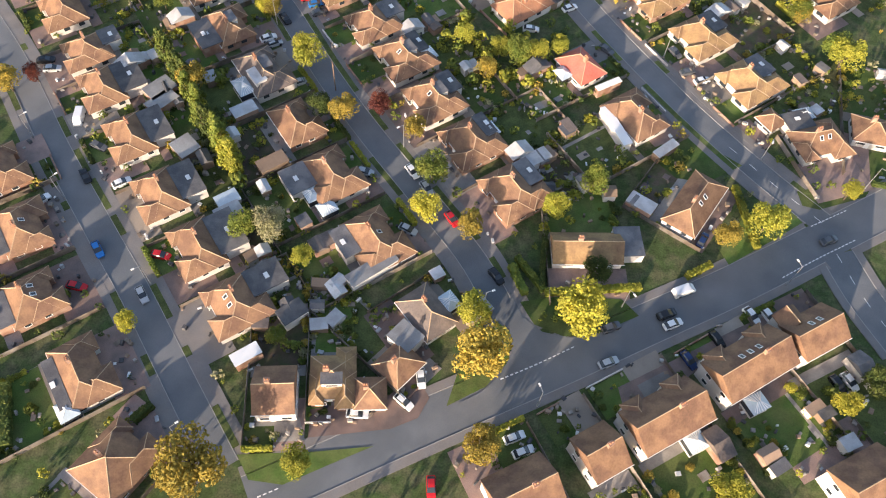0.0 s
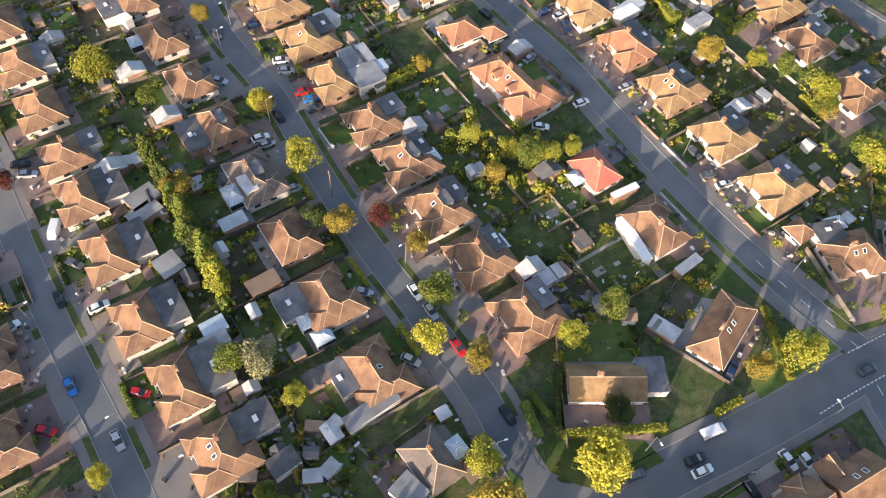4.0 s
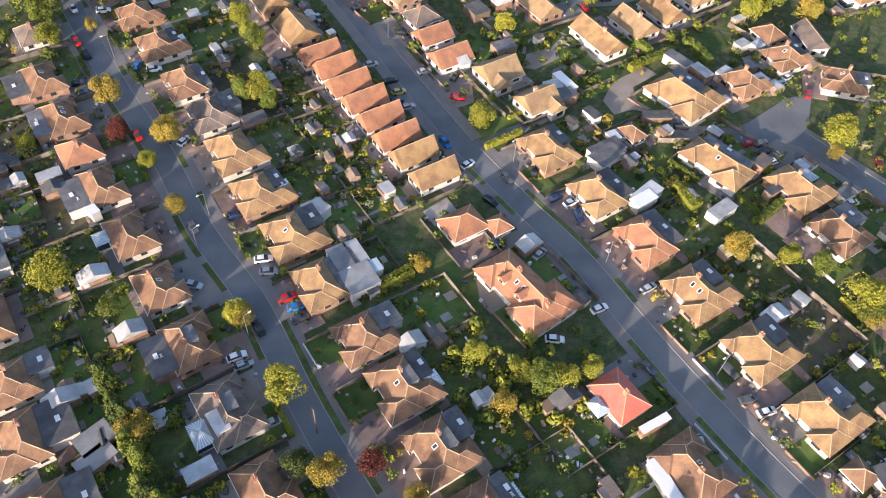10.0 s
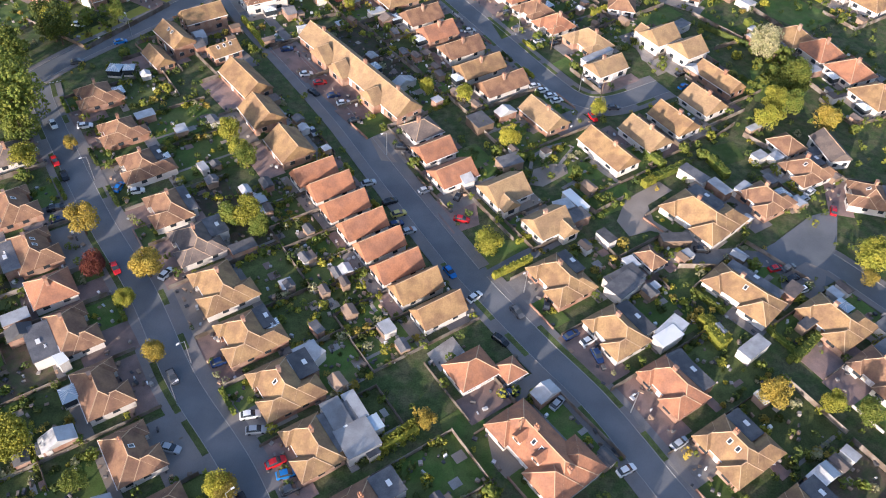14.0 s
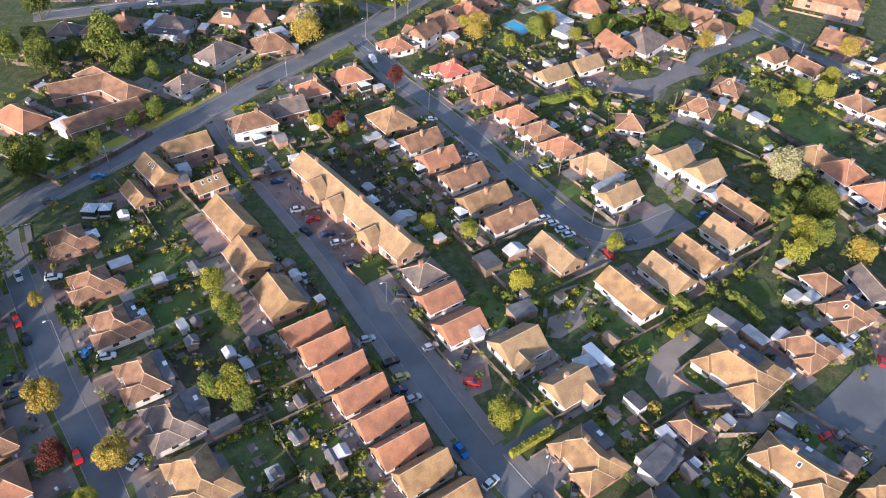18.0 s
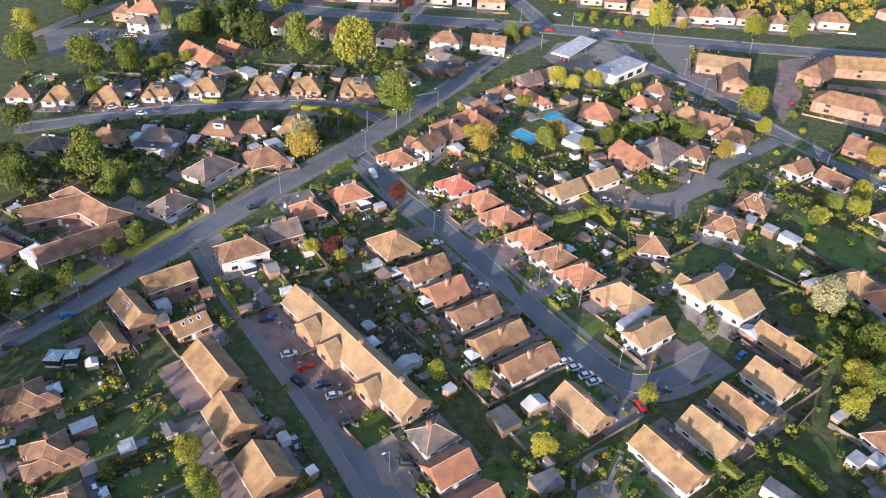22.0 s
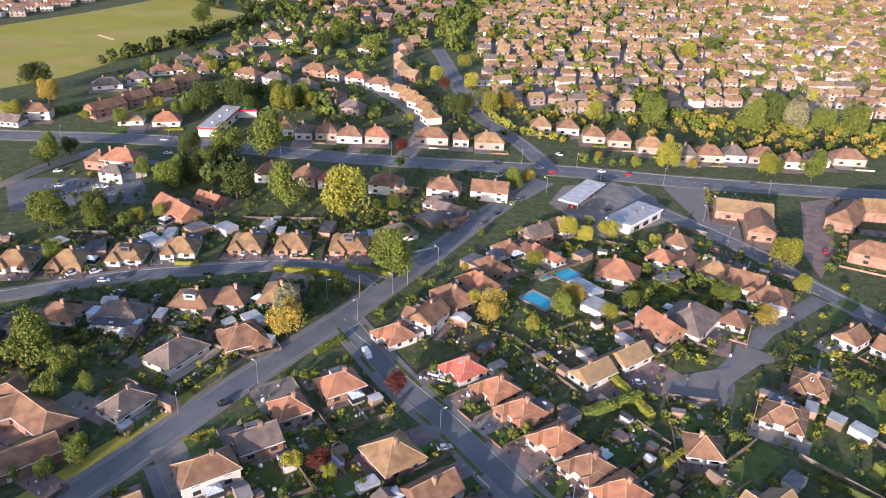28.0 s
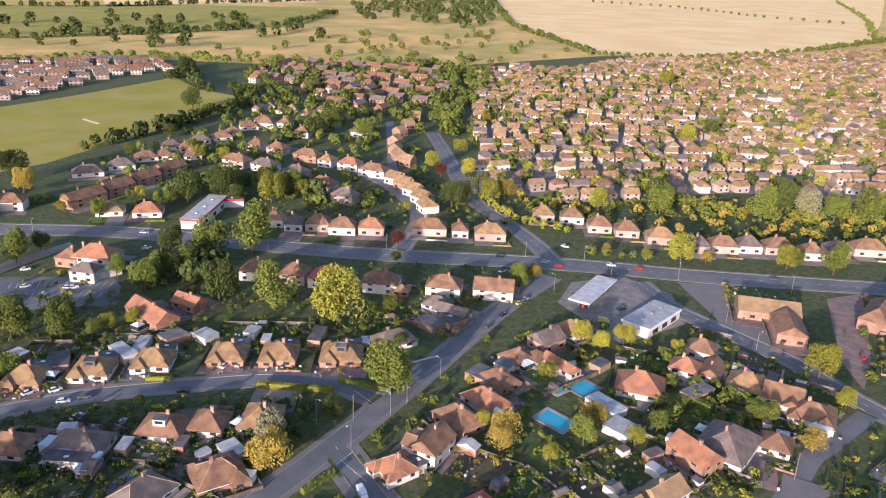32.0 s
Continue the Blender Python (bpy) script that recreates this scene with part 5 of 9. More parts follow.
house(21.4, 409.2, 126, 13.4, 4.6, shape="gabx", roof='orange', stack=0, eave=2.4)
house(19.1, 425.1, 216, 10.3, 8.2, shape="gabx", eave=3.6, roof='grey', wall='brick', sky=2)
house(30.1, 435.0, 126, 11.3, 8.2, shape="hip", roof='tile2', eave=2.15)
house(14.3, 414.4, 126, 6.2, 6.2, shape="hip", roof='tile', stack=0, eave=2.15)
house(44.4, 398.3, -20, 14.4, 12.4, shape="hip", roof='orange', eave=2.15)
house(62.5, 410.3, -30, 9.3, 8.2, shape="hip", roof='orange', eave=2.15)
house(70.4, 408.0, 60, 11.3, 6.2, shape="gabx", roof='tile', eave=2.4)
house(79.1, 400.8, -30, 11.3, 9.3, shape="bung", roof='tile2', eave=2.15)
house(86.7, 392.7, -30, 11.3, 9.3, shape="tee", eave=2.8, roof='tile')
house(91.6, 383.8, -30, 12.4, 9.8, shape="bung", roof='tile', eave=2.15)
house(71.6, 421.2, -30, 9.3, 8.2, shape="hip", eave=3.4, roof='tile')
house(74.2, 368.8, -30, 8.2, 8.2, shape="hip", roof='tile', stack=0, eave=2.15)
house(60.0, 367.4, 50, 17.5, 13.4, shape="hip", eave=2.8, roof='grey', stack=1)
house(48.9, 361.3, 120, 12.4, 8.2, shape="gabx", eave=4.2, roof='orange', wall='brick')
house(107.9, 454.0, -15, 22.2, 12.1, shape="gabx", eave=3.6, pitch=28, roof='pale', wall='brick', stack=0)
house(108.7, 437.8, -15, 10.2, 16.7, shape="gaby", eave=4, pitch=30, roof='tile', wall='brick', stack=0)
house(181.0, 456.0, -3, 46.0, 10.6, shape="gabx", eave=4.4, roof='tile2', wall='brick', stack=0)
house(149.5, 450.5, 49, 24.0, 10.2, shape="hip", eave=4.4, roof='tile', wall='brick', stack=0)
house(146.5, 413.1, -28, 26, 10.2, shape="hip", eave=4.4, roof='tile', wall='brick', stack=0)
house(-248.2, 555.6, 10, 11.1, 8.3, shape="hip", eave=4.4)
house(-136.2, 356.6, 175, 9.3, 8.3, shape="hip", eave=2.15)
house(-173.1, 393.8, 5, 9.3, 8.3, shape="hip", eave=2.15)
house(-146.8, 354.2, 175, 10.2, 8.3, shape="hip", roof='grey', eave=2.15)
house(37.7, 561.3, -5, 10.8, 8.8, shape="hip", eave=3.8, pitch=40, roof='tile2', wall='stock')
house(51.9, 558.9, -5, 11.3, 8.8, shape="hip", eave=3.8, pitch=40, roof='tile', wall='white')
house(63.4, 546.7, -5, 11.3, 8.8, shape="hip", eave=3.8, pitch=40, roof='tile', wall='stock')
house(75.4, 541.1, -5, 11.3, 8.8, shape="hip", eave=3.8, pitch=40, roof='tile', wall='stock')
house(89.5, 532.5, -5, 12.9, 8.8, shape="hip", eave=3.8, pitch=40, roof='tile2', wall='stock')
house(104.5, 522.2, -5, 9.3, 8.8, shape="hip", eave=3.8, pitch=40, roof='grey', wall='stock')
house(115.9, 523.1, -5, 13.4, 8.8, shape="hip", eave=3.8, pitch=40, roof='tile', wall='stock')
house(128.3, 524.1, -5, 11.3, 8.8, shape="hip", eave=3.8, pitch=40, roof='grey', wall='white')
house(142.0, 522.9, -5, 13.4, 8.8, shape="hip", eave=3.8, pitch=40, roof='tile', wall='stock')
house(155.0, 517.3, -5, 9.8, 8.8, shape="hip", eave=3.8, pitch=40, roof='tile', wall='white')
house(169.0, 521.3, -5, 10.3, 8.8, shape="hip", eave=3.8, pitch=40, roof='grey', wall='stock')
house(185.5, 524.1, -5, 15.5, 8.8, shape="hip", eave=3.8, pitch=40, roof='tile', wall='stock')
house(-39.5, 619.3, -38, 9.8, 8.8, shape="gabx", eave=3.9, roof='tile2', wall='white', stack=0)
house(-33.7, 609.3, -42, 9.8, 8.8, shape="gabx", eave=3.9, roof='tile2', wall='brick', stack=1)
house(-28.5, 597.4, -45, 9.8, 8.8, shape="gabx", eave=3.9, roof='tile2', wall='white', stack=1)
house(-23.8, 584.0, -52, 9.8, 8.8, shape="gabx", eave=3.9, roof='tile2', wall='white', stack=0)
house(-21.1, 569.3, -68, 9.8, 8.8, shape="gabx", eave=3.9, roof='tile2', wall='white', stack=1)
house(-30.0, 802.9, -5, 8.2, 8.2, shape="gabx", eave=4.0, roof='pale', wall='brick', stack=0)
house(-35.6, 770.7, 30, 8.2, 8.2, shape="gabx", eave=4.0, roof='pale', wall='brick', stack=0)
house(-40.8, 743.5, 50, 8.2, 8.2, shape="gabx", eave=4.0, roof='pale', wall='brick', stack=0)
house(-43.0, 715.4, 65, 8.2, 8.2, shape="gabx", eave=4.0, roof='pale', wall='brick', stack=0)
house(-42.2, 691.9, 80, 8.2, 8.2, shape="gabx", eave=4.0, roof='pale', wall='brick', stack=0)
house(-39.4, 675.0, 110, 8.2, 8.2, shape="gabx", eave=4.0, roof='pale', wall='brick', stack=0)
house(-33.2, 659.6, 150, 8.2, 8.2, shape="gabx", eave=4.0, roof='pale', wall='brick', stack=0)
house(-135.8, 645.8, 152, 16.5, 8.8, shape="hip", eave=4.4, roof='tile', wall='stock')
house(-117.2, 637.3, 152, 15.5, 8.8, shape="hip", eave=4.4, roof='grey', wall='white')
house(-96.8, 624.3, 152, 14.4, 8.8, shape="hip", eave=4.4, roof='grey', wall='stock')
house(-78.5, 602.5, 152, 14.4, 8.8, shape="hip", eave=4.4, roof='tile', wall='stock')
house(-64.3, 581.2, 152, 13.4, 8.8, shape="hip", eave=4.4, roof='grey', wall='stock')
house(-132.3, 686.8, -22, 11.3, 8.8, shape="hip", eave=4.4, roof='tile', wall='white')
house(-117.4, 679.3, -22, 12.4, 8.8, shape="hip", eave=4.4, roof='tile', wall='stock')
house(-96.0, 663.9, -22, 16.5, 8.8, shape="hip", eave=4.4, roof='tile', wall='brick')
house(-82.3, 652.7, -22, 9.3, 8.8, shape="hip", eave=4.4, roof='tile2', wall='white')
house(-67.9, 646.2, -22, 13.4, 8.8, shape="hip", eave=4.4, roof='orange', wall='white')
house(-52.7, 633.4, -22, 16.5, 8.8, shape="hip", eave=4.4, roof='tile', wall='white')
house(-68.1, 736.4, -10, 13.4, 9.3, shape="hip", eave=4.0, roof='tile', wall='white')
house(-109.4, 730.0, -10, 11.3, 9.3, shape="hip", eave=4.0, roof='tile', wall='white')
house(-140.4, 756.6, -10, 14.4, 9.3, shape="hip", eave=4.0, roof='tile', wall='white')
house(-126.3, 759.0, -10, 10.3, 9.3, shape="hip", eave=4.0, roof='tile', wall='white')
house(-213.0, 616.4, 22, 16.5, 9.8, shape="hip", eave=2.6, roof='grey')
house(-200.3, 633.2, 22, 14.4, 9.8, shape="hip", eave=2.6, roof='grey')
house(-193.0, 653.3, 22, 13.4, 9.8, shape="hip", eave=2.6, roof='tile')
house(-183.8, 658.8, 22, 10.3, 9.8, shape="hip", eave=2.6, roof='tile')
house(-186.7, 682.8, 22, 12.4, 9.8, shape="hip", eave=2.6, roof='grey')
house(-176.0, 679.5, 22, 9.3, 9.8, shape="hip", eave=2.6, roof='tile')
house(-173.0, 701.3, 22, 12.4, 9.8, shape="hip", eave=2.6, roof='grey')
house(-161.7, 713.4, 22, 12.4, 9.8, shape="hip", eave=2.6, roof='tile')
house(-157.6, 728.6, 22, 10.3, 9.8, shape="hip", eave=2.6, roof='tile')
house(-151.3, 749.0, 22, 12.4, 9.8, shape="hip", eave=2.6, roof='tile')
house(-144.9, 770.8, 22, 12.4, 9.8, shape="hip", eave=2.6, roof='tile')
house(-167.2, 661.0, 22, 10.3, 9.8, shape="hip", eave=2.6, roof='tile')
house(-193.9, 565.0, 59.8, 20.4, 9, shape="gabx", eave=4.4, roof='tile', wall='brick', stack=1)
house(-185.0, 584.6, 61.5, 16.8, 9, shape="gabx", eave=4.4, roof='tile', wall='brick', stack=1)
house(-177.0, 603.0, 61.3, 16.9, 9, shape="gabx", eave=4.4, roof='tile', wall='brick', stack=1)
house(-169.4, 623.6, 63.2, 18.2, 9, shape="gabx", eave=4.4, roof='tile', wall='brick', stack=1)
house(-157.3, 551.1, 10, 13.4, 10.3, shape="hip", eave=2.8, roof='orange')
house(-175.3, 550.3, 10, 12.4, 8.2, shape="hip", eave=2.6, roof='pale', stack=0)
house(-225.2, 553.9, 10, 14.4, 9.3, shape="hip", eave=4.6, roof='tile')

# gardens round the houses
plot(-79.2, 71.6, 126, 10.6, 6.8, 4.4, 19.8, 8.2, 5.8, 0)
plot(-88.0, 84.4, 126, 10.6, 6.8, 6.5, 15.0, 6.6, 6.6, 301)
plot(-97.6, 141.4, -54, 10.4, 7.0, 6.0, 12.0, 6.4, 6.4, 302)
plot(-106.5, 153.6, -54, 10.4, 7.0, 6.0, 12.0, 6.4, 6.4, 303)
plot(-72.6, 57.3, 126, 8.9, 7.4, 7.7, 18.4, 7.3, 5.9, 1)
plot(-59.8, 44.2, 126, 12.2, 6.4, 5.9, 20.2, 7.4, 6.6, 2)
plot(-49.9, 29.6, 148, 9.6, 9.4, 5.5, 16.0, 7.0, 7.0, 3)
plot(-80.0, 117.4, -54, 8.6, 7.4, 6.7, 9.2, 4.8, 8.1, 4)
plot(-73.7, 107.4, -54, 10.6, 6.4, 6.5, 10.4, 5.8, 8.6, 5)
plot(-64.5, 95.0, -54, 10.7, 6.4, 6.2, 10.3, 5.8, 8.1, 6)
plot(-55.1, 81.7, -54, 10.5, 6.7, 5.1, 10.8, 5.8, 7.2, 7)
plot(-45.3, 70.4, -54, 11.2, 6.4, 6.0, 9.2, 6.1, 8.1, 8)
plot(-36.2, 59.2, -54, 10.1, 7.4, 6.0, 8.7, 5.5, 7.2, 9)
plot(-26.1, 42.8, 6, 6.6, 7.8, 5.0, 19.0, 5.5, 4.6, 10)
plot(-17.2, 46.6, 6, 7.2, 7.2, 4.0, 16.5, 4.6, 3.8, 11)
plot(-10.6, 44.2, 6, 5, 5, 1.0, 1.0, 3.2, 2.7, 12)
plot(-6.3, 49.8, 50, 6.3, 5.8, 2.5, 19.0, 3.5, 5.2, 13)
plot(-2.2, 60.0, -50, 9.2, 6.3, 6.0, 5.5, 6.8, 6.8, 14)
plot(-51.8, 127.6, 126, 10.6, 6.8, 6.5, 12.5, 8.3, 5.8, 15)
plot(-41.8, 114.6, 126, 12.2, 7.2, 4.9, 12.8, 9.5, 6.6, 16)
plot(-32.6, 101.2, 126, 10.3, 6.4, 5.4, 12.3, 8.4, 5.7, 17)
plot(-23.4, 88.6, 126, 11.6, 7.4, 4.8, 12.4, 8.3, 6.3, 18)
plot(-13.1, 74.2, 126, 12.2, 7.4, 5.7, 11.5, 7.0, 6.6, 19)
plot(-19.5, 131.8, -54, 9.4, 7.4, 6.7, 17.9, 5.5, 7.3, 20)
plot(-11.5, 122.0, -54, 11.0, 7.4, 7.9, 17.7, 6.0, 7.4, 21)
plot(-4.1, 110.5, -54, 10.7, 7.4, 7.2, 12.4, 5.8, 8.5, 22)
plot(4.2, 99.6, -54, 10.5, 7.4, 6.8, 17.8, 5.8, 9.0, 23)
plot(13.1, 87.8, -54, 11.2, 7.4, 6.9, 11.5, 6.1, 7.3, 24)
plot(27.1, 75.6, 4, 13.0, 6.3, 9.0, 16.0, 7.6, 7.6, 25)
plot(49.0, 87.7, 57, 14.4, 6.7, 3.0, 8.0, 8.0, 9.0, 26)
plot(27.7, 122.9, 126, 8.8, 6.7, 5.5, 13.5, 6.6, 6.6, 27)
plot(38.5, 109.4, 126, 11.4, 7.4, 4.6, 14.3, 9.5, 6.2, 28)
plot(55.6, 134.6, -54, 10.7, 7.4, 7.7, 17.5, 5.8, 9.5, 29)
plot(64.6, 121.5, -54, 10.7, 7.4, 6.7, 17.0, 5.8, 6.9, 30)
plot(68.0, 111.0, -54, 4.2, 4.2, 4.5, 19.0, 4.2, 4.3, 31)
plot(77.2, 106.4, 20, 10.8, 7.0, 10.0, 0.5, 7.1, 6.1, 32)
plot(89.2, 109.9, -10, 7.5, 6.7, 10.0, 19.0, 5.5, 6.0, 33)
plot(27.4, 36.1, 212, 6.4, 7.6, 7.5, 19.0, 4.4, 4.4, 34)
plot(38.7, 42.9, 211.5, 13.6, 7.8, 7.5, 19.0, 7.6, 7.6, 35)
plot(54.0, 53.3, 213, 14.9, 7.8, 5.0, 14.0, 8.2, 8.2, 36)
plot(66.2, 59.7, 209.3, 10.3, 8.5, 5.0, 19.0, 7.4, 7.4, 37)
plot(15.2, 28.8, 209, 10.3, 8.8, 7.5, 19.0, 6.9, 7.4, 38)
plot(70.6, 33.9, 209, 10.3, 9.3, 6.0, 19.0, 7.4, 7.4, 39)
plot(-60.8, 139.6, 126, 10.1, 6.4, 6.6, 12.4, 8.8, 5.5, 40)
plot(-70.4, 152.1, 126, 11.1, 6.4, 6.3, 19.5, 8.2, 6.0, 41)
plot(-80.5, 164.8, 126, 11.4, 6.4, 7.3, 20.4, 9.2, 6.2, 42)
plot(-88.9, 129.3, -54, 10.4, 7.0, 5.5, 12.0, 6.4, 6.4, 43)
plot(-29.4, 143.6, -54, 10.4, 6.4, 5.7, 12.7, 5.7, 7.7, 44)
plot(-37.2, 155.3, -54, 11.1, 7.4, 6.3, 12.8, 6.5, 6.3, 45)
plot(-46.2, 166.5, -54, 10.4, 7.4, 5.8, 13.4, 5.7, 7.3, 46)
plot(-54.2, 178.6, -54, 12.2, 7.4, 6.2, 12.4, 6.6, 7.9, 47)
plot(10.8, 145.4, -50, 18.8, 8.2, 4.0, 7.5, 9.9, 9.9, 48)
plot(-1.9, 161.7, 36, 8.4, 6.8, 6.0, 3.4, 6.4, 4.4, 49)
plot(5.6, 162.0, 36, 4.2, 4.2, 6.0, 1.0, 3.1, 4.3, 50)
plot(37.4, 160.9, -54, 11.3, 6.8, 8.4, 17.4, 6.2, 8.5, 51)
plot(45.9, 147.7, -54, 11.2, 7.4, 7.5, 18.2, 6.1, 9.0, 52)
plot(88.1, 151.2, -54, 10.6, 7.2, 7.2, 17.8, 5.8, 8.1, 53)
plot(-40.5, 215.7, 126, 5.7, 10.1, 4.0, 12.8, 3.2, 5.1, 54)
plot(-36.0, 211.0, 126, 5.7, 10.1, 3.0, 12.4, 3.8, 3.2, 55)
plot(-31.7, 204.8, 126, 5.7, 10.1, 2.5, 12.4, 3.7, 3.8, 56)
plot(-27.0, 199.0, 126, 5.7, 10.1, 2.0, 12.9, 3.6, 3.7, 57)
plot(-22.6, 193.2, 126, 5.7, 10.1, 1.0, 13.0, 3.8, 3.6, 58)
plot(-18.2, 187.0, 126, 5.7, 10.1, 1.0, 12.5, 3.5, 3.8, 59)
plot(-13.8, 181.7, 126, 5.7, 10.1, 1.5, 12.8, 3.9, 3.5, 60)
plot(-8.8, 175.6, 126, 5.7, 10.1, 2.5, 13.4, 5.1, 3.9, 61)
plot(-88.0, 175.3, 126, 8.0, 8.2, 6.0, 14.0, 5.8, 5.8, 62)
plot(-96.2, 185.4, 126, 11.2, 6.8, 7.6, 20.3, 8.9, 6.1, 63)
plot(-105.9, 198.2, 126, 11.2, 6.8, 7.7, 20.2, 9.1, 6.1, 64)
plot(-114.3, 216.2, 126, 8.2, 7.3, 3.5, 19.0, 6.3, 6.3, 65)
plot(-62.4, 190.9, -54, 10.8, 7.2, 6.3, 12.1, 5.9, 8.4, 66)
plot(-71.1, 201.4, -54, 10.7, 6.9, 6.3, 11.8, 5.8, 7.9, 67)
plot(-81.6, 215.2, -54, 10.2, 7.4, 5.9, 18.9, 5.6, 9.2, 68)
plot(-91.0, 227.8, -54, 8.6, 7.4, 5.4, 19.9, 5.3, 8.3, 69)
plot(-102.0, 242.1, -54, 9.0, 7.4, 4.9, 15.2, 5.4, 8.2, 70)
plot(-57.5, 238.0, -54, 10.4, 8.6, 6.0, 4.5, 7.4, 7.4, 71)
plot(-48.1, 225.3, -54, 10.4, 8.6, 6.0, 5.0, 7.4, 6.1, 72)
plot(17.2, 186.6, -54, 12.0, 7.4, 5.8, 12.5, 6.5, 8.9, 73)
plot(28.0, 173.3, -54, 10.9, 7.4, 7.1, 16.7, 6.0, 8.1, 74)
plot(15.2, 203.3, 36, 9.1, 7.7, 1.0, 3.3, 6.8, 6.8, 75)
plot(5.4, 214.0, 36, 10, 8.6, 10.5, 10.6, 7.2, 7.2, 76)
plot(-7.1, 219.0, 36, 10, 7.3, 6.0, 1.0, 7.2, 7.2, 77)
plot(-12.1, 227.7, 36, 9.1, 6.8, 6.0, 1.0, 6.8, 6.8, 78)
plot(-15.6, 236.1, 36, 8.2, 7.3, 6.0, 3.2, 6.3, 6.3, 79)
plot(52.0, 209.5, -48, 15.6, 8.8, 6.0, 6.0, 8.6, 8.6, 80)
plot(57.0, 186.0, -44, 15.6, 7.0, 4.0, 12.0, 8.6, 8.6, 81)
plot(74.3, 179.4, -54, 12.2, 7.4, 9.3, 8.5, 6.6, 8.5, 82)
plot(69.5, 217.1, -56, 9.7, 7.4, 6.0, 5.0, 6.4, 6.4, 83)
plot(82.9, 229.0, -60, 9.4, 8.0, 5.0, 4.0, 6.2, 6.2, 84)
plot(96.3, 220.1, 260, 9.1, 7.7, 6.0, 19.0, 6.8, 6.8, 85)
plot(37.8, 194.3, -54, 5.4, 4.1, 6.0, 9.0, 4.9, 4.9, 86)
plot(80.2, 166.6, -54, 10.6, 7.2, 7.4, 13.1, 5.8, 7.9, 87)
plot(-45.1, 272.0, -48.5, 17.9, 8, 9.5, 12.7, 11.1, 9.1, 88)
plot(-34.0, 259.2, -49.5, 15.5, 8, 9.0, 11.3, 8.5, 8.0, 89)
plot(-24.0, 247.5, -49.5, 14.6, 8, 10.0, 10.4, 7.7, 7.5, 90)
plot(-84.1, 282.3, 217.6, 12.1, 7, 6.5, 6.0, 8.2, 6.2, 91)
plot(-89.0, 270.1, -47, 12, 6.5, 6.0, 2.6, 8.2, 8.2, 92)
plot(-74.3, 266.7, 40.9, 8.2, 5.5, 6.0, 6.0, 6.3, 6.3, 93)
plot(-91.6, 261.3, -48.3, 9.6, 5, 6.0, 1.0, 7.0, 7.0, 94)
plot(-65.0, 252.7, -49.7, 15.1, 8, 6.0, 1.0, 8.3, 8.0, 95)
plot(-68.9, 296.7, 212, 12.7, 8, 12.0, 19.0, 6.6, 8.6, 96)
plot(-60.4, 307.9, 212, 10.3, 8, 6.0, 15.3, 5.6, 6.6, 97)
plot(-54.5, 319.4, 212, 8.4, 8, 12.0, 19.0, 6.4, 5.6, 98)
plot(-43.3, 330.0, 212, 10.8, 8.4, 6.0, 10.9, 7.6, 7.5, 99)
plot(-28.2, 304.7, 126, 11.4, 11.0, 7.5, 14.0, 6.6, 6.6, 100)
plot(-19.0, 293.4, 126, 8.0, 11.6, 6.5, 11.0, 5.4, 5.8, 101)
plot(-13.6, 284.6, 126, 7.6, 10.4, 7.0, 14.0, 5.4, 5.4, 102)
plot(-6.2, 276.2, 126, 7.4, 12.2, 5.5, 10.0, 5.2, 5.4, 103)
plot(-0.8, 266.6, 126, 7.4, 13.8, 5.5, 8.5, 5.2, 5.2, 104)
plot(5.6, 258.8, 126, 7.2, 14.0, 5.0, 8.0, 5.2, 5.2, 105)
plot(16.8, 245.3, 126, 12.2, 7.5, 8.0, 13.3, 8.3, 8.3, 106)
plot(32.7, 231.8, 126, 15, 7.5, 6.0, 12.2, 9.7, 9.7, 107)
plot(43.3, 239.3, 126, 11.7, 8, 6.0, 2.3, 8.1, 8.1, 108)
plot(52.1, 246.7, 126, 11.7, 8, 6.0, 1.0, 8.1, 8.1, 109)
plot(62.0, 256.2, 126, 10.3, 8.4, 6.0, 2.4, 7.4, 7.4, 110)
plot(69.0, 268.5, 126, 14.1, 6.6, 6.0, 2.4, 9.2, 7.4, 111)
plot(54.6, 288.0, 216, 9.4, 8.4, 6.0, 1.0, 6.9, 6.9, 112)
plot(62.1, 281.7, 216, 8.4, 8.4, 6.0, 3.6, 6.4, 6.4, 113)
plot(36.1, 270.1, 36, 10.8, 7, 4.0, 3.1, 7.6, 7.6, 114)
plot(33.2, 285.1, -54, 12.2, 8.4, 6.0, 19.0, 6.5, 6.9, 115)
plot(23.2, 294.1, -54, 8.9, 8.4, 9.5, 16.2, 5.0, 6.5, 116)
plot(17.2, 302.1, -54, 8.9, 8.4, 8.5, 19.0, 5.5, 5.0, 117)
plot(11.0, 311.2, -54, 8.9, 8.4, 8.5, 19.0, 6.3, 5.5, 118)
plot(3.7, 321.6, -54, 8.9, 8.4, 8.5, 9.5, 5.3, 6.3, 119)
plot(-2.0, 330.6, -54, 8.9, 8.4, 9.0, 19.0, 5.9, 5.3, 120)
plot(-10.4, 339.2, -54, 8.9, 8.4, 7.5, 19.0, 6.7, 5.9, 121)
plot(-29.8, 355.3, -54, 8.9, 8.4, 1.0, 1.9, 6.7, 6.7, 122)
plot(46.0, 309.5, -10, 8.4, 8.4, 6.0, 16.5, 6.4, 6.4, 123)
plot(70.8, 321.9, -30, 10.3, 8.4, 6.0, 7.2, 7.4, 7.4, 124)
plot(83.8, 335.9, -30, 9.4, 8.4, 6.0, 19.0, 6.9, 6.9, 125)
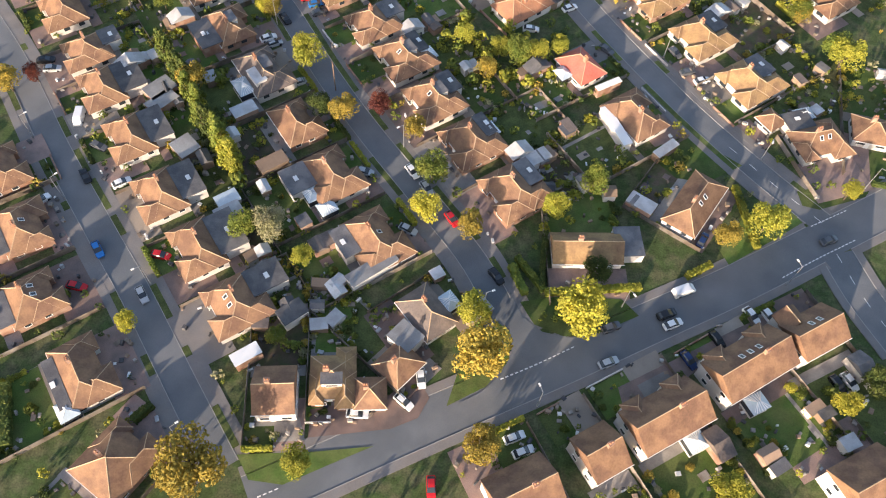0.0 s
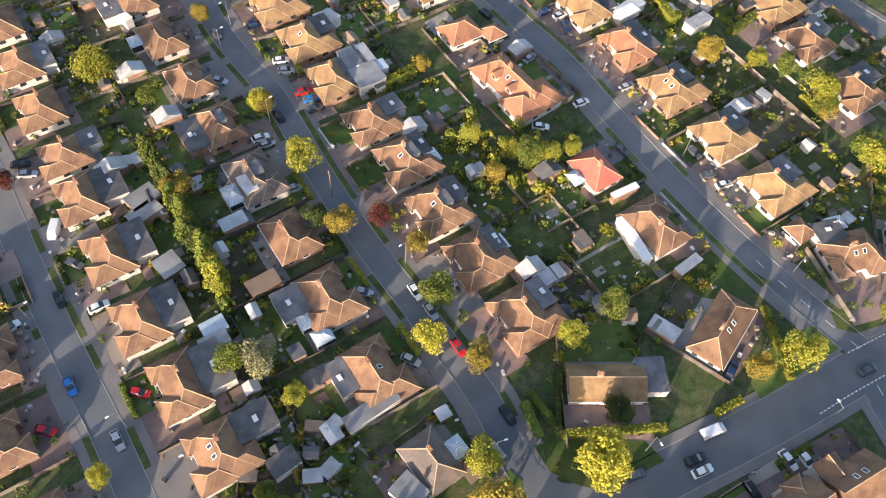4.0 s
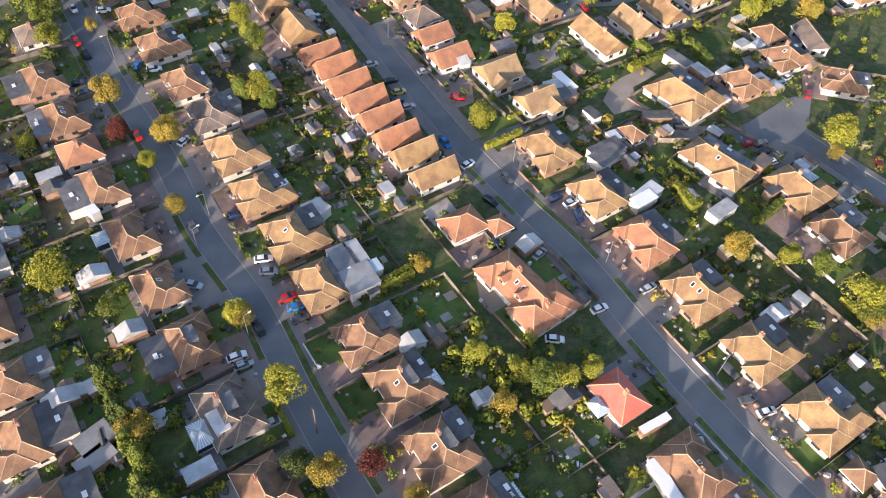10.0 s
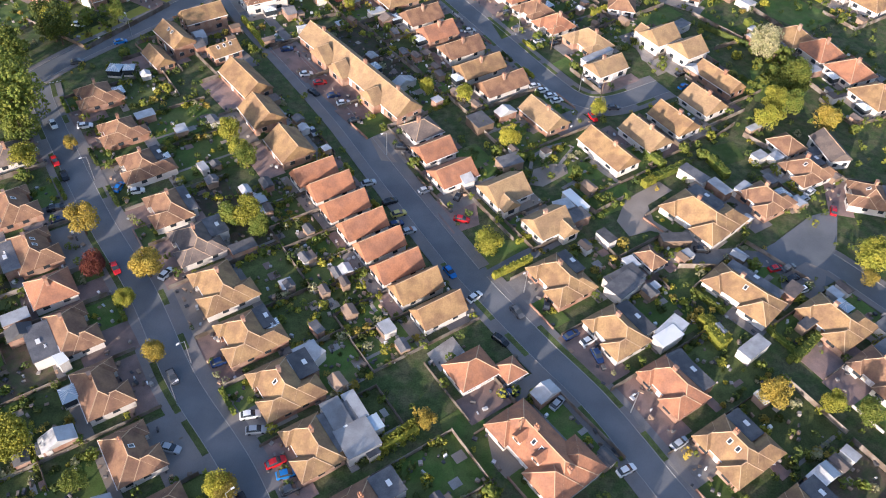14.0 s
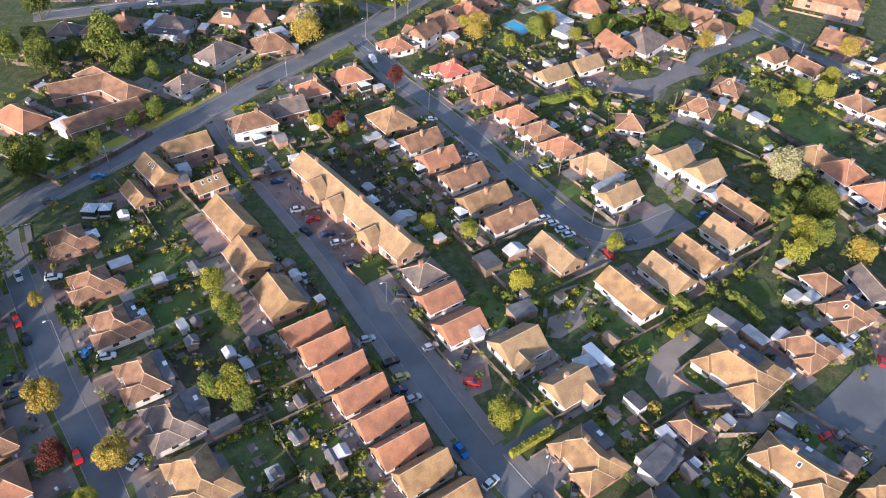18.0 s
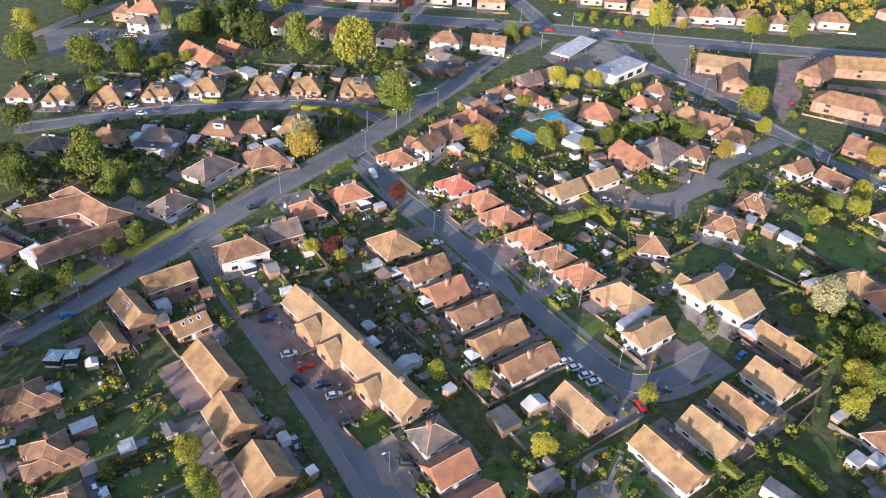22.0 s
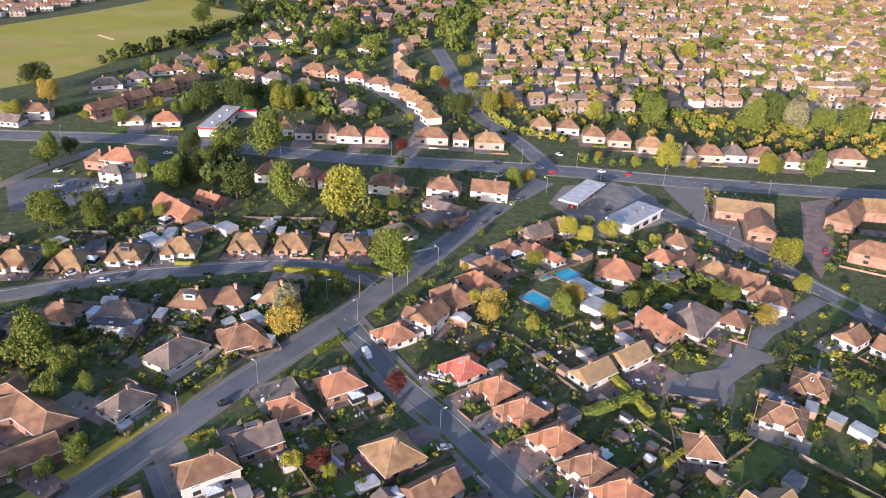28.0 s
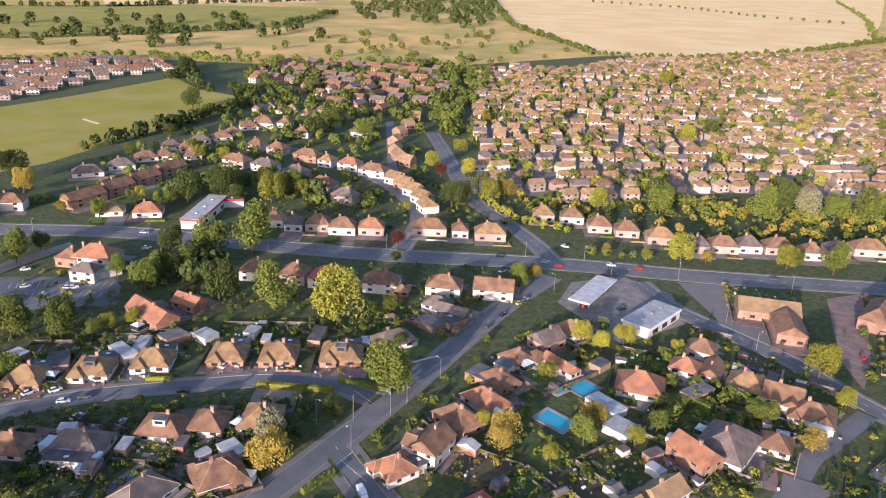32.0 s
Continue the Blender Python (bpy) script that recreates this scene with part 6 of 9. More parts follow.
plot(24.6, 338.7, 36, 11.2, 7.5, 6.0, 19.0, 7.8, 7.3, 126)
plot(36.6, 347.2, 36, 11.2, 7.5, 12.0, 19.0, 7.3, 7.8, 127)
plot(62.8, 363.5, -20, 13.1, 9.4, 6.0, 19.0, 6.8, 8.8, 128)
plot(106.3, 359.3, -54, 7.5, 8.4, 6.0, 11.5, 6.0, 5.6, 129)
plot(116.4, 352.9, -54, 10.3, 7.5, 6.0, 7.0, 5.6, 7.4, 130)
plot(124.9, 329.2, -54, 9.4, 8.4, 6.0, 19.0, 6.9, 6.9, 131)
plot(98.0, 294.5, 116, 10.4, 10.0, 6.0, 9.0, 6.6, 6.6, 132)
plot(104.6, 287.4, 116, 10.8, 10.2, 6.0, 9.0, 6.6, 6.6, 133)
plot(110.4, 276.8, 116, 10.4, 10.4, 6.0, 9.0, 6.6, 6.6, 134)
plot(-118.3, 315.7, 60, 24.4, 9.4, 6.0, 19.0, 12.4, 14.4, 135)
plot(-126.3, 306.4, 150, 20.6, 8.4, 6.0, 3.6, 10.5, 12.5, 136)
plot(-114.9, 293.0, 150, 24.4, 7.5, 6.0, 19.0, 14.4, 12.4, 137)
plot(-136.0, 294.1, 150, 15, 9.4, 6.0, 19.0, 9.7, 9.7, 138)
plot(-95.6, 321.0, 240, 11.2, 8.4, 6.0, 5.5, 7.8, 7.8, 139)
plot(-141.2, 395.5, 3, 11.3, 9.8, 5.5, 19.0, 7.9, 7.9, 140)
plot(-123.7, 401.4, 3, 11.3, 9.8, 3.5, 19.0, 7.9, 7.9, 141)
plot(-107.4, 407.4, 3, 11.3, 9.8, 5.5, 16.4, 7.9, 7.9, 142)
plot(-85.2, 412.2, 0, 11.3, 9.8, 5.5, 19.0, 7.9, 7.9, 143)
plot(-69.2, 413.0, 0, 11.3, 9.8, 4.0, 19.0, 7.9, 7.9, 144)
plot(-49.3, 413.9, 0, 12.9, 9.8, 7.5, 19.0, 8.7, 8.7, 145)
plot(-33.3, 424.0, 30, 14.4, 9.3, 10.0, 19.0, 9.4, 9.4, 146)
plot(-111.8, 362.9, 175, 14.4, 10.3, 6.0, 18.9, 9.4, 8.6, 147)
plot(-92.8, 371.3, 175, 12.4, 10.3, 6.0, 8.7, 6.4, 8.4, 148)
plot(-81.4, 373.8, 175, 9.8, 9.8, 6.0, 10.5, 6.7, 5.6, 149)
plot(-67.8, 376.3, 175, 10.3, 12.4, 11.5, 10.7, 7.4, 6.7, 150)
plot(-129.3, 361.9, 175, 11.3, 9.3, 6.0, 1.0, 7.9, 5.9, 151)
plot(-73.5, 351.7, 210, 12.4, 10.3, 6.0, 3.5, 8.4, 8.4, 152)
plot(-89.9, 343.3, 240, 14.4, 10.3, 6.0, 11.5, 9.4, 9.4, 153)
plot(-94.0, 541.6, -2, 8.8, 8.8, 6.0, 19.0, 6.6, 5.0, 154)
plot(-84.1, 536.6, -2, 8.2, 8.8, 11.5, 19.0, 5.0, 5.6, 155)
plot(-72.9, 537.6, -2, 11.3, 8.8, 6.0, 19.0, 5.9, 6.0, 156)
plot(-61.0, 533.7, -2, 12.4, 8.8, 12.0, 19.0, 6.4, 6.7, 157)
plot(-47.5, 534.1, -2, 11.8, 8.8, 6.0, 19.0, 6.7, 8.1, 158)
plot(-20.4, 535.7, -2, 16.5, 8.8, 6.0, 12.4, 10.4, 8.4, 159)
plot(-5.8, 533.7, -2, 7.7, 8.8, 6.0, 19.0, 6.1, 6.1, 160)
plot(8.2, 530.9, -2, 14.4, 8.8, 6.0, 19.0, 7.4, 9.4, 161)
plot(-90.3, 478.3, 170, 10.3, 9.8, 6.0, 19.0, 7.4, 7.4, 162)
plot(-74.2, 475.9, 170, 10.8, 9.8, 6.0, 19.0, 6.8, 7.6, 163)
plot(-60.9, 472.7, 170, 13.4, 9.8, 6.0, 19.0, 8.9, 6.9, 164)
plot(-39.3, 469.6, 170, 13.4, 9.8, 6.0, 19.0, 6.9, 8.9, 165)
plot(-14.8, 467.3, 170, 13.4, 9.8, 6.0, 2.3, 8.9, 8.1, 166)
plot(4.5, 465.5, 170, 15.5, 9.3, 6.0, 1.0, 9.9, 9.7, 167)
plot(-17.6, 453.8, 160, 10.3, 7.2, 6.0, 12.6, 5.4, 7.4, 168)
plot(-31.6, 465.2, 170, 6.2, 5.2, 6.0, 16.8, 5.3, 4.2, 169)
plot(-12.5, 446.6, 150, 13.4, 6.2, 6.0, 11.1, 8.9, 6.9, 170)
plot(-118.2, 438.3, 137.5, 21, 9, 6.0, 1.0, 10.7, 12.7, 171)
plot(-108.2, 448.8, 150, 11.3, 7.2, 6.0, 3.0, 7.9, 7.9, 172)
plot(-117.9, 433.2, 150, 9.3, 5.2, 6.0, 18.4, 6.9, 4.9, 173)
plot(-156.0, 486.8, 170, 16.5, 11.3, 6.0, 2.3, 10.4, 8.4, 174)
plot(-154.5, 471.8, 170, 10.3, 7.2, 6.0, 19.0, 7.4, 7.4, 175)
plot(-166.8, 486.8, 170, 9.3, 8.2, 6.0, 19.0, 5.4, 6.9, 176)
plot(-20.5, 363.3, 240, 11.3, 8.2, 6.0, 19.0, 7.9, 5.9, 177)
plot(-12.9, 377.1, 126, 12.4, 9.3, 6.0, 2.8, 8.4, 8.4, 178)
plot(-4.1, 387.6, 126, 13.4, 9.3, 6.0, 1.0, 8.9, 8.9, 179)
plot(0.3, 399.4, 126, 11.3, 9.3, 6.0, 1.0, 7.9, 7.9, 180)
plot(7.6, 413.4, 126, 9.3, 8.2, 6.0, 2.4, 4.9, 6.9, 181)
plot(21.4, 409.2, 126, 13.4, 4.6, 6.0, 12.9, 8.9, 6.9, 182)
plot(19.1, 425.1, 216, 10.3, 8.2, 6.0, 13.1, 7.4, 5.4, 183)
plot(30.1, 435.0, 126, 11.3, 8.2, 6.0, 3.3, 7.9, 7.9, 184)
plot(14.3, 414.4, 126, 6.2, 6.2, 6.0, 1.0, 4.2, 3.3, 185)
plot(44.4, 398.3, -20, 14.4, 12.4, 6.0, 19.0, 9.4, 9.4, 186)
plot(62.5, 410.3, -30, 9.3, 8.2, 6.0, 2.8, 6.9, 4.9, 187)
plot(70.4, 408.0, 60, 11.3, 6.2, 6.0, 1.0, 7.9, 6.0, 188)
plot(79.1, 400.8, -30, 11.3, 9.3, 6.0, 19.0, 5.9, 5.9, 189)
plot(86.7, 392.7, -30, 11.3, 9.3, 6.0, 18.0, 5.9, 5.9, 190)
plot(91.6, 383.8, -30, 12.4, 9.8, 7.0, 16.0, 6.4, 8.4, 191)
plot(71.6, 421.2, -30, 9.3, 8.2, 6.0, 15.0, 6.9, 6.9, 192)
plot(74.2, 368.8, -30, 8.2, 8.2, 6.0, 15.2, 6.3, 6.3, 193)
plot(60.0, 367.4, 50, 17.5, 13.4, 7.0, 19.0, 8.9, 10.9, 194)
plot(48.9, 361.3, 120, 12.4, 8.2, 6.0, 5.0, 8.4, 8.4, 195)
plot(107.9, 454.0, -15, 22.2, 12.1, 6.0, 19.0, 13.3, 13.3, 196)
plot(108.7, 437.8, -15, 10.2, 16.7, 6.5, 1.0, 7.3, 7.3, 197)
plot(164.8, 447.5, -10, 22.2, 10.2, 6.0, 19.0, 13.3, 13.3, 198)
plot(146.5, 413.1, -28, 26, 10.2, 6.0, 19.0, 15.2, 15.2, 199)
plot(-248.2, 555.6, 10, 11.1, 8.3, 6.0, 19.0, 7.8, 7.8, 200)
plot(-136.2, 356.6, 175, 9.3, 8.3, 6.0, 19.0, 4.9, 5.2, 201)
plot(-173.1, 393.8, 5, 9.3, 8.3, 6.0, 19.0, 6.9, 6.9, 202)
plot(-146.8, 354.2, 175, 10.2, 8.3, 6.0, 19.0, 5.3, 7.3, 203)
plot(37.7, 561.3, -5, 10.8, 8.8, 6.0, 19.0, 7.6, 7.2, 204)
plot(51.9, 558.9, -5, 11.3, 8.8, 6.0, 19.0, 7.2, 7.9, 205)
plot(63.4, 546.7, -5, 11.3, 8.8, 6.0, 19.0, 7.9, 6.2, 206)
plot(75.4, 541.1, -5, 11.3, 8.8, 6.0, 19.0, 6.2, 7.9, 207)
plot(89.5, 532.5, -5, 12.9, 8.8, 6.0, 19.0, 8.7, 8.7, 208)
plot(104.5, 522.2, -5, 9.3, 8.8, 6.0, 19.0, 6.9, 5.7, 209)
plot(115.9, 523.1, -5, 13.4, 8.8, 6.0, 19.0, 6.9, 6.9, 210)
plot(128.3, 524.1, -5, 11.3, 8.8, 6.0, 19.0, 6.1, 6.9, 211)
plot(142.0, 522.9, -5, 13.4, 8.8, 6.0, 19.0, 6.9, 6.9, 212)
plot(155.0, 517.3, -5, 9.8, 8.8, 6.0, 19.0, 6.8, 6.8, 213)
plot(169.0, 521.3, -5, 10.3, 8.8, 6.0, 19.0, 6.8, 7.4, 214)
plot(185.5, 524.1, -5, 15.5, 8.8, 6.0, 19.0, 8.1, 9.9, 215)
plot(-39.5, 619.3, -38, 9.8, 8.8, 1.0, 1.0, 7.1, 5.4, 216)
plot(-33.7, 609.3, -42, 9.8, 8.8, 1.0, 19.0, 5.5, 5.9, 217)
plot(-28.5, 597.4, -45, 9.8, 8.8, 1.0, 19.0, 6.1, 6.4, 218)
plot(-23.8, 584.0, -52, 9.8, 8.8, 1.0, 19.0, 6.7, 6.6, 219)
plot(-21.1, 569.3, -68, 9.8, 8.8, 1.0, 19.0, 7.1, 7.1, 220)
plot(-117.2, 637.3, 152, 15.5, 8.8, 6.0, 19.0, 9.9, 9.9, 229)
plot(-96.8, 624.3, 152, 14.4, 8.8, 6.0, 19.0, 9.4, 9.4, 230)
plot(-78.5, 602.5, 152, 14.4, 8.8, 6.0, 19.0, 9.4, 9.4, 231)
plot(-64.3, 581.2, 152, 13.4, 8.8, 6.0, 19.0, 8.9, 8.9, 232)
plot(-52.7, 633.4, -22, 16.5, 8.8, 1.0, 11.0, 9.4, 10.4, 238)
plot(-213.0, 616.4, 22, 16.5, 9.8, 6.0, 19.0, 10.4, 10.4, 243)
plot(-200.3, 633.2, 22, 14.4, 9.8, 6.0, 19.0, 9.4, 9.4, 244)
plot(-193.9, 565.0, 59.8, 20.4, 9, 6.0, 19.0, 12.4, 10.7, 255)
plot(-185.0, 584.6, 61.5, 16.8, 9, 6.0, 19.0, 10.6, 10.0, 256)
plot(-177.0, 603.0, 61.3, 16.9, 9, 6.0, 19.0, 10.0, 10.6, 257)
plot(-169.4, 623.6, 63.2, 18.2, 9, 6.0, 19.0, 10.9, 11.3, 258)
plot(-157.3, 551.1, 10, 13.4, 10.3, 6.0, 19.0, 8.9, 8.9, 259)
plot(-175.3, 550.3, 10, 12.4, 8.2, 12.5, 13.4, 8.4, 8.4, 260)
plot(-225.2, 553.9, 10, 14.4, 9.3, 6.0, 19.0, 9.4, 9.4, 261)
plot(113.6, 264.0, 116, 11.2, 10.6, 6.0, 9.0, 6.8, 6.8, 310)
plot(132.4, 320.6, 126, 10.0, 9.6, 6.0, 12.0, 6.5, 6.5, 311)
plot(148.3, 359.3, 52, 13.0, 7.0, 6.0, 8.0, 7.5, 7.5, 312)
plot(138.0, 376.0, -40, 14.6, 9.4, 6.0, 8.0, 8.5, 8.5, 313)
plot(-158.0, 394.2, 5, 11.3, 9.8, 6.0, 14.0, 7.4, 7.4, 314)

# street and garden trees
tree(-4.0, 81.1, 2.9, "yellow")
tree(5.1, 78.0, 2.6, "gold")
tree(-32.1, 119.3, 3.4, "lime")
tree(-22.7, 104.8, 2.8, "gold")
tree(-15.5, 106.3, 2.5, "copper")
tree(-3.2, 90.3, 3.2, "green")
tree(8.0, 51.0, 4.7, "gold")
tree(25.4, 60.7, 4.7, "yellow")
tree(-20.8, 31.5, 2.5, "lime")
tree(8.1, 36.2, 3.2, "gold")
tree(-36.9, 29.6, 5.2, "gold")
tree(-54.0, 53.8, 1.9, "yellow")
tree(6.1, 60.6, 2.9, "lime")
tree(61.8, 82.9, 3.5, "lime")
tree(54.1, 80.2, 2.5, "gold")
tree(21.4, 84.0, 2.5, "lime")
tree(28.9, 90.3, 2.9, "green")
tree(17.7, 125.2, 2.5, "lime")
tree(9.5, 125.6, 2.3, "lime")
tree(-37.7, 74.9, 2.9, "green")
tree(-32.5, 75.0, 3.3, "silver")
tree(-25.8, 69.1, 2.0, "lime")
tree(28.4, 70.1, 2.5, "dark")
tree(-27.8, 105.5, 2.5, "dark")
tree(-7.4, 101.0, 2.3, "gold")
tree(6.6, 119.3, 2.3, "gold")
tree(1.2, 129.2, 2.3, "lime")
tree(22.8, 128.0, 2.1, "lime")
tree(70.3, 47.7, 2.3, "yellow")
tree(80.6, 92.7, 2.0, "yellow")
tree(86.9, 129.5, 3.6, "lime")
tree(85.3, 132.0, 2.9, "green")
tree(79.4, 143.9, 2.5, "green")
tree(-93.4, 106.3, 2.7, "gold")
tree(-27.9, 53.2, 1.7, "green")
tree(47.6, 31.4, 2.9, "lime")
tree(76.6, 51.4, 2.8, "dark")
tree(-89.0, 109.4, 1.8, "copper")
tree(-42.8, 133.9, 2.3, "gold")
tree(-63.4, 117.6, 2.1, "green", 8.475, conic=True)
tree(-60.3, 113.7, 2.4, "green", 8.475, conic=True)
tree(-57.5, 111.6, 2.6, "dark", 8.475, conic=True)
tree(-53.2, 104.8, 2.8, "green", 8.475, conic=True)
tree(-51.6, 100.4, 2.9, "green", 8.475, conic=True)
tree(-47.9, 97.8, 2.7, "green", 8.475, conic=True)
tree(-45.8, 94.3, 2.7, "lime", 8.475, conic=True)
tree(-43.8, 91.3, 2.6, "lime", 8.475, conic=True)
tree(-42.2, 88.7, 2.3, "lime", 8.475, conic=True)
tree(-55.0, 109.7, 2.9, "gold", 7.91)
tree(-81.0, 140.0, 3.6, "lime")
tree(-70.2, 181.7, 3.0, "gold")
tree(-81.3, 181.2, 2.6, "copper")
tree(-62.8, 161.0, 1.9, "gold")
tree(-43.8, 134.5, 2.2, "yellow")
tree(-67.5, 133.7, 2.1, "green")
tree(-72.4, 173.5, 1.8, "lime")
tree(-100.1, 175.4, 2.1, "lime")
tree(-105.2, 166.2, 2.9, "green")
tree(55.7, 158.7, 2.9, "gold")
tree(78.3, 147.5, 3.9, "lime")
tree(72.9, 155.9, 2.6, "green")
tree(66.6, 158.2, 2.3, "lime")
tree(-10.0, 149.7, 1.8, "gold")
tree(87.4, 195.7, 3.4, "lime")
tree(85.9, 191.6, 1.8, "gold")
tree(13.5, 124.3, 2.9, "green")
tree(80.1, 143.2, 2.1, "gold")
tree(-116.1, 228.1, 7.5, "green")
tree(-127.8, 251.6, 4.7, "green")
tree(-87.6, 192.8, 3.5, "gold")
tree(-70.0, 181.8, 3.0, "gold")
tree(-80.8, 181.1, 2.4, "copper")
tree(-62.6, 160.7, 2.0, "gold")
tree(-72.2, 173.1, 1.9, "lime")
tree(-79.9, 139.6, 3.8, "lime")
tree(-63.7, 227.9, 3.0, "lime")
tree(-57.5, 218.6, 2.7, "green")
tree(-52.4, 198.5, 3.3, "lime")
tree(-49.4, 195.5, 2.2, "green")
tree(-15.4, 254.4, 1.9, "yellow")
tree(86.0, 284.4, 4.1, "silver")
tree(89.8, 266.3, 4.1, "green")
tree(77.1, 247.4, 3.0, "lime")
tree(87.5, 196.1, 3.8, "lime")
tree(93.7, 248.0, 3.0, "yellow")
tree(85.1, 254.5, 3.3, "green")
tree(0.8, 195.6, 2.2, "green")
tree(8.0, 233.9, 2.0, "yellow")
tree(-101.3, 221.4, 1.6, "gold")
tree(-43.9, 134.4, 2.3, "yellow")
tree(-5.1, 253.4, 1.9, "lime")
tree(-33.0, 395.6, 6.1, "green")
tree(-127.6, 341.8, 4.9, "green")
tree(-63.6, 365.8, 4.3, "silver")
tree(-141.5, 325.7, 4.3, "dark")
tree(-121.4, 267.9, 3.8, "green")
tree(-99.0, 301.1, 3.0, "green")
tree(-103.9, 295.7, 2.4, "green")
tree(-109.8, 281.4, 2.7, "green")
tree(-50.9, 300.4, 2.3, "yellow")
tree(-44.6, 300.1, 2.7, "copper")
tree(-42.2, 297.5, 1.8, "lime")
tree(-28.9, 328.3, 3.0, "copper")
tree(6.6, 232.9, 2.3, "yellow")
tree(22.7, 371.6, 2.7, "green")
tree(84.5, 283.7, 4.6, "silver")
tree(90.2, 267.1, 4.1, "green")
tree(80.8, 255.9, 3.5, "lime")
tree(114.9, 331.6, 3.3, "lime")
tree(136.6, 366.6, 3.3, "gold")
tree(99.7, 326.7, 2.4, "green")
tree(31.8, 249.2, 2.2, "lime")
tree(-1.3, 369.9, 2.7, "lime")
tree(10.7, 360.9, 2.2, "lime")
tree(-15.2, 253.9, 2.0, "yellow")
tree(-4.7, 251.0, 2.2, "lime")
tree(93.3, 248.2, 3.5, "gold")
tree(-59.5, 221.5, 2.7, "lime")
tree(-56.4, 198.1, 2.7, "green")
tree(-49.5, 195.5, 2.4, "green")
tree(1.4, 194.2, 3.0, "lime")
tree(-32.9, 392.7, 7.5, "green")
tree(-53.3, 438.5, 9.0, "lime")
tree(-77.4, 448.7, 7.8, "green")
tree(-99.0, 453.9, 7.2, "dark")
tree(-131.7, 502.1, 5.2, "dark")
tree(-96.8, 502.8, 9.4, "green")
tree(-113.6, 497.6, 7.2, "green")
tree(-118.9, 571.8, 4.5, "dark")
tree(91.3, 506.1, 5.8, "lime")
tree(156.0, 497.4, 5.8, "green")
tree(140.7, 501.4, 3.6, "green")
tree(-34.4, 515.1, 3.2, "copper")
tree(76.2, 507.6, 2.3, "lime")
tree(-61.7, 355.5, 5.1, "gold")
tree(-143.1, 422.8, 4.6, "green")
tree(-158.8, 421.8, 6.5, "green")
tree(-48.1, 378.5, 3.2, "dark")
tree(20.9, 368.8, 3.8, "green")
tree(-2.4, 365.2, 3.2, "gold")
tree(32.7, 427.9, 2.9, "yellow")
tree(36.7, 423.3, 2.3, "lime")
tree(107.6, 413.5, 3.8, "lime")
tree(105.5, 390.6, 2.3, "lime")
tree(-144.5, 572.0, 7.8, "dark")
tree(-129.1, 578.9, 7.8, "dark")
tree(-129.0, 462.7, 5.1, "green")
tree(152.7, 567.6, 7.8, "green")
tree(171.8, 587.4, 8.4, "dark")
tree(179.1, 572.6, 7.1, "silver")
tree(193.7, 571.2, 6.5, "green")
tree(209.9, 568.3, 7.8, "green")
tree(101.6, 574.8, 7.1, "green")
tree(105.3, 592.8, 6.5, "dark")
tree(69.6, 578.4, 5.2, "lime")
tree(-8.4, 575.9, 6.5, "dark")
tree(1.1, 586.7, 5.2, "silver")
tree(13.1, 585.8, 5.8, "lime")
tree(21.6, 594.2, 5.2, "gold")
tree(-30.4, 422.2, 2.2, "dark")
tree(-92.3, 754.1, 7.8, "green")
tree(-99.5, 730.1, 6.5, "dark")
tree(-65.3, 726.0, 6.5, "green")
tree(-102.4, 576.3, 6.5, "lime")
tree(-93.4, 592.7, 5.2, "green")
tree(-210.1, 814.0, 7.8, "dark")
tree(-260.3, 972.1, 9.1, "dark")
tree(196.8, 766.3, 6.5, "dark")
tree(171.7, 743.0, 6.5, "lime")
tree(238.4, 1023.1, 7.8, "lime")
tree(-245.8, 598.8, 7.8, "dark")
tree(-188.8, 485.9, 5.8, "green")
tree(-35.0, 496.3, 2.2, "dark")
tree(15.5, 474.4, 4.3, "green")
tree(22.2, 481.7, 3.2, "gold")
tree(-126.3, 337.4, 6.6, "green")
tree(-187.5, 427.0, 5.7, "green")
tree(-201.4, 460.6, 5.1, "lime")
tree(-160.9, 366.7, 4.7, "dark")
tree(-233.8, 547.0, 4.7, "lime")
tree(-146.5, 396.3, 3.5, "green")
tree(-128.3, 469.9, 4.5, "green")
tree(-122.7, 472.8, 4.6, "dark")
tree(-119.1, 479.3, 4.5, "green")
tree(-115.9, 483.9, 5.1, "dark")
tree(-129.9, 428.6, 2.9, "lime")
tree(-132.8, 424.1, 2.6, "green")
tree(-123.0, 433.2, 2.6, "lime")
tree(-192.0, 494.2, 3.8, "green")
tree(-185.2, 499.5, 3.8, "dark")
tree(-143.9, 474.1, 3.8, "green")
tree(137.2, 502.0, 4.6, "lime")
tree(102.2, 505.4, 2.5, "gold")
tree(59.9, 513.6, 2.2, "gold")
tree(-18.4, 469.2, 2.6, "dark")
tree(-41.3, 445.8, 2.2, "green")
tree(-35.3, 449.1, 2.9, "green")
tree(-21.6, 542.5, 1.9, "lime")
tree(-172.1, 678.4, 3.5, "green")
tree(-161.3, 658.6, 4.0, "lime")
tree(-146.2, 653.5, 4.0, "lime")
tree(-153.5, 675.9, 3.0, "green")
tree(-204.5, 658.8, 3.5, "green")
tree(-197.8, 714.8, 4.0, "dark")
tree(24.8, 376.1, 3.6, "gold")
tree(-0.5, 369.1, 4.0, "gold")
tree(-6.2, 374.9, 2.2, "yellow")
tree(16.1, 402.2, 2.9, "lime")
tree(31.3, 426.1, 3.6, "yellow")
tree(37.3, 421.9, 2.9, "yellow")
tree(46.1, 426.9, 3.6, "yellow")
tree(63.5, 422.1, 2.2, "lime")
tree(43.1, 375.3, 2.9, "green")
tree(35.1, 368.9, 2.6, "lime")
